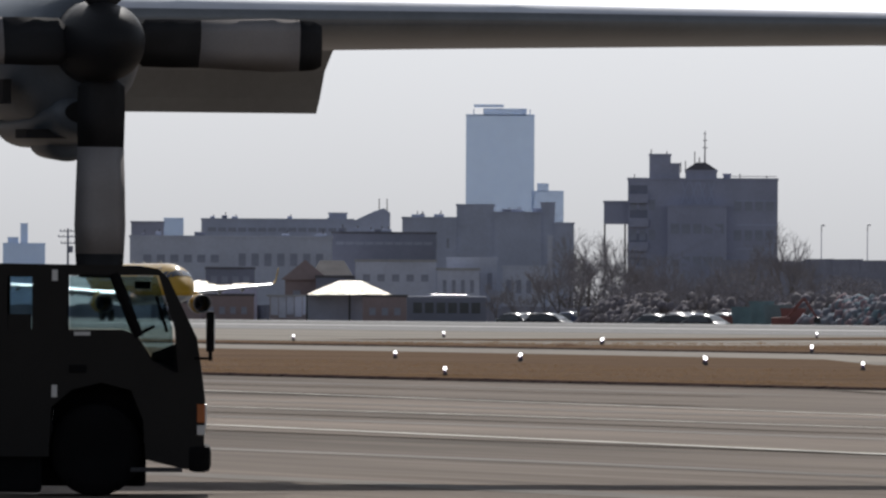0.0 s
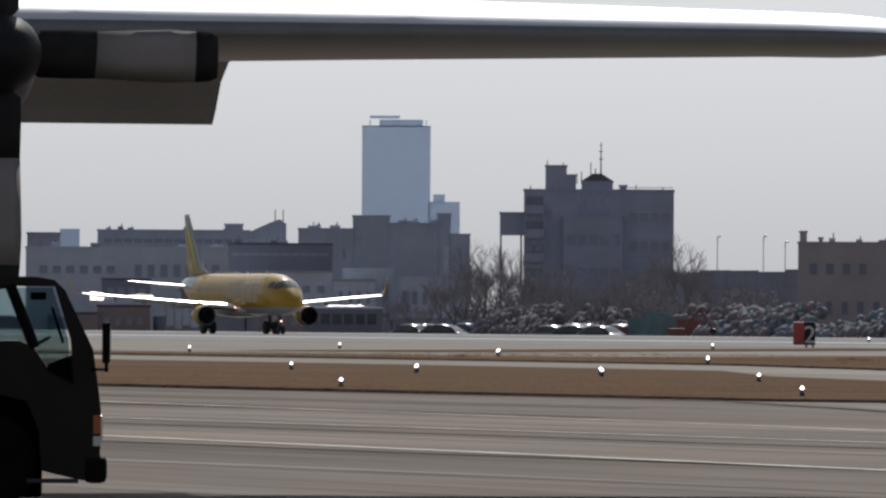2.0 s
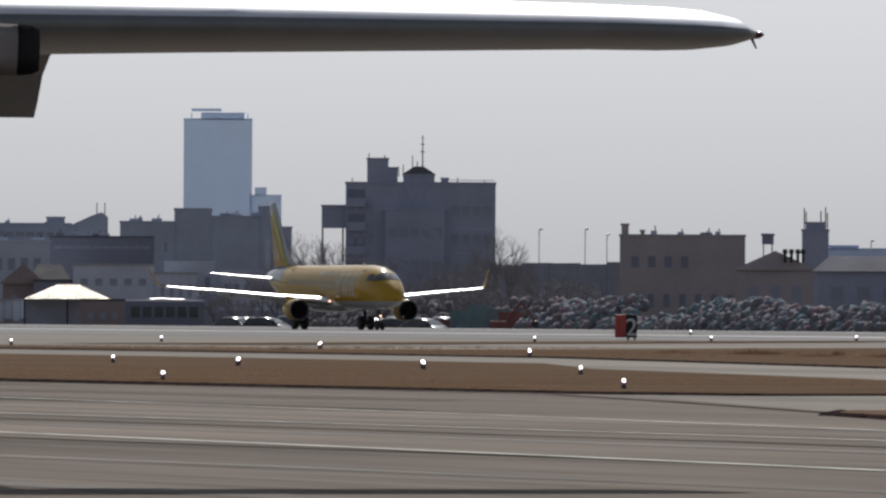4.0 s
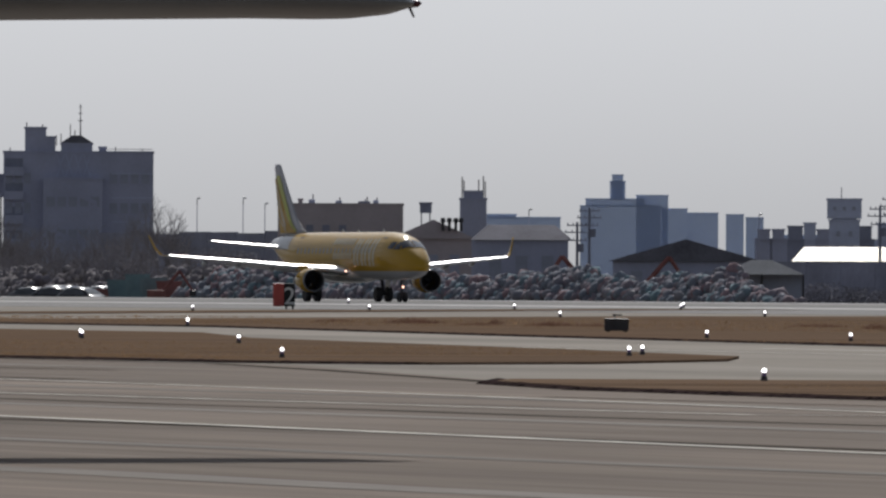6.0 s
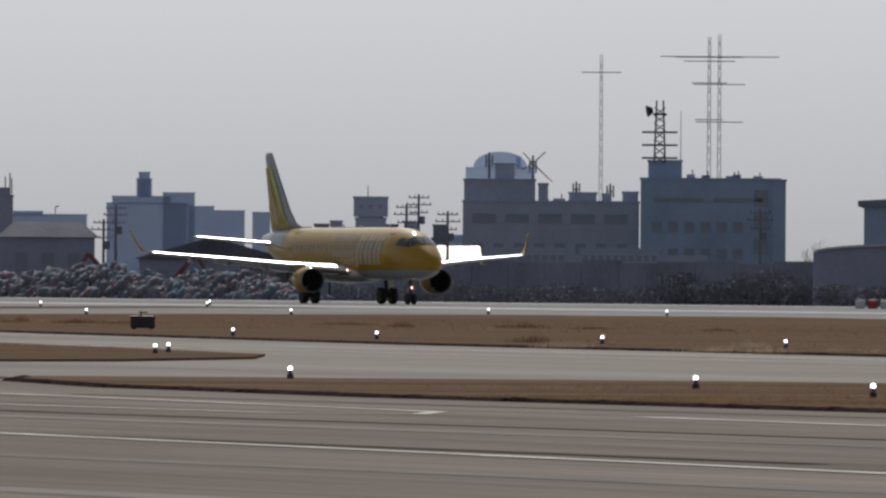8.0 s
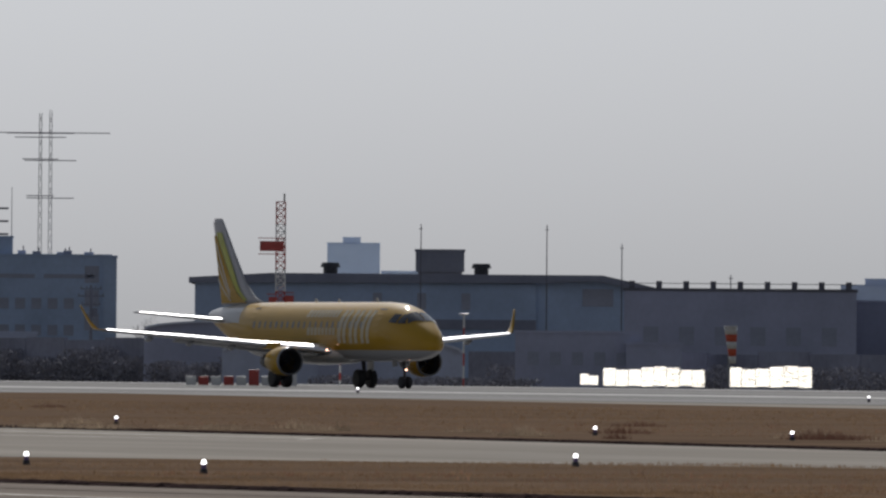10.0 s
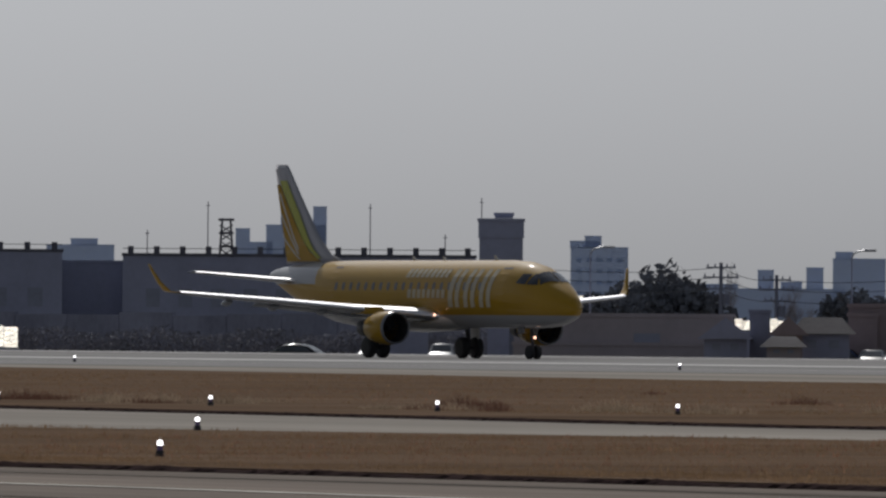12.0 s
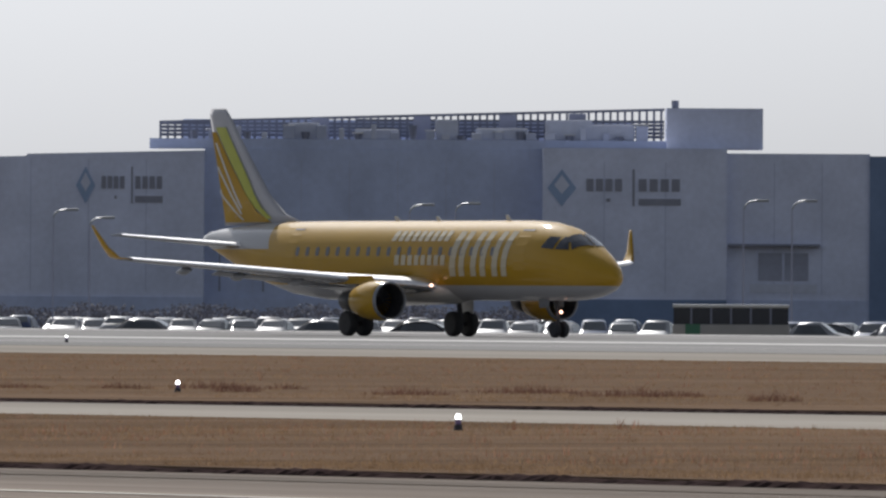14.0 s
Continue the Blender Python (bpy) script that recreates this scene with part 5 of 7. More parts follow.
# crossed aerial boom, small boxes and pipes on the white office roof
o = thing("boom_aerial", site(21.80, 1404), "slanting crossed aerial booms on a roof pole", "aerial")
part("pole", tube_bm((0, 0, 9.6), (0, 0, 14.2), 0.10, 0.07, n=6), MAST, o)
for dx, dz in ((2.0, -1.9), (-1.0, 1.1), (1.3, 1.2), (-1.2, -0.7)):
    part("boom", tube_bm((0, 0, 13.4), (dx, 0, 13.4 + dz), 0.09, 0.05, n=6), RUST_RED if dx * dz < 0 else MAST, o)
for b, z in ((21.62, 13.6), (21.80, 13.0), (21.98, 10.8), (22.12, 10.6)):
    o = thing("panel_aerial", site(b, 1402.7, z), "cluster of upright panel aerials on a pole", "aerial", "panel aerials")
    part("bracket", box_bm(-0.35, 0.35, -0.04, 0.04, -0.05, 0.05), MAST, o)
    for x in (-0.32, 0.0, 0.32):
        part("panel", box_bm(x - 0.08, x + 0.08, -0.16, -0.05, -0.6, 0.6, bevel=0.02), MAST, o)
# hangar
o = thing("hangar", site(23.98, 1150), "long blue-grey sheet-metal hangar with roof vents", "hangar")
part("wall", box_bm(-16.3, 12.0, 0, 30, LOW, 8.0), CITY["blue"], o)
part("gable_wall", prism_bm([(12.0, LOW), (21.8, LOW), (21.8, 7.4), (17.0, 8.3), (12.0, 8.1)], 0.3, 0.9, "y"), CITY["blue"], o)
part("roof", prism_bm([(-16.8, 7.9), (-16.8, 8.35), (-10, 8.75), (17.5, 8.75), (22.2, 7.7), (22.2, 7.3), (17.0, 8.25), (12.0, 8.05)], -0.6, 30, "y"), CITY["dark"], o)
part("band", box_bm(-9.0, 12, -0.15, 0, 4.2, 5.0), CITY["dark"], o)
windows(o.children[0], -3.0, 8.0, 5.6, 7.4, 3, 1, (0.2, 0.75))
windows(o.children[1], 15.6, 18.6, 6.1, 7.7, 1, 1, (0.85, 0.9), 0.3)
windows(o.children[1], 13.0, 21.0, 2.0, 4.2, 3, 1, (0.35, 0.7), 0.3)
for b in (23.727, 24.350):
    v = thing("roof_vent", site(b, 1158, 8.7), "dark mushroom-shaped roof ventilator", "vent", "hangar vents")
    part("stem", tube_bm((0, 0, -0.1), (0, 0, 0.6), 0.6, n=12), DARK, v)
    part("cowl", tube_bm((0, 0, 0.6), (0, 0, 1.0), 0.85, 0.7, n=12), DARK, v)
building("roof_tank", 24.179, 1250, [(0, 4.4, 11.4, 9.6, 0, 3), (0, 4.0, 9.6, 0, 0.2, 2.6)], "dark", "dark flat rooftop tank", category="tank")


def low_vault(bearing, dist, w, h, base, depth, material, label, name="shed"):
    ob = thing(name, site(bearing, dist), label, "shed")
    arc = [(-w / 2, LOW)] + [(-w / 2 * math.cos(math.pi * i / 12), base + (h - base) * math.sin(math.pi * i / 12)) for i in range(13)] + [(w / 2, LOW)]
    part("shell", prism_bm(arc, 0, depth, "y"), material, ob)
    rim = bmesh.new()  # pale roof edge standing out over the front
    rows = [[rim.verts.new((x * k, y, z * k if i < 2 else z + 0.1)) for i, (y, k) in enumerate(((-0.35, 0.985), (0.4, 0.985), (0.4, 1.0), (-0.35, 1.0)))] for x, z in arc[1:-1]]
    for a, b in zip(rows, rows[1:]):
        for i in range(4):
            rim.faces.new((a[i], a[(i + 1) % 4], b[(i + 1) % 4], b[i]))
    part("roof_edge", rim, CITY["pale"], ob, "pale curved roof edge")
    part("door", box_bm(-w * 0.10, w * 0.10, -0.08, 0.1, LOW, base * 0.8), CITY["slate"], ob)
    return ob


low_vault(23.38, 1020, 15.0, 4.35, 3.7, 20, CITY["slate"], "low arched shed with a pale roof")
low_vault(23.78, 960, 16.7, 3.1, 2.1, 16, CITY["grey"], "wide low grey round-topped shelter")
building("warehouse", 24.75, 1000, [(0, 9, 3.6, 0, 0, 8), (5.5, 4, 2.8, 0, -1, 6)], "slate", "low dark depot building", [(0, (-4, 4, 1, 2.6, 5, 1, (0.5, 0.6)))])


# red and white lattice tower
def striped_tower(bearing, dist, top, half, label, panels):
    ob = thing("lattice_tower", site(bearing, dist), label, "tower")
    n = 9
    for k in range(n):
        z0, z1 = LOW + (top - LOW) * k / n, LOW + (top - LOW) * (k + 1) / n
        material = RED if k % 2 == 0 else WHITE
        bm = bmesh.new()
        for sx in (-1, 1):
            for sy in (-1, 1):
                add_tube(bm, (sx * half, sy * half, z0), (sx * half, sy * half, z1), 0.045, n=5)
        steps = 3
        for j in range(steps):
            a, b = z0 + (z1 - z0) * j / steps, z0 + (z1 - z0) * (j + 1) / steps
            s = 1 if j % 2 else -1
            add_tube(bm, (-half * s, -half, a), (half * s, -half, b), 0.028, n=4)
            add_tube(bm, (-half, -half, b), (half, -half, b), 0.028, n=4)
            add_tube(bm, (half * s, half, a), (-half * s, half, b), 0.028, n=4)
        part("section", bm, material, ob, "red lattice section" if material is RED else "white lattice section")
    part("tip", tube_bm((0.2, 0, top), (0.2, 0, top + 0.5), 0.05, n=6), DARK, ob)
    for x0, x1, z0, z1 in panels:
        part("panel", box_bm(x0, x1, -half - 0.25, -half - 0.1, z0, z1), RED, ob, "red aerial panel")
        part("panel_frame", box_bm(x0 - 0.1, x1, -half - 0.12, -half - 0.06, z1 + 0.15, z1 + 0.2), RED, ob)
        part("panel_frame", box_bm(x0 - 0.1, x1, -half - 0.12, -half - 0.06, z0 - 0.2, z0 - 0.15), RED, ob)
    return ob


striped_tower(23.521, 830, 11.0, 0.27, "red and white lattice tower with a side panel", [(-1.25, 0.2, 8.05, 8.65), (-0.7, -0.3, 4.6, 5.3), (0.3, 0.8, 4.6, 5.4), (-0.7, -0.2, 1.4, 2.4), (0.2, 0.9, 1.5, 2.3)])


def striped_post(bearing, dist, top, label):
    ob = thing("striped_post", site(bearing, dist), label, "post", "striped posts")
    for k in range(7):
        z0, z1 = LOW + (top - LOW) * k / 7, LOW + (top - LOW) * (k + 1) / 7
        part("band", tube_bm((0, 0, z0), (0, 0, z1), 0.06, n=8), RED if k % 2 else WHITE, ob, "red band" if k % 2 else "white band")
    part("lamp", box_bm(-0.28, 0.28, -0.12, 0.12, top, top + 0.12, bevel=0.02), METAL, ob, "flat lamp head")


striped_post(24.28, 860, 4.4, "thin red and white post with a lamp")
striped_post(23.77, 850, 2.2, "thin red and white post with a lamp")
o = thing("equipment_boxes", site(23.55, 826), "red and white painted equipment boxes at a tower's foot", "equipment")
for i in range(9):
    part("box", box_bm(-6.0 + i * 0.75, -6.0 + i * 0.75 + 0.6, 0, 0.8, LOW, 0.55 + 0.4 * ((i * 5) % 3) * (i > 4), bevel=0.03), RED if i % 2 else WHITE, o, "red box" if i % 2 else "white box")
# flat-roofed halls with parapet posts, square tower
for name, b, w, h in (("a", 25.42, 17.6, 7.0), ("b", 26.878, 26.7, 6.75)):
    o = building("warehouse", b, 1050, [(0, w, h, 0, 0, 20)], "slate", "long dark flat-roofed hall with rooftop posts and rails", [(0, (-w * 0.46, w * 0.46, 2.2, 5.0, int(w / 2.6), 1, (0.42, 0.5)))], ROOF_DARK)
    n = int(w / 1.9)
    for i in range(n):
        x = -w / 2 + 0.6 + i * (w - 1.2) / (n - 1)
        part("roof_post", box_bm(x - 0.22, x + 0.22, 0.2, 0.6, h + 0.2, h + 0.75), ROOF_DARK, o)
    part("rail", box_bm(-w / 2, w / 2, 0.35, 0.4, h + 0.55, h + 0.6), DARK, o)
building("warehouse", 26.02, 1056, [(0, 5.4, 6.2, 0, 0, 12)], "slate", "low dark link between two halls")
building("tower_house", 27.711, 1050, [(0, 3.3, 8.3, 0, -0.5, 4), (0, 3.45, 9.55, 8.3, -0.55, 4.1), (0.2, 1.4, 10.0, 9.8, 0.5, 1.5)], "slate", "square tower with a dark top band", category="tower")
mast("lattice_post", 26.576, 1045, 9.6, 6.7, 0.5, [(9.5, 0.6), (8.5, 0.55), (7.5, 0.55)], "short dark rooftop lattice tower", step=0.6)
for b, h in ((24.93, 10.6), (25.38, 8.3), (26.25, 8.8), (26.50, 11.0), (27.17, 10.9), (27.48, 8.6), (24.1, 12.0), (24.62, 12.0), (27.63, 11.4)):
    mast("flag_pole", b, 1060, h, LOW, 0.06, [(h * 0.97, 0.15)], "thin upright steel pole", lattice=False)

# low pale depot with long window bands in front of the offices
building("depot", 21.97, 1200, [(-3.9, 6.8, 4.2, 0, 0, 8), (4.0, 7.0, 4.2, 0, 0, 8), (9.5, 4.0, 3.6, 0, 0.5, 6)], "grey", "low pale depot with long window bands",
         [(0, (-7.1, -0.7, 3.1, 3.9, 9, 1, (0.7, 0.6))), (1, (0.7, 7.3, 3.1, 3.9, 10, 1, (0.6, 0.6)))])


# ---- trees, yard, road and the cinema side ----
def bare_tree(rng, h):
    ob = new("bare_tree")
    bm, tw = bmesh.new(), bmesh.new()

    def grow(p, d, length, r, depth):
        q = p + d * length
        add_tube(bm if depth < 2 else tw, p, q, r, r * 0.65, n=5 if depth < 2 else 3, cap=False)
        if depth == 5:
            return
        for _ in range((5, 4, 4, 3, 3)[depth]):
            e = (d + Vector((rng.uniform(-1, 1), rng.uniform(-1, 1), rng.uniform(-0.2, 0.7))) * 0.75).normalized()
            grow(p.lerp(q, rng.uniform(0.55, 1)), e, length * rng.uniform(0.55, 0.8), r * 0.62, depth + 1)
    grow(Vector((0, 0, 0)), Vector((0, 0, 1)), h * 0.36, h * 0.012, 0)
    part("trunk", bm, WOOD, ob)
    part("crown", tw, TWIG, ob, "bare winter twigs")
    return tagged(ob, "bare brown winter tree with fine twigs", "tree", "bare trees")


def leafy_tree(rng, h, w):
    ob = new("evergreen_tree")
    part("trunk", tube_bm((0, 0, 0), (0, 0, h * 0.6), h * 0.03, h * 0.015, n=7), WOOD, ob)
    bm = bmesh.new()
    blobs = [(rng.uniform(-0.5, 0.5) * w, rng.uniform(-0.4, 0.4) * w, h * rng.uniform(0.3, 0.82), w * rng.uniform(0.16, 0.3)) for _ in range(13)]
    for _ in range(4600):
        bx, by, bz, br = rng.choice(blobs)
        d = Vector((rng.gauss(0, 1), rng.gauss(0, 1), rng.gauss(0, 1))).normalized() * br * rng.uniform(0.6, 1.08)
        c = Vector((bx, by, bz)) + d
        s = w * rng.uniform(0.022, 0.055)
        a, b = Vector((rng.uniform(-1, 1), rng.uniform(-1, 1), rng.uniform(-1, 1))) * s, Vector((rng.uniform(-1, 1), rng.uniform(-1, 1), rng.uniform(-1, 1))) * s
        bm.faces.new([bm.verts.new(c + v) for v in (a, b, -a, -b)])
    part("crown", bm, LEAF, ob, "dark dense foliage")
    return tagged(ob, "dark evergreen tree with a dense ragged crown", "tree", "evergreen trees")


rng = random.Random(5)
bares = [bare_tree(rng, 8.0) for _ in range(3)]
ever = [leafy_tree(rng, 6.0, 6.5) for _ in range(3)]
spots = [(17.42, 1330, 0.9), (17.50, 1290, 1.0), (17.58, 1330, 0.8), (17.66, 1280, 0.95), (17.74, 1300, 0.8), (17.83, 1310, 0.9), (17.93, 1290, 0.7), (18.02, 1320, 0.85), (18.15, 1340, 1.02), (18.2, 1320, 0.8),
         (17.32, 1300, 0.75), (17.12, 1290, 0.55), (17.20, 1300, 0.6), (17.26, 1280, 0.5), (17.46, 1270, 0.8), (17.62, 1260, 0.7), (17.70, 1330, 0.9), (17.79, 1270, 0.72), (17.88, 1330, 0.85), (17.98, 1270, 0.7), (18.08, 1280, 0.75), (17.54, 1350, 1.05), (17.45, 1345, 1.1), (17.60, 1340, 1.08), (18.30, 1370, 1.18), (18.34, 1380, 1.08), (17.38, 1320, 0.9), (18.24, 1300, 0.8), (18.42, 1330, 0.75), (18.56, 1300, 0.7), (18.64, 1310, 0.6), (28.92, 860, 0.62), (29.3, 880, 0.5), (22.98, 1250, 0.7), (18.35, 1300, 0.6), (18.5, 1290, 0.55), (27.15, 900, 0.4)]
for i, (b, r, s) in enumerate(spots):
    m = site(b, r, LOW, i * 67) @ Matrix.Scale(s * 1.12, 4)
    (bares[i] if i < 3 else copy_thing(bares[i % 3], m)).matrix_world = m
m = site(28.655, 1100, LOW) @ Matrix.Diagonal((0.45, 0.45, 0.95, 1))
copy_thing(bares[0], m).matrix_world = m
spots = [(28.30, 900, 0.84), (28.42, 910, 0.9), (28.22, 890, 0.66), (29.22, 930, 0.72), (29.36, 940, 0.78), (29.5, 930, 0.66), (29.62, 930, 0.74), (29.78, 940, 0.72), (29.92, 930, 0.76), (30.06, 935, 0.70),
         (30.2, 930, 0.75), (30.36, 930, 0.7), (30.5, 925, 0.62), (23.0, 1240, 0.5), (30.62, 900, 0.55)]
for i, (b, r, s) in enumerate(spots):
    m = site(b, r, LOW, i * 53) @ Matrix.Diagonal((s * 1.15, s * 1.15, s * 1.2, 1))
    (ever[i] if i < 3 else copy_thing(ever[i % 3], m)).matrix_world = m


def wall_run(name, b0, b1, depth, h, material, label):
    """A boundary wall along the far side, parallel to the runway."""
    x0, x1 = -depth / math.tan(radians(b0)), -depth / math.tan(radians(b1))
    ob = tagged(part(name, box_bm(x0, x1, depth + 0.3, depth + 0.5, LOW, h * 0.9), material), label, "wall", kind="structure")
    n = max(2, int((x1 - x0) / 8))
    for i in range(n):
        a, b = x0 + (x1 - x0) * i / n, x0 + (x1 - x0) * (i + 1) / n
        part("wall_panel", box_bm(a, b - 0.12, depth, depth + 0.3, LOW, h + 0.12 * math.sin(i * 2.3)), material, ob)
    return ob


WALL = mat("boundary_wall", (0.28, 0.29, 0.37), 0.9, vary=0.3, scale=0.15, fine=12)
HEDGE = mat("winter_hedge", (0.25, 0.25, 0.29), 0.95, vary=0.45, scale=0.5, fine=10)
# Long low walls added to fill the dark band at the town's foot.
wall_run("wall_boundary_west", 14.3, 18.7, 395, 1.3, WALL, "dark boundary wall beyond the runway")
wall_run("wall_boundary_middle", 20.7, 23.3, 420, 3.1, WALL, "dark boundary wall beyond the runway")
wall_run("wall_boundary_east", 24.3, 28.0, 430, 2.3, WALL, "dark boundary wall beyond the runway")
wall_run("wall_embankment", 18.05, 18.86, 440, 6.2, WALL, "dark side of a raised road")


def heaps(b0, b1, depth, top, n, seed, label, material, low=None):
    """Heaped bags and bales: hundreds of tumbled rounded lumps, too many to count."""
    r = random.Random(seed)
    ball = bmesh.new()
    bmesh.ops.create_icosphere(ball, subdivisions=1, radius=1.0)
    shape = [v.co.copy() for v in ball.verts]
    tris = [[v.index for v in f.verts] for f in ball.faces]
    ball.free()
    verts, faces = [], []
    for _ in range(n):
        b = r.uniform(b0, b1)
        x = -depth / math.tan(radians(b)) + r.uniform(-3, 3)
        hill = top * (0.66 + 0.2 * math.sin(b * 9.1 + seed) + 0.14 * math.sin(b * 31.0) + 0.06 * math.sin(b * 77.0))
        edge = min(1.0, 6.0 * min(b - b0, b1 - b) / max(0.1, b1 - b0))
        foot = LOW if low is None else low
        z = foot + (hill * edge - foot) * r.random() ** 0.7
        y = depth + 2.5 * max(z, 0) / top + r.uniform(0, 1.2)
        s = r.uniform(0.35, 0.8)
        m = pose(x, y, z, r.uniform(0, 360), r.uniform(0, 360), r.uniform(0, 360)) @ Matrix.Diagonal((s * r.uniform(0.8, 1.1), s * r.uniform(0.7, 1.0), s * 0.8, 1))
        o = len(verts)
        verts.extend((m @ (c * r.uniform(0.85, 1.12)))[:] for c in shape)
        faces.extend([o + i for i in q] for q in tris)
    me = bpy.data.meshes.new("scrap_heap")
    me.from_pydata(verts, [], faces)
    for f in me.polygons:
        f.use_smooth = True
    me.materials.append(material)
    return tagged(new("scrap_heap", me), label, "scrap heap", kind="stuff")


def scrap_mat(name, cols):
    m = bpy.data.materials.new(name)
    m.use_nodes = True
    nt = m.node_tree
    g = nt.nodes.new("ShaderNodeNewGeometry")
    rp = nt.nodes.new("ShaderNodeValToRGB")
    rp.color_ramp.interpolation = "CONSTANT"
    e = rp.color_ramp.elements
    for i, (p, c) in enumerate(cols):
        k = e[i] if i < 2 else e.new(p)
        k.position, k.color = p, (*c, 1)
    nt.links.new(g.outputs["Random Per Island"], rp.inputs[0])
    tc = nt.nodes.new("ShaderNodeTexCoord")
    no = nt.nodes.new("ShaderNodeTexNoise")
    no.inputs["Scale"].default_value, no.inputs["Detail"].default_value = 0.35, 4
    nt.links.new(tc.outputs["Object"], no.inputs["Vector"])
    # Violet-grey mixed in unevenly stands in for haze over the heaps.
    haze_mix = nt.nodes.new("ShaderNodeMix")
    haze_mix.data_type = "RGBA"
    haze_mix.inputs[7].default_value = (0.22, 0.21, 0.24, 1)
    haze_amount = nt.nodes.new("ShaderNodeMath")
    haze_amount.operation = "MULTIPLY_ADD"
    haze_amount.inputs[1].default_value, haze_amount.inputs[2].default_value = 0.7, 0.22
    nt.links.new(no.outputs[0], haze_amount.inputs[0])
    nt.links.new(haze_amount.outputs[0], haze_mix.inputs[0])
    nt.links.new(rp.outputs[0], haze_mix.inputs[6])
    b = nt.nodes["Principled BSDF"]
    nt.links.new(haze_mix.outputs[2], b.inputs["Base Color"])
    b.inputs["Roughness"].default_value = 0.9
    b.inputs["Specular IOR Level"].default_value = 0.1
    return m


SCRAP = scrap_mat("mixed_scrap", [(0.0, (0.20, 0.27, 0.33)), (0.25, (0.29, 0.23, 0.26)), (0.42, (0.21, 0.21, 0.25)), (0.6, (0.24, 0.27, 0.32)), (0.72, (0.15, 0.32, 0.37)), (0.84, (0.38, 0.22, 0.23)), (0.95, (0.34, 0.34, 0.36))])
RUBBLE = scrap_mat("pale_rubble", [(0.0, (0.21, 0.185, 0.18)), (0.4, (0.26, 0.23, 0.21)), (0.75, (0.19, 0.17, 0.19))])
heaps(18.75, 20.85, 378, 2.5, 2600, 3, "heaps of pale teal and pink baled scrap beyond the runway", SCRAP)
heaps(18.40, 18.80, 382, 2.6, 700, 8, "heap of mixed grey and reddish scrap", SCRAP)
heaps(17.47, 17.72, 380, 2.5, 420, 5, "rounded heap of pale pinkish bags", RUBBLE)
heaps(17.77, 18.02, 392, 3.5, 300, 12, "sunlit bank of pale rubble behind a yard", RUBBLE)
heaps(18.14, 18.50, 393, 3.2, 300, 15, "sunlit bank of pale rubble behind a yard", RUBBLE)


def hedge(b0, b1, depth, top, n, seed, label, material):
    """A ragged run of twiggy bushes, too many leaves to count."""
    r = random.Random(seed)
    verts, faces = [], []
    for _ in range(n):
        b = r.uniform(b0, b1)
        hill = top * (0.7 + 0.18 * math.sin(b * 14.0 + seed) + 0.12 * math.sin(b * 47.0))
        c = Vector((-depth / math.tan(radians(b)), depth + r.uniform(0, 2.0), LOW + (hill - LOW) * r.random() ** 0.8))
        k = r.uniform(0.05, 0.12)
        u = Vector((r.uniform(-1, 1), r.uniform(-1, 1), r.uniform(-1, 1))) * k
        v = Vector((r.uniform(-1, 1), r.uniform(-1, 1), r.uniform(-1, 1))) * k
        o = len(verts)
        verts.extend((c + w)[:] for w in (u, v, -u, -v))
        faces.append((o, o + 1, o + 2, o + 3))
    me = bpy.data.meshes.new("hedge")
    me.from_pydata(verts, [], faces)
    me.materials.append(material)
    return tagged(new("hedge", me), label, "hedge", kind="stuff")


hedge(20.75, 22.25, 416, 1.5, 22000, 3, "ragged dark winter hedge before a boundary wall", HEDGE)
hedge(22.3, 23.15, 418, 2.6, 20000, 4, "tall ragged winter bushes before a boundary wall", HEDGE)
hedge(24.35, 27.9, 426, 1.5, 36000, 5, "low ragged winter hedge before a boundary wall", HEDGE)
hedge(17.35, 18.75, 400, 4.6, 44000, 6, "dense bank of dim leafless scrub behind a yard", TWIG)
hedge(22.95, 23.36, 382, 1.9, 12000, 8, "ragged winter bushes beside a low shed", HEDGE)
hedge(23.62, 24.5, 378, 0.55, 10000, 9, "ragged winter bushes beside a low shed", HEDGE)
hedge(30.6, 33.4, 470, 1.25, 26000, 7, "low dark hedge along a car park", HEDGE)


def excavator(bearing, dist, flip, label):
    ob = thing("excavator", site(bearing, dist, LOW) @ Matrix.Scale(0.72 if bearing < 19 else 1.0, 4), label, "excavator")
    s = -1 if flip else 1
    part("track", box_bm(-1.5, 1.5, 0, 2.2, 0, 0.7, bevel=0.15), BLACK, ob)
    part("cab", box_bm(-1.3, 0.9, 0.1, 2.1, 0.75, 2.3, bevel=0.1), RUST_RED, ob, "faded red body")
    for i, (a, b, r) in enumerate((((0.3 * s, 1, 1.9), (2.6 * s, 1, 4.6), 0.28), ((2.6 * s, 1, 4.6), (4.2 * s, 1, 2.2), 0.2))):
        part("boom", tube_bm(a, b, r, r * 0.7, n=6), RUST_RED, ob, "red steel boom")
    part("bucket", box_bm(4.2 * s - 0.4, 4.2 * s + 0.4, 0.6, 1.4, 1.6, 2.3, bevel=0.1), DARK, ob)
    return ob


excavator(20.10, 1130, True, "red excavator with folded arm behind scrap heaps")
excavator(20.28, 1150, False, "red excavator with a raised arm")
excavator(18.30, 1200, False, "red excavator half hidden by scrap")
excavator(18.62, 1210, True, "red excavator half hidden by scrap")


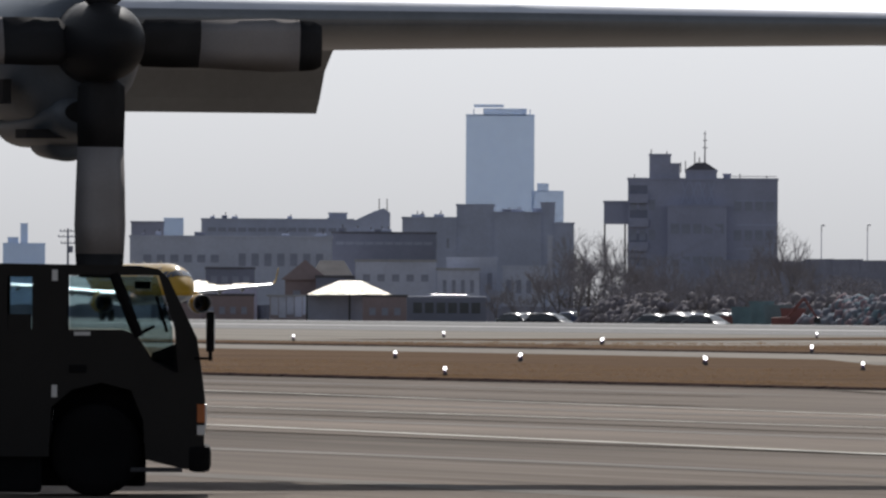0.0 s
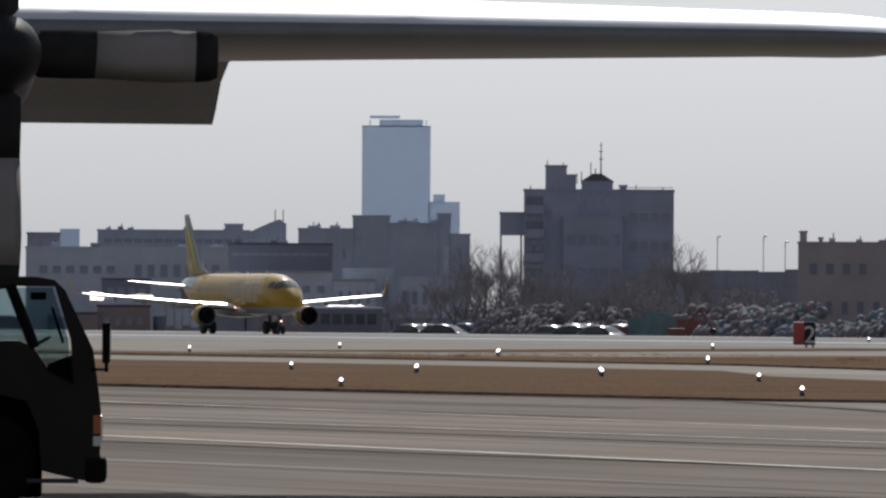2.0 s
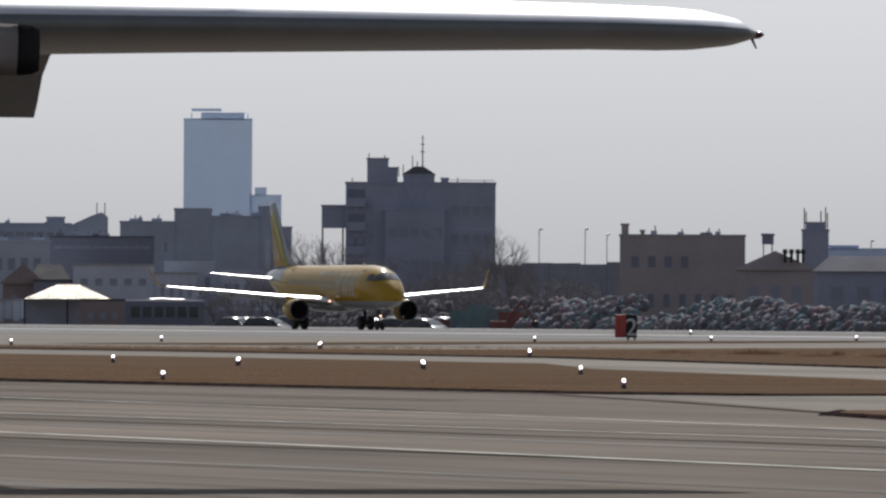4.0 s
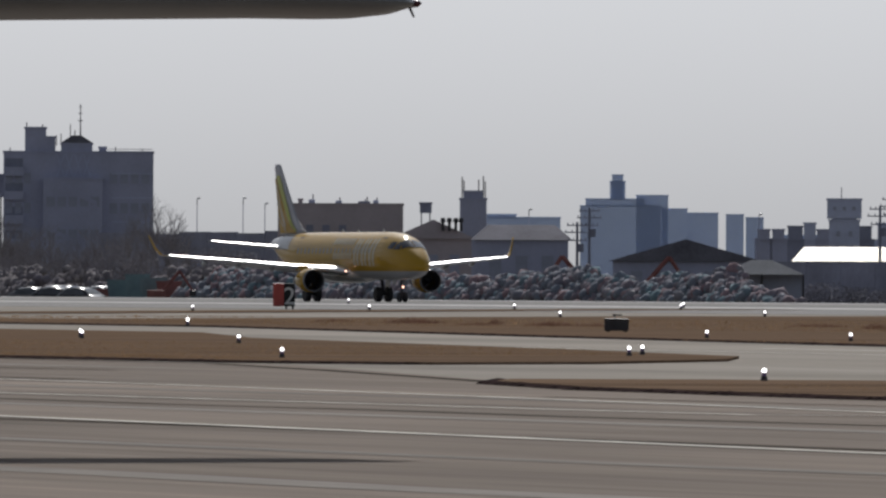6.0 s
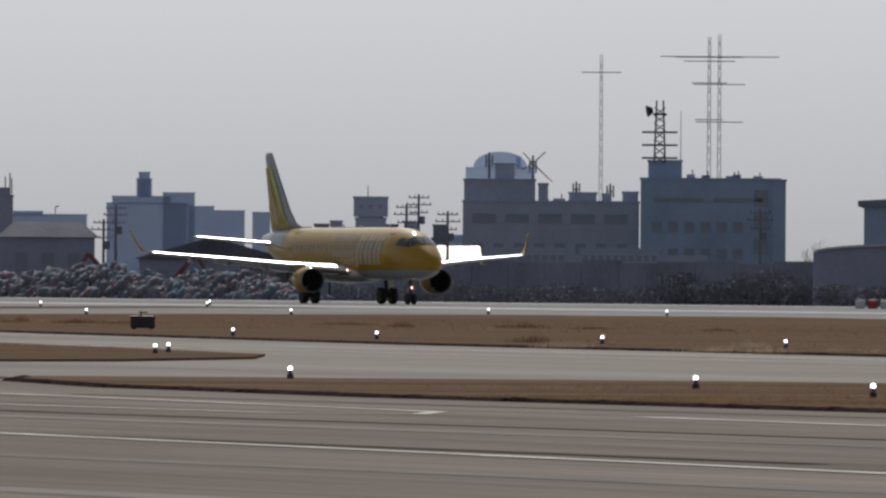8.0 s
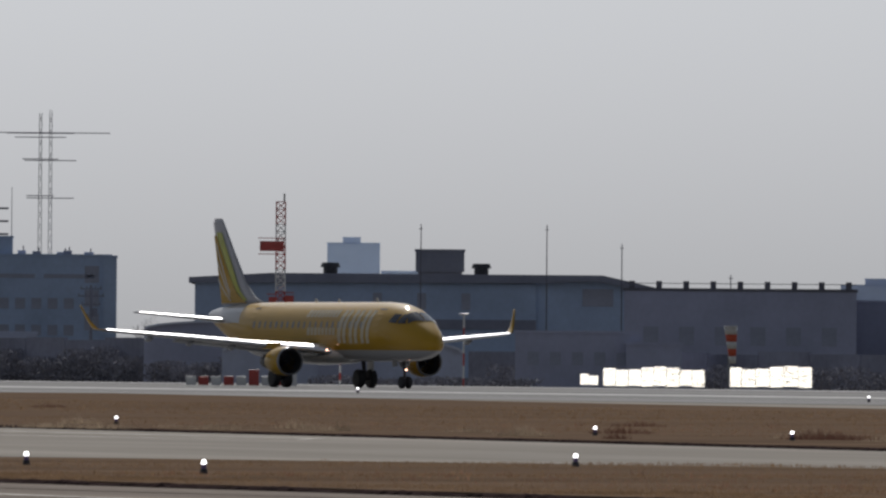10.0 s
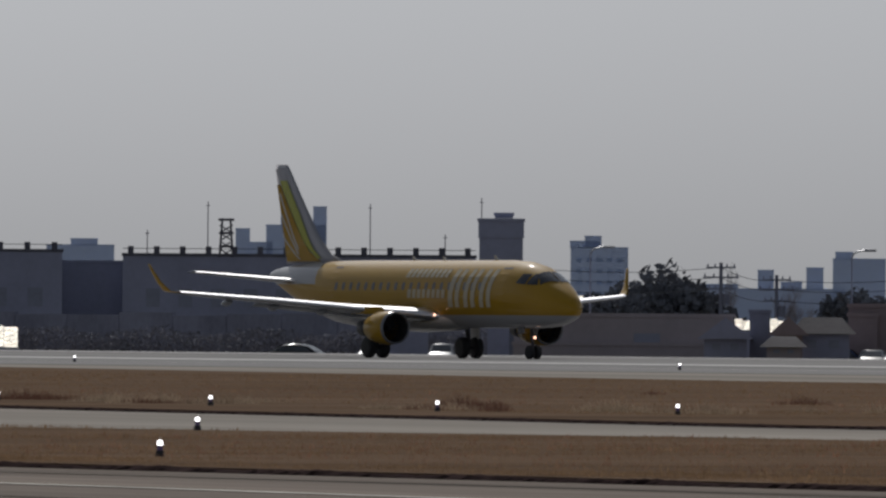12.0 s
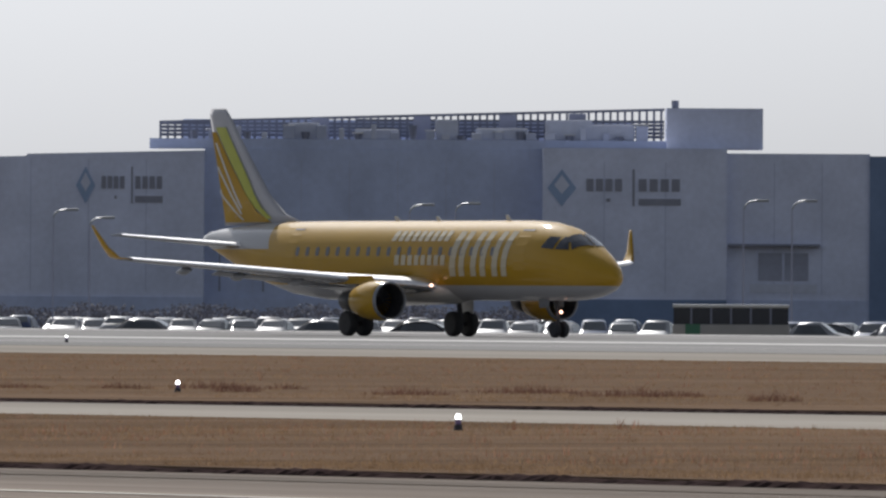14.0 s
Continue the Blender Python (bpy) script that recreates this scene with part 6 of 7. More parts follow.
def street_lamp(bearing, dist, h, reach, label, head=0.7):
    ob = thing("street_lamp", site(bearing, dist), label, "street lamp", "street lamps")
    # Pole in the town's wall colour, imitating haze that hides it.
    part("pole", tube_bm((0, 0, LOW), (0, 0, h * 0.93), 0.06, 0.04, n=7), CITY["slate"], ob)
    bm = bmesh.new()
    pts = [Vector((reach * (1 - math.cos(a)), 0, h * 0.93 + h * 0.07 * math.sin(a))) for a in (0, 0.5, 1.0, 1.57)]
    for a, b in zip(pts, pts[1:]):
        add_tube(bm, a, b, 0.05, n=5)
    part("arm", bm, STEEL, ob)
    part("lamp_head", box_bm(reach, reach + head, -0.14, 0.14, h - 0.09, h + 0.06, bevel=0.03), STEEL, ob)
    return ob


STEEL = mat("galvanised_steel", (0.30, 0.32, 0.35), 0.45, 0.3, vary=0.15)
for b, r, h in ((28.08, 830, 6.4), (29.16, 830, 6.3), (29.40, 845, 5.9), (30.21, 820, 6.4), (30.45, 840, 5.9), (31.37, 800, 6.6), (31.52, 800, 6.15), (32.84, 800, 7.0), (33.03, 800, 7.1), (34.22, 800, 7.35), (34.42, 800, 7.35)):
    street_lamp(b, r, h, 0.75, "grey street lamp with a curved arm")
for b, h in ((18.46, 9.7), (18.65, 9.75), (18.74, 9.2), (19.83, 8.7), (20.78, 8.3)):
    street_lamp(b, 1400, h, 0.04, "grey road lamp on a raised road", 0.3)


def pylon_pole(bearing, dist, h, label):
    ob = thing("utility_pole", site(bearing, dist), label, "utility pole", "utility poles")
    part("pole", tube_bm((0, 0, LOW), (0, 0, h), 0.16, 0.11, n=7), CITY["dark"], ob)
    for z, a in ((h - 0.3, 0.9), (h - 0.9, 1.1), (h - 1.6, 0.8)):
        part("cross_arm", box_bm(-a, a, -0.06, 0.06, z - 0.05, z + 0.05), CITY["dark"], ob)
        for x in (-a * 0.9, -a * 0.4, a * 0.4, a * 0.9):
            part("insulator", tube_bm((x, 0, z + 0.05), (x, 0, z + 0.22), 0.05, n=5), CITY["dark"], ob)
    part("transformer", tube_bm((0.3, 0, h - 2.6), (0.3, 0, h - 1.9), 0.25, n=8), CITY["dark"], ob)
    return ob


poles = [(20.03, 1200, 6.6), (20.08, 1230, 8.0), (21.28, 1180, 8.0), (21.33, 1210, 9.0), (21.45, 1200, 7.5), (22.74, 1150, 7.6), (27.80, 870, 5.6), (28.62, 850, 5.6), (28.85, 860, 4.9), (29.85, 850, 5.4), (30.28, 860, 4.9), (29.52, 850, 5.2), (30.75, 850, 5.4), (15.35, 1500, 9.5)]
for b, r, h in poles:
    pylon_pole(b, r, h, "dark utility pole with cross arms and insulators")


def cable(b0, r0, z0, b1, r1, z1, sag):
    p, q = site(b0, r0, z0).translation, site(b1, r1, z1).translation
    pts = [p.lerp(q, i / 10) - Vector((0, 0, sag * 4 * (i / 10) * (1 - i / 10))) for i in range(11)]
    bm = loft_bm([[c + Vector((0, 0, 0.022)), c + Vector((0, 0.02, -0.015)), c + Vector((0, -0.02, -0.015))] for c in pts])
    return tagged(part("cable", bm, DARK), "thin sagging overhead cable between poles", "cable", "cables")


for i in (6, 7, 8, 9, 11):
    (b0, r0, h0), (b1, r1, h1) = poles[i], poles[{6: 7, 7: 8, 8: 11, 11: 9, 9: 10}[i]]
    for dz in (0.3, 0.9, 1.6):
        cable(b0, r0, h0 - dz, b1, r1, h1 - dz, 0.3)

# low sheds and a broad dark hall near the road
for b, r, w, e, rg, wl, along, dull in ((28.64, 800, 2.5, 0.95, 2.2, "slate", False, 0), (28.90, 795, 1.6, 1.2, 2.25, "rust", False, 0), (29.04, 800, 3.1, 1.3, 2.25, "slate", True, 1), (28.88, 780, 1.9, 0.55, 1.15, "brown", True, 1)):
    gable_house("house", b, r, w, e, rg, 4, wl, (CITY[wl], ROOF_DULL)[dull], "low house with a dull grey pitched roof" if dull else "low dark gabled house", along=along)
building("shop", 28.782, 802, [(0, 1.2, 2.45, 0, 0, 3)], "dark", "narrow dark upright shed", category="shed")
building("warehouse", 29.32, 806, [(0, 4.9, 2.85, 0, 0, 6), (-1.6, 1.7, 2.3, 0, -0.6, 0.5)], "rust", "dim brown flat-roofed shed")
building("warehouse", 28.22, 815, [(0, 12.9, 2.2, 0, 0, 8), (0, 13.0, 0.5, 0, -0.4, 0.5)], "brown", "long low brownish shed with a dark base", [(0, (0.5, 2.2, 0.2, 1.3, 1, 1, (0.9, 0.9)))])
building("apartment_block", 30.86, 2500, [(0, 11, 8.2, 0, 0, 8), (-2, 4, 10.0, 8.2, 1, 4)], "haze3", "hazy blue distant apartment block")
o = thing("warehouse", site(30.05, 840), "broad dim grey hall with a shallow gable", "warehouse")
part("wall", prism_bm([(-10.2, LOW), (15.0, LOW), (15.0, 2.55), (-2.6, 3.75), (-10.2, 3.2)], 0, 12, "y"), CITY["slate"], o)
part("roof_edge", prism_bm([(-10.5, 3.2), (-2.6, 3.77), (15.2, 2.56), (15.2, 2.72), (-2.6, 3.93), (-10.5, 3.36)], -0.4, 12, "y"), ROOF_DARK, o)
windows(o.children[0], -9.0, 8.5, 0.3, 1.8, 7, 1, (0.5, 0.6))


# limp windsock on a pole
def windsock(bearing, dist, top):
    ob = thing("windsock", site(bearing, dist), "limp red and white windsock on a dark pole", "windsock")
    part("pole", tube_bm((0, 0, LOW), (0, 0, top), 0.09, 0.06, n=8), STEEL, ob)
    part("hoop", tube_bm((0.1, -0.2, top - 0.12), (0.1, -0.2, top), 0.42, 0.42, n=14), METAL, ob)
    for k in range(5):
        z, r = top - 0.1 - k * 0.46, 0.42 - 0.045 * k
        rings = [[(0.1 + 0.03 * k + 0.03 * u + (r - 0.05 * u) * math.cos(6.28319 * i / 14), -0.2 + (r - 0.05 * u) * 0.7 * math.sin(6.28319 * i / 14), z - 0.46 * u) for i in range(14)] for u in (0, 0.5, 1)]
        part("sleeve_band", loft_bm(rings), SOCK_RED if k % 2 else WHITE, ob, "red cloth band" if k % 2 else "white cloth band", smooth=True)
    return ob


SOCK_RED = mat("windsock_red", (0.55, 0.10, 0.05), 0.8, vary=0.1)
windsock(25.375, 880, 3.95)
# glinting sheets and shed roofs lit from behind
for b, r, w, z0, rise in ((25.067, 900, 6.6, 0.05, 1.15), (25.545, 900, 5.5, 0.05, 1.25), (24.80, 905, 1.2, 0.1, 0.7), (27.86, 900, 6.4, 2.25, 1.5), (27.28, 905, 4.2, 2.1, 0.25), (28.712, 812, 0.95, 1.5, 0.65), (28.858, 812, 1.0, 1.35, 0.8), (28.42, 825, 1.6, 2.25, 0.12), (15.90, 1395, 1.4, 2.9, 0.9), (16.03, 1400, 5.0, 3.2, 0.25), (20.55, 1100, 2.2, 0.05, 0.5), (22.05, 1120, 0.9, 1.4, 0.3)):
    o = thing("sheet_roof_shed", site(b, r), "low shed with a glinting sloped metal roof", "shed", "glinting sheds")
    d = rise / math.tan(radians(19))
    n = max(2, int(w / 0.8))
    for i in range(n):
        bm = bmesh.new()
        x0, x1 = -w / 2 + w * i / n, -w / 2 + w * (i + 1) / n - 0.03
        t, e = 0.12 * math.sin(i * 5.1), 0.05 * math.sin(i * 3.3)
        m = max(4, int(d / 0.45))  # dented along its length
        wave = [[bm.verts.new((x, d * j / m, z0 + e + (rise + t - e) * j / m + (0.035 * math.sin(i * 9.7 + j * 2.9 + x) if 0 < j < m else 0.0))) for x in (x0, (x0 + x1) / 2, x1)] for j in range(m + 1)]
        for p, q in zip(wave, wave[1:]):
            for j in (0, 1):
                bm.faces.new((p[j], p[j + 1], q[j + 1], q[j]))
        part("roof_sheet", bm, ROOF_BRIGHT, o, "bright sloped metal sheet")
    part("wall", box_bm(-w / 2, w / 2, 0.1, d, LOW, max(z0 - 0.02, 0.02)), CITY["slate"], o)
building("depot", 27.83, 896, [(0, 2.6, 3.0, 0, 0, 2)], "dark", "small dark flat depot hut", category="hut")


# parked cars in rows, noses toward the runway
CAR_GLASS = mat("car_glass", (0.10, 0.11, 0.125), 0.12, 0.12, vary=0.3, scale=0.8)


def car(paint, k, rake=0.0):
    ob = new("parked_car")
    up = 0.1 * k
    prof = ((-2.12, 0.58), (-1.95, 0.76), (-1.2, 0.90), (-0.85 + rake, 1.08), (-0.35 + rake, 1.36 + up), (0.15, 1.47 + up), (0.7, 1.48 + up), (1.2, 1.42 + up), (1.65, 1.2), (2.02, 0.95), (2.12, 0.66))

    def half(z):
        return 0.84 - 0.30 * max(0.0, z - 0.88)
    rings = []
    for y, h in prof:
        b = min(0.88, h - 0.04)
        side = [(0.74, 0.24), (0.84, 0.45), (half(b), b), (half(h) * 0.97, h - 0.07 if h > 1.0 else h - 0.02), (half(h) * 0.72, h)]
        rings.append([(x, y, z) for x, z in side] + [(-x, y, z) for x, z in side[::-1]])
    body = part("body", loft_bm(rings), paint, ob, smooth=True)
    top = 1.36 + up
    for s in (-1, 1):
        bm = bmesh.new()
        bm.faces.new([bm.verts.new((s * (half(z) + 0.012), y, z)) for y, z in ((-0.78 + rake, 0.93), (1.5, 0.95), (1.25, top - 0.04), (-0.28 + rake, top - 0.04))])
        part("side_window", bm, CAR_GLASS, body, "dark side glass")
    for pts in ([(-0.66, -0.95 + rake, 1.05), (0.66, -0.95 + rake, 1.05), (0.52, -0.38 + rake, top + 0.02), (-0.52, -0.38 + rake, top + 0.02)], [(-0.6, 1.74, 1.2), (0.6, 1.74, 1.2), (0.5, 1.32, 1.42 + up), (-0.5, 1.32, 1.42 + up)]):
        bm = bmesh.new()
        bm.faces.new([bm.verts.new(v) for v in pts])
        part("windscreen", bm, CAR_GLASS, body, "dark windscreen")
    for x in (-0.72, 0.72):
        for y in (-1.35, 1.3):
            part("wheel", tube_bm((x - 0.1, y, 0.3), (x + 0.1, y, 0.3), 0.3, n=12), BLACK, ob)
        part("headlamp", box_bm(x * 0.8 - 0.14, x * 0.8 + 0.14, -2.1, -1.98, 0.58, 0.7, bevel=0.02), METAL, ob)
    return ob


PAINTS = [("white", mat("car_white", (0.48, 0.48, 0.49), 0.4, vary=0.03)), ("silver", mat("car_silver", (0.32, 0.33, 0.35), 0.4, 0.3, vary=0.03)), ("black", mat("car_black", (0.03, 0.03, 0.035), 0.2, vary=0.05)), ("dark blue", mat("car_blue", (0.05, 0.07, 0.14), 0.22, vary=0.05)), ("grey", mat("car_grey", (0.18, 0.18, 0.19), 0.25, vary=0.05))]
firsts = [tagged(car(p, i % 2, 0.42 if i < 2 else 0.0), n + " hatchback parked in a row", "car", "parked cars") for i, (n, p) in enumerate(PAINTS)]
used = set()
rc = random.Random(21)
n = 0
for depth, b0, b1, gap in ((392, 28.3, 30.9, 3.1), (402, 30.6, 35.2, 3.1), (414, 31.0, 35.2, 3.3), (426, 31.4, 35.2, 3.0), (400, 26.9, 28.2, 9.5)):
    x, end = -depth / math.tan(radians(b0)), -depth / math.tan(radians(b1))
    while x < end:
        k = rc.choice((0, 0, 1, 1, 2, 2, 2, 3, 3, 4, 4, 4))
        m = pose(x, depth, LOW, 0, 0, rc.choice((52, 52, 52, 140, 230)) + rc.uniform(-10, 10))
        (copy_thing(firsts[k], m) if k in used else firsts[k]).matrix_world = m
        used.add(k)
        x += gap * rc.choice((1, 1, 1, 1, 2))
        n += 1


# yard vehicles and sheds beyond the runway's far end
def flat_front_bus(bearing, dist, w, top, label):
    ob = thing("parked_bus", site(bearing, dist, LOW), label, "bus")
    h = top - LOW
    part("body", box_bm(-w / 2, w / 2, 0, 2.4, 0.35, h, bevel=0.22), CITY["dark"], ob)
    n = int(w / 1.1)
    for i in range(n):
        x = -w / 2 + 0.5 + (w - 1.0) * (i + 0.5) / n
        part("side_window", box_bm(x - 0.42, x + 0.42, -0.02, 0.05, h * 0.52, h * 0.82), CAR_GLASS, ob)
    part("roof_unit", box_bm(-w * 0.2, w * 0.25, 0.6, 1.8, h + 0.001, h + 0.16, bevel=0.04), METAL, ob, "glinting roof unit")
    for x in (-w * 0.32, w * 0.30):
        part("wheel", tube_bm((x, -0.02, 0.45), (x, 0.25, 0.45), 0.45, n=14), BLACK, ob)


flat_front_bus(16.915, 1312, 7.6, 2.3, "long dark bus parked beyond the runway")
for i, (b, y, turn) in enumerate(((17.22, 381, 40), (17.28, 386, 130), (17.35, 381, 60), (17.41, 384, 220), (17.80, 379, 50), (17.85, 382, 230), (17.90, 379, 60), (17.95, 383, 140), (18.0, 379, 45), (18.04, 383, 225))):
    m = site(b, y / math.sin(radians(b)), LOW, turn) @ Matrix.Scale(1.25, 4)
    copy_thing(firsts[(2, 4, 2, 3, 4, 1, 2, 3, 2, 1)[i]], m).matrix_world = m


def skip(bearing, dist, w, h, material, label):
    ob = thing("waste_container", site(bearing, dist, LOW), label, "container", "waste containers")
    part("tub", prism_bm([(-w / 2 + 0.25, 0.15), (w / 2 - 0.25, 0.15), (w / 2, h), (-w / 2, h)], 0, 2.2, "y"), material, ob)
    part("rim", box_bm(-w / 2 - 0.05, w / 2 + 0.05, -0.06, 2.26, h + 0.002, h + 0.12), material, ob)
    n = int(w / 0.9)
    for i in range(n):
        x = -w / 2 + 0.5 + (w - 1.0) * i / max(1, n - 1)
        part("rib", box_bm(x - 0.06, x + 0.06, -0.08, 0.3, 0.25, h - 0.05), material, ob)


TEAL = mat("faded_teal_paint", (0.19, 0.27, 0.30), 0.7, vary=0.25, scale=0.8)
for b, w, h, m, c in ((18.15, 2.6, 2.4, TEAL, "teal"), (18.215, 2.2, 2.9, TEAL, "teal"), (18.28, 2.4, 2.6, TEAL, "teal"), (18.345, 2.2, 2.3, RUST_RED, "faded red"), (18.08, 1.9, 1.6, RUST_RED, "faded red")):
    skip(b, 382 / math.sin(radians(b)), w, h, m, c + " steel waste container in a scrap yard")
o = thing("curtain_shed", site(16.37, 1352, LOW), "low shed hung with pale sheeting beside a white roof", "shed")
part("wall", box_bm(-4.4, 4.2, 0.3, 5, 0, 3.3), CITY["brown"], o)
rk = random.Random(8)
for i in range(11):
    x = -4.3 + i * 0.78
    part("sheet", box_bm(x, x + 0.72, 0.05 * (i % 3), 0.05 * (i % 3) + 0.06, 1.55 - rk.uniform(0, 0.35), 3.3), CITY["pale"], o, "pale hanging sheet")
part("roof", box_bm(-4.7, 4.4, -0.2, 5.2, 3.302, 3.45), ROOF_PALE, o)
building("shed", 16.66, 1336, [(0, 4.3, 2.2, 0, 0, 6)], "rust", "low reddish shed wall beside a white roof", [(0, (-1.8, 1.8, 0.2, 1.4, 3, 1, (0.5, 0.6)))], ROOF_DULL, category="shed")
building("shed", 16.01, 1388, [(0, 5.3, 2.25, 0, 0, 6), (-3.8, 2.2, 1.5, 0, -0.5, 4)], "rust", "low reddish-brown shed with small windows", [(0, (-2.2, 2.2, 0.2, 1.4, 4, 1, (0.5, 0.6)))], ROOF_DULL, category="shed")
building("warehouse", 16.02, 1420, [(0, 5.0, 5.0, 0, 0, 8)], "dark", "low dark flat-roofed shed", [(0, (-2.2, 2.2, 3.4, 4.5, 4, 1, (0.6, 0.6)))], ROOF_DARK)
gable_house("house", 16.33, 1380, 4.0, 3.9, 5.9, 7, "rust", CITY["rust"], "reddish-brown gabled house beside a workshop", along=False)
gable_house("house", 16.44, 1400, 3.4, 4.4, 5.9, 8, "slate", ROOF_DULL, "small house with a dull tiled roof")
building("warehouse", 16.77, 1372, [(-1.6, 8.0, 5.7, 0, 0, 8), (4.6, 4.2, 4.9, 0, -0.5, 7)], "pale", "long pale low workshop with dark windows", [(1, (2.8, 6.4, 2.4, 4.2, 4, 1, (0.4, 0.7), -0.5)), (0, (-5.2, 2.0, 3.4, 4.8, 5, 1, (0.5, 0.5)))], ROOF_PALE)
building("warehouse", 16.52, 1375, [(0, 7.0, 4.1, 0, 0, 8)], "dark", "low dim workshop with a flat roof", [(0, (-3.2, 3.2, 2.2, 3.4, 5, 1, (0.5, 0.6)))], ROOF_DULL)

# bus
o = thing("shuttle_bus", site(34.17, 700, LOW), "cream shuttle bus with a green panel parked behind the runway", "bus")
part("body", box_bm(-2.95, 2.95, 0, 2.2, 0.3, 1.45, bevel=0.08), mat("bus_cream", (0.42, 0.40, 0.38), 0.5, vary=0.1), o)
part("green_panel", box_bm(-2.3, -1.55, -0.02, 0, 0.4, 1.45), mat("bus_green", (0.06, 0.20, 0.12), 0.4, vary=0.1), o, "green bodywork panel")
part("glazing", box_bm(-2.9, 2.9, 0.04, 2.16, 1.452, 2.28), GLASS_DARK, o)
part("roof", box_bm(-2.95, 2.95, 0, 2.2, 2.282, 2.45, bevel=0.05), WHITE, o, "white bus roof")
for x in (-1.9, 1.8):
    part("wheel", tube_bm((x, 0.02, 0.38), (x, 0.25, 0.38), 0.38, n=14), BLACK, o)
for x in (-2.0, -1.0, 0.0, 1.0, 2.0):
    part("window_post", box_bm(x - 0.05, x + 0.05, 0.0, 0.04, 1.452, 2.28), CITY["dark"], o)


# cinema building
def cinema():
    ob = thing("cinema", site(32.98, 950), "large plain grey cinema building with a louvred roof screen", "building")
    w1 = part("wall", prism_bm([(-32.2, LOW), (-16.4, LOW), (-16.4, 11.65), (-28.5, 11.35), (-28.6, 11.2), (-32.2, 11.1)], 0, 14, "y"), CITY["cinema"], ob)
    w2 = part("wall", box_bm(-16.4, 6.8, 3.0, 24, LOW, 11.8), CITY["cinema2"], ob)
    w3 = part("wall", box_bm(6.8, 19.4, -0.5, 24, LOW, 11.95), CITY["cinema"], ob)
    w4 = part("wall", box_bm(19.4, 29.2, 0.4, 24, LOW, 11.65), CITY["cinema"], ob)
    part("wall", box_bm(29.2, 48.0, 0.2, 24, LOW, 11.5), CITY["navy"], ob, "dark blue wall")
    for w, x0, x1, y in ((w1, -32.2, -16.4, 0), (w2, -16.4, 6.8, 3.0), (w3, 6.8, 19.4, -0.5), (w4, 19.4, 29.2, 0.4)):
        part("plinth", box_bm(x0, x1, y - 0.12, y, LOW, 1.6), CITY["navy"] if 0 < x0 < 19 else CITY["cinema2"], w)
        n = int((x1 - x0) / 3.2)
        for i in range(1, n):
            x = x0 + (x1 - x0) * i / n
            part("panel_joint", box_bm(x - 0.03, x + 0.03, y - 0.02, y, 2.0, 11.0), CITY["grey"], w)
    # roof ledge and louvred screen
    part("ledge", box_bm(-20.2, 19.4, 3.1, 6, 11.81, 12.5), CITY["cinema2"], ob)
    bars = bmesh.new()
    x = -19.6
    while x < 15.2:
        add_box(bars, x, x + 0.16, 6.0, 6.25, 12.5, 13.6 + (x + 19.6) * 0.030)
        x += 0.5
    for k in range(5):
        z = 12.7 + k * 0.26
        add_box(bars, -19.6 if k < 4 else -6, 15.2, 6.05, 6.2, z, z + 0.2)
    part("screen_rail", prism_bm([(-19.6, 13.56), (15.2, 14.60), (15.2, 14.78), (-19.6, 13.74)], 5.98, 6.27, "y"), CITY["dark"], ob)
    part("louvre_screen", bars, CITY["dark"], ob, "dark louvred rooftop screen")
    for x in (-15.2, -8.5, -1.5, 4.4, 9.2):
        part("screen_panel", box_bm(x - 0.6, x + 0.6, 5.95, 6.0, 12.5, 13.75 + (x + 19.6) * 0.022), CITY["slate"], ob)
    for x, w, h in ((-9.6, 2.2, 13.6), (-4.6, 3.0, 13.2), (0.2, 1.6, 13.9), (4.0, 3.6, 13.3), (8.6, 3.2, 13.9), (11.6, 3.0, 13.6)):
        part("roof_unit", box_bm(x - w / 2, x + w / 2, 3.6, 5.6, 12.502, h, bevel=0.08), CITY["pale"], ob, "pale rooftop plant unit")
    ru = random.Random(4)
    for i in range(26):
        x, w = -17 + i * 1.22 + ru.uniform(-0.3, 0.3), ru.uniform(0.3, 0.9)
        h = 12.55 + ru.uniform(0.2, 1.0)
        if i % 3 == 0:
            part("roof_duct", tube_bm((x, 3.4, 12.5), (x, 3.4, h), 0.22, 0.3, n=10), CITY["dark"], ob)
        else:
            part("roof_unit", box_bm(x - w / 2, x + w / 2, 3.15, 3.55, 12.502, h, bevel=0.04), CITY["grey"] if i % 2 else CITY["pale"], ob)
        if i % 4 == 1:
            part("roof_hood", box_bm(x - 0.4, x + 0.4, 3.2, 4.0, h + 0.001, h + 0.08, bevel=0.02), METAL, ob, "glinting metal hood")
    part("screen_back", box_bm(-18.0, 13.0, 9.0, 9.3, 11.9, 13.9), CITY["cinema2"], ob)
    part("roof_box", box_bm(15.3, 21.9, 2.0, 9, 11.96, 14.75), CITY["cinema"], ob)
    part("roof_stub", tube_bm((15.9, 4, 14.75), (15.9, 4, 15.3), 0.25, n=8), CITY["dark"], ob)
    # plain shapes for the signs
    for x, y, s in ((-24.5, -0.06, 0.7), (8.1, -0.56, 1.05)):
        part("sign_diamond", prism_bm([(x - 0.95 * s, 9.2), (x, 10.5), (x + 0.95 * s, 9.2), (x, 7.95)], y, y + 0.05, "y"), SIGN_BLUE, ob, "blue diamond sign shape")
        part("sign_diamond", prism_bm([(x - 0.5 * s, 9.4), (x, 10.1), (x + 0.5 * s, 9.4), (x, 8.8)], y - 0.03, y - 0.002, "y"), CITY["pale"], ob, "pale inner diamond")
        k = s if s > 1 else 0.68
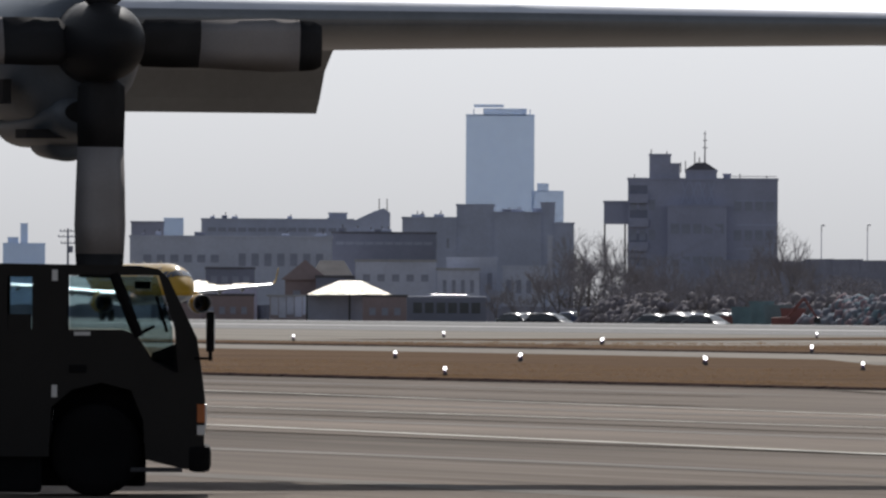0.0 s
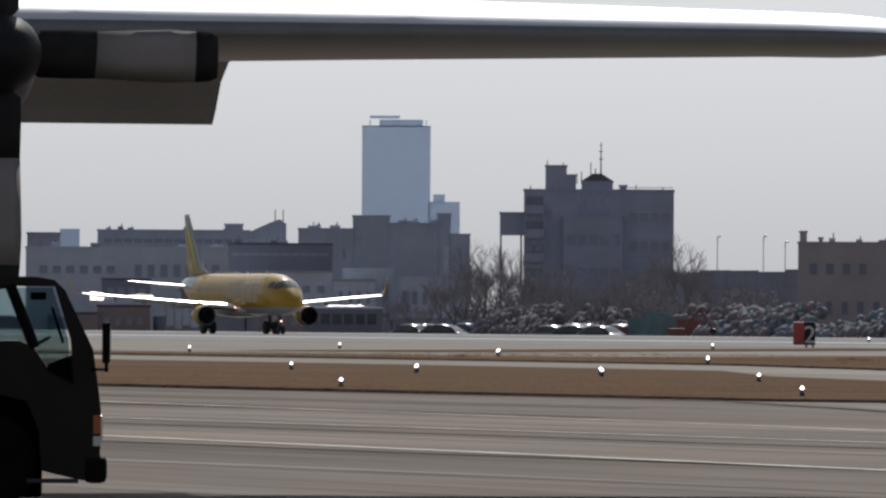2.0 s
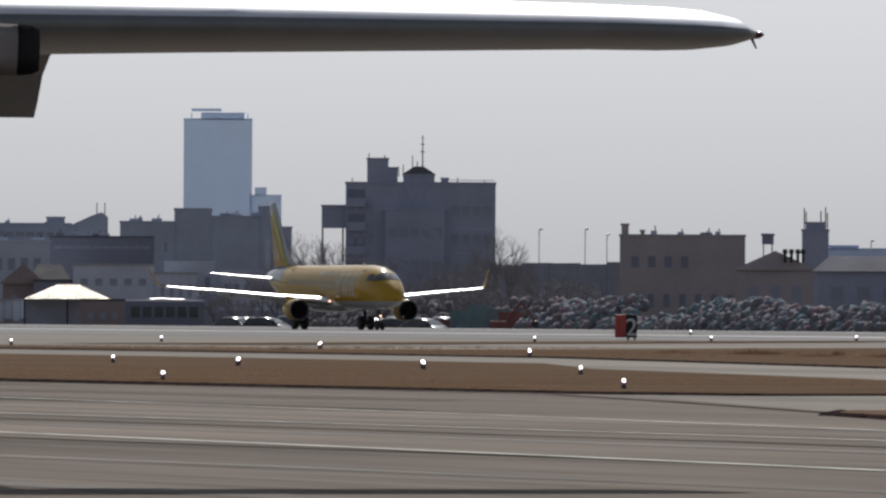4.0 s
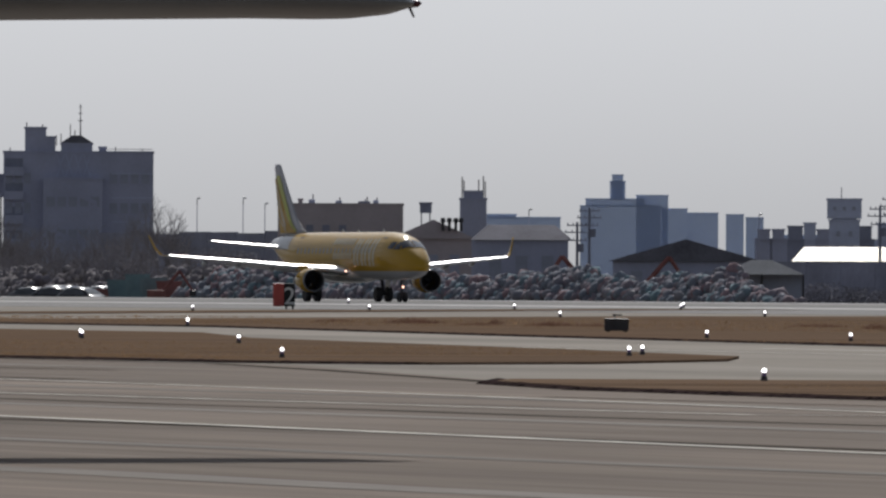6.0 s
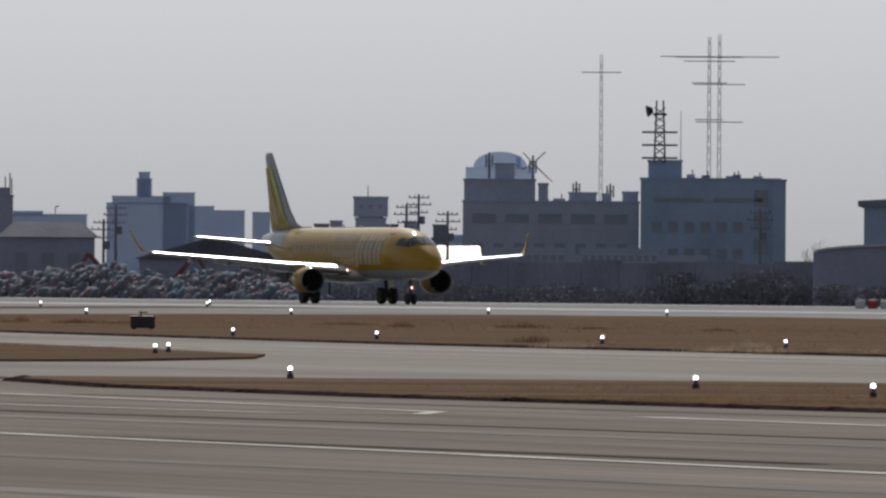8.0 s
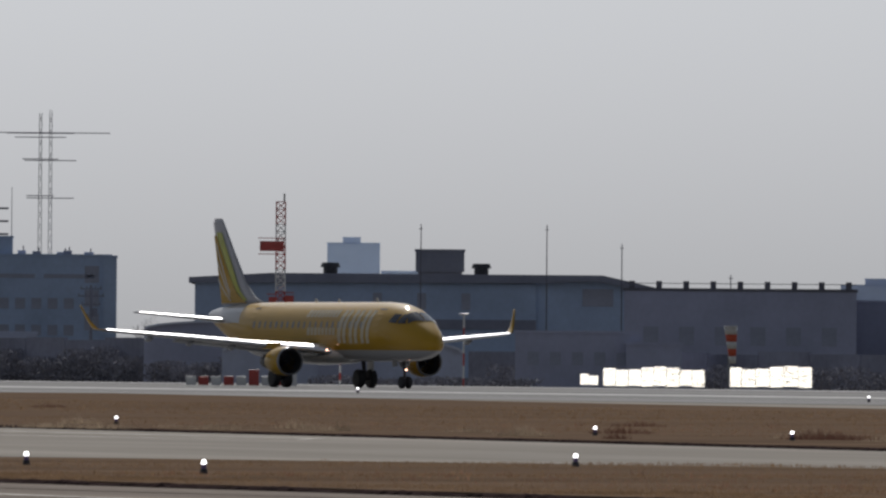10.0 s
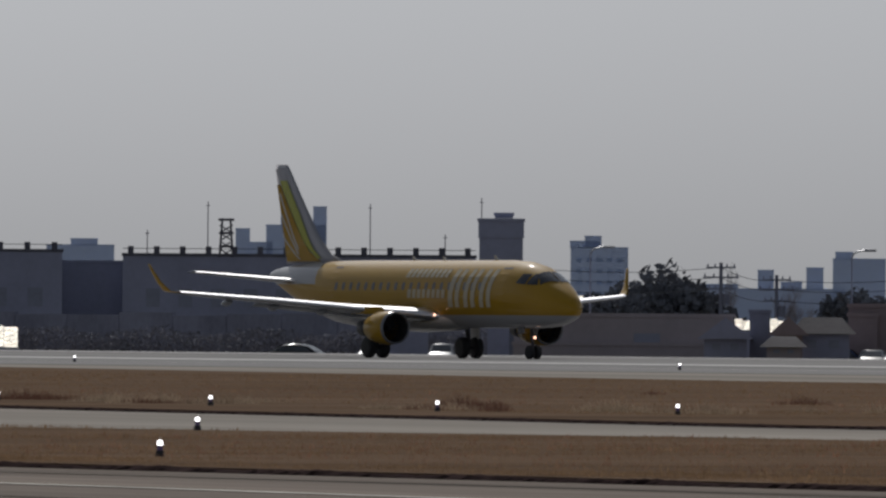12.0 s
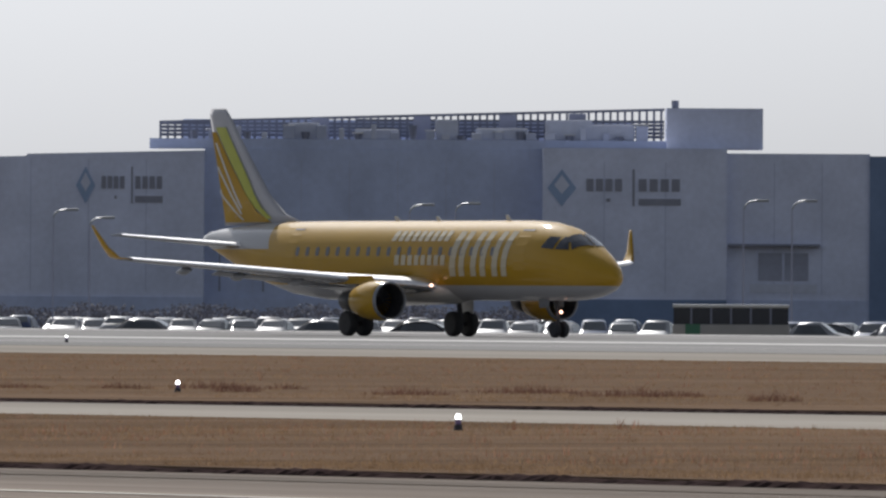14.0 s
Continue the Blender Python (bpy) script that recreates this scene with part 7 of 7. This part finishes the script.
        blocks = [(1.6 + 0.62 * i, 2.05 + 0.62 * i, 9.0, 9.85) for i in range(4)] + [(4.6, 4.74, 8.0, 10.5)] + [(5.0 + 0.72 * i, 5.52 + 0.72 * i, 9.0, 9.85) for i in range(4)] + [(5.0, 7.75, 8.05, 8.5), (2.9, 3.15, 8.3, 8.5)]
        for a, b, z0, z1 in blocks:
            part("sign_bar", box_bm(x + a * k, x + b * k, y, y + 0.05, z0, z1), SIGN_GREY, ob, "dark grey sign bar")
    windows(w4, 21.5, 25.1, 2.85, 4.95, 2, 1, (0.9, 0.9), 0.4)
    part("awning", box_bm(19.5, 25.8, -0.5, 0.39, 5.3, 5.45), CITY["dark"], w4)
    part("window_surround", box_bm(21.0, 25.6, 0.36, 0.398, 2.1, 2.7), CITY["pale"], w4)
    part("stair_frame", box_bm(-17.6, -10.0, 2.2, 2.35, 5.6, 5.75), CITY["dark"], w2)
    for x in (-17.5, -15.4, -12.4):
        part("stair_post", box_bm(x, x + 0.12, 2.2, 2.32, 2.0, 5.6), CITY["dark"], w2)
    return ob


SIGN_BLUE = mat("sign_blue", (0.30, 0.40, 0.58), 0.6, vary=0.1)
SIGN_GREY = mat("sign_dark_grey", (0.27, 0.28, 0.34), 0.6, vary=0.1)
cinema()
building("shop", 30.75, 880, [(0, 5.2, 3.4, 0, 0, 6), (2.0, 3.0, 4.2, 0, 1, 4)], "slate", "low dark shop beside a car park", [(0, (-2.4, 2.4, 0.8, 2.4, 4, 1, (0.6, 0.6)))])


# ---- rough tufts on the grass ----
def blade_mat(name, color, through=0.5):
    """Thin dry blades that let part of the sun through."""
    m = mat(name, color, 0.9, vary=0.4, scale=0.9, spec=0.0)
    nt = m.node_tree
    b = nt.nodes["Principled BSDF"]
    t = nt.nodes.new("ShaderNodeBsdfTranslucent")
    nt.links.new(b.inputs["Base Color"].links[0].from_socket, t.inputs["Color"])
    mix = nt.nodes.new("ShaderNodeMixShader")
    mix.inputs[0].default_value = through
    nt.links.new(b.outputs[0], mix.inputs[1])
    nt.links.new(t.outputs[0], mix.inputs[2])
    nt.links.new(mix.outputs[0], nt.nodes["Material Output"].inputs["Surface"])
    return m


def patchy(x, y, seed):
    """A smooth unevenness over the ground, about 0 to 1."""
    return 0.5 + 0.2 * math.sin(x * 0.31 + 0.11 * y + seed) + 0.16 * math.sin(x * 0.93 - 0.23 * y + 2.1 * seed) + 0.14 * math.sin(x * 2.3 + 0.41 * y)


def tufts(name, area, n, h, seed, label, material, inside=None, blades=4, thin=0.10):
    """Ragged blades over a strip, too many to count."""
    r = random.Random(seed)
    verts, faces = [], []
    (x0, x1), (y0, y1) = area
    for _ in range(n):
        x, y = r.uniform(x0, x1), r.uniform(y0, y1)
        k = patchy(x, y, seed)
        if r.random() > 0.25 + k or (inside and not inside(x, y)):
            continue
        s = h * r.uniform(0.45, 1.1) * (0.55 + 0.8 * k) * (1.7 if r.random() < 0.04 else 1)
        for _ in range(blades):
            a, lean = r.uniform(0, 6.28), r.uniform(0.1, 0.8) * s
            px, py = x + r.uniform(-1.5, 1.5) * h, y + r.uniform(-1.5, 1.5) * h
            dx, dy, w = math.cos(a), math.sin(a), s * thin
            o = len(verts)
            verts.extend(((px + dy * w, py - dx * w, GRASS - 0.01), (px - dy * w, py + dx * w, GRASS - 0.01), (px + dx * lean, py + dy * lean, GRASS + s)))
            faces.append((o, o + 1, o + 2))
    me = bpy.data.meshes.new(name)
    me.from_pydata(verts, [], faces)
    me.materials.append(material)
    return tagged(new(name, me), label, "grass", kind="stuff")


TUFT = blade_mat("dry_tufts", (0.25, 0.165, 0.098))
TUFT_RED = blade_mat("reddish_tufts", (0.27, 0.15, 0.10))
tufts("grass_tufts", ((-170, -84), (66.3, 69)), 26000, 0.034, 1, "ragged dry grass along an apron edge", TUFT)
tufts("grass_tufts", ((-170, -84), (68.5, 93)), 60000, 0.036, 2, "short dry grass blades on an island", TUFT)
tufts("grass_tufts", ((-190, -165), (70, 90)), 9000, 0.036, 12, "short dry grass blades on an island", TUFT)
tufts("grass_tufts", ((-420, -245), (83.2, 86)), 22000, 0.035, 3, "ragged dry grass along an apron edge", TUFT)
tufts("grass_tufts", ((-400, -262), (86, 104)), 26000, 0.04, 4, "short dry grass blades on an island", TUFT, lambda x, y: y < 104 - max(0.0, x + 285) * 0.3)
tufts("grass_tufts", ((-330, -110), (122, 192)), 60000, 0.05, 5, "short dry grass blades beside the runway", TUFT, None, 4, 0.13)
tufts("grass_tufts", ((-230, -110), (111.5, 122)), 24000, 0.045, 6, "dry grass blades along a taxiway edge", TUFT, lambda x, y: y > 111 + max(0.0, -192 - x) * 0.12)
tufts("grass_tufts", ((-530, -330), (148, 190)), 24000, 0.06, 7, "short dry grass blades beside the runway", TUFT, lambda x, y: y < 156 + max(0.0, -x - 494) * 0.7 or x > -490, 4, 0.15)
tufts("grass_tufts", ((-170, -84), (70, 92)), 5000, 0.06, 8, "taller reddish grass tufts on an island", TUFT_RED)
tufts("grass_tufts", ((-300, -110), (124, 185)), 6000, 0.075, 9, "taller reddish grass tufts beside the runway", TUFT_RED)


def weeds(seed, n, area, label, material):
    """Soft clumps of tall dead weeds, hundreds of thin stalks each."""
    r = random.Random(seed)
    verts, faces = [], []
    (x0, x1), (y0, y1) = area
    for _ in range(n):
        cx, cy, rad, h = r.uniform(x0, x1), r.uniform(y0, y1), r.uniform(0.25, 1.0), r.uniform(0.10, 0.24)
        for _ in range(int(420 * rad)):
            a, d = r.uniform(0, 6.28), rad * r.random() ** 0.6
            p = Vector((cx + d * math.cos(a) * 1.4, cy + d * math.sin(a), GRASS - 0.01))
            s = h * r.uniform(0.4, 1.15) * (1.15 - d / rad * 0.7)
            lean = Vector((r.uniform(-0.7, 0.7), r.uniform(-0.7, 0.7), 1)) * s
            q = Vector((r.uniform(-1, 1), r.uniform(-1, 1), 0)).normalized() * 0.007
            o = len(verts)
            verts.extend(v[:] for v in (p - q, p + q, p + lean + q * 0.4, p + lean - q * 0.4))
            faces.append((o, o + 1, o + 2, o + 3))
    me = bpy.data.meshes.new("weed_clumps")
    me.from_pydata(verts, [], faces)
    me.materials.append(material)
    return tagged(new("weed_clumps", me), label, "weeds", kind="stuff")


WEED = blade_mat("dead_weeds", (0.18, 0.098, 0.072), 0.3)
WEED_PALE = blade_mat("pale_weeds", (0.34, 0.265, 0.19), 0.45)
weeds(6, 10, ((-330, -130), (122, 150)), "soft clumps of dead reddish weeds", WEED)
weeds(9, 30, ((-300, -215), (116, 124)), "pale dry weeds along a taxiway edge", WEED_PALE)
weeds(11, 12, ((-205, -150), (116, 124)), "tall reddish brown weeds by a taxiway", WEED)
weeds(10, 14, ((-490, -380), (150, 165)), "soft clumps of dead weeds", WEED)
weeds(14, 12, ((-262, -150), (112.5, 124)), "tall soft clumps of dead reddish weeds by a taxiway", WEED)


# ---- what moves: the airliner gathers speed along the runway ----
def along(t):
    lag = 0.7 * max(0.0, 1 - ((t - 12.0) / 1.4) ** 2) ** 1.5
    return -(1120.2 - 27.885 * t - 1.3363 * t * t + 0.006493 * t ** 3) - lag


def heading(t):
    """Small steering corrections, degrees."""
    keys = ((0, 0), (5, 0.1), (6.2, 0.0), (7.2, -0.5), (8.2, -1.2), (9.0, -0.9), (10.2, 0.0), (11.5, 0.5), (12.5, 0.8), (13.0, 0.5), (13.5, -0.1), (14.0, -0.15))
    for (a, p), (b, q) in zip(keys, keys[1:]):
        if a <= t <= b:
            k = (t - a) / (b - a)
            return p + (q - p) * k * k * (3 - 2 * k)
    return 0.0


def motions():
    walk(AIRLINER, [(k * 0.5, pose(along(k * 0.5), RUN_Y, 0.012, 0, 0, heading(k * 0.5))) for k in range(29)])


motions()
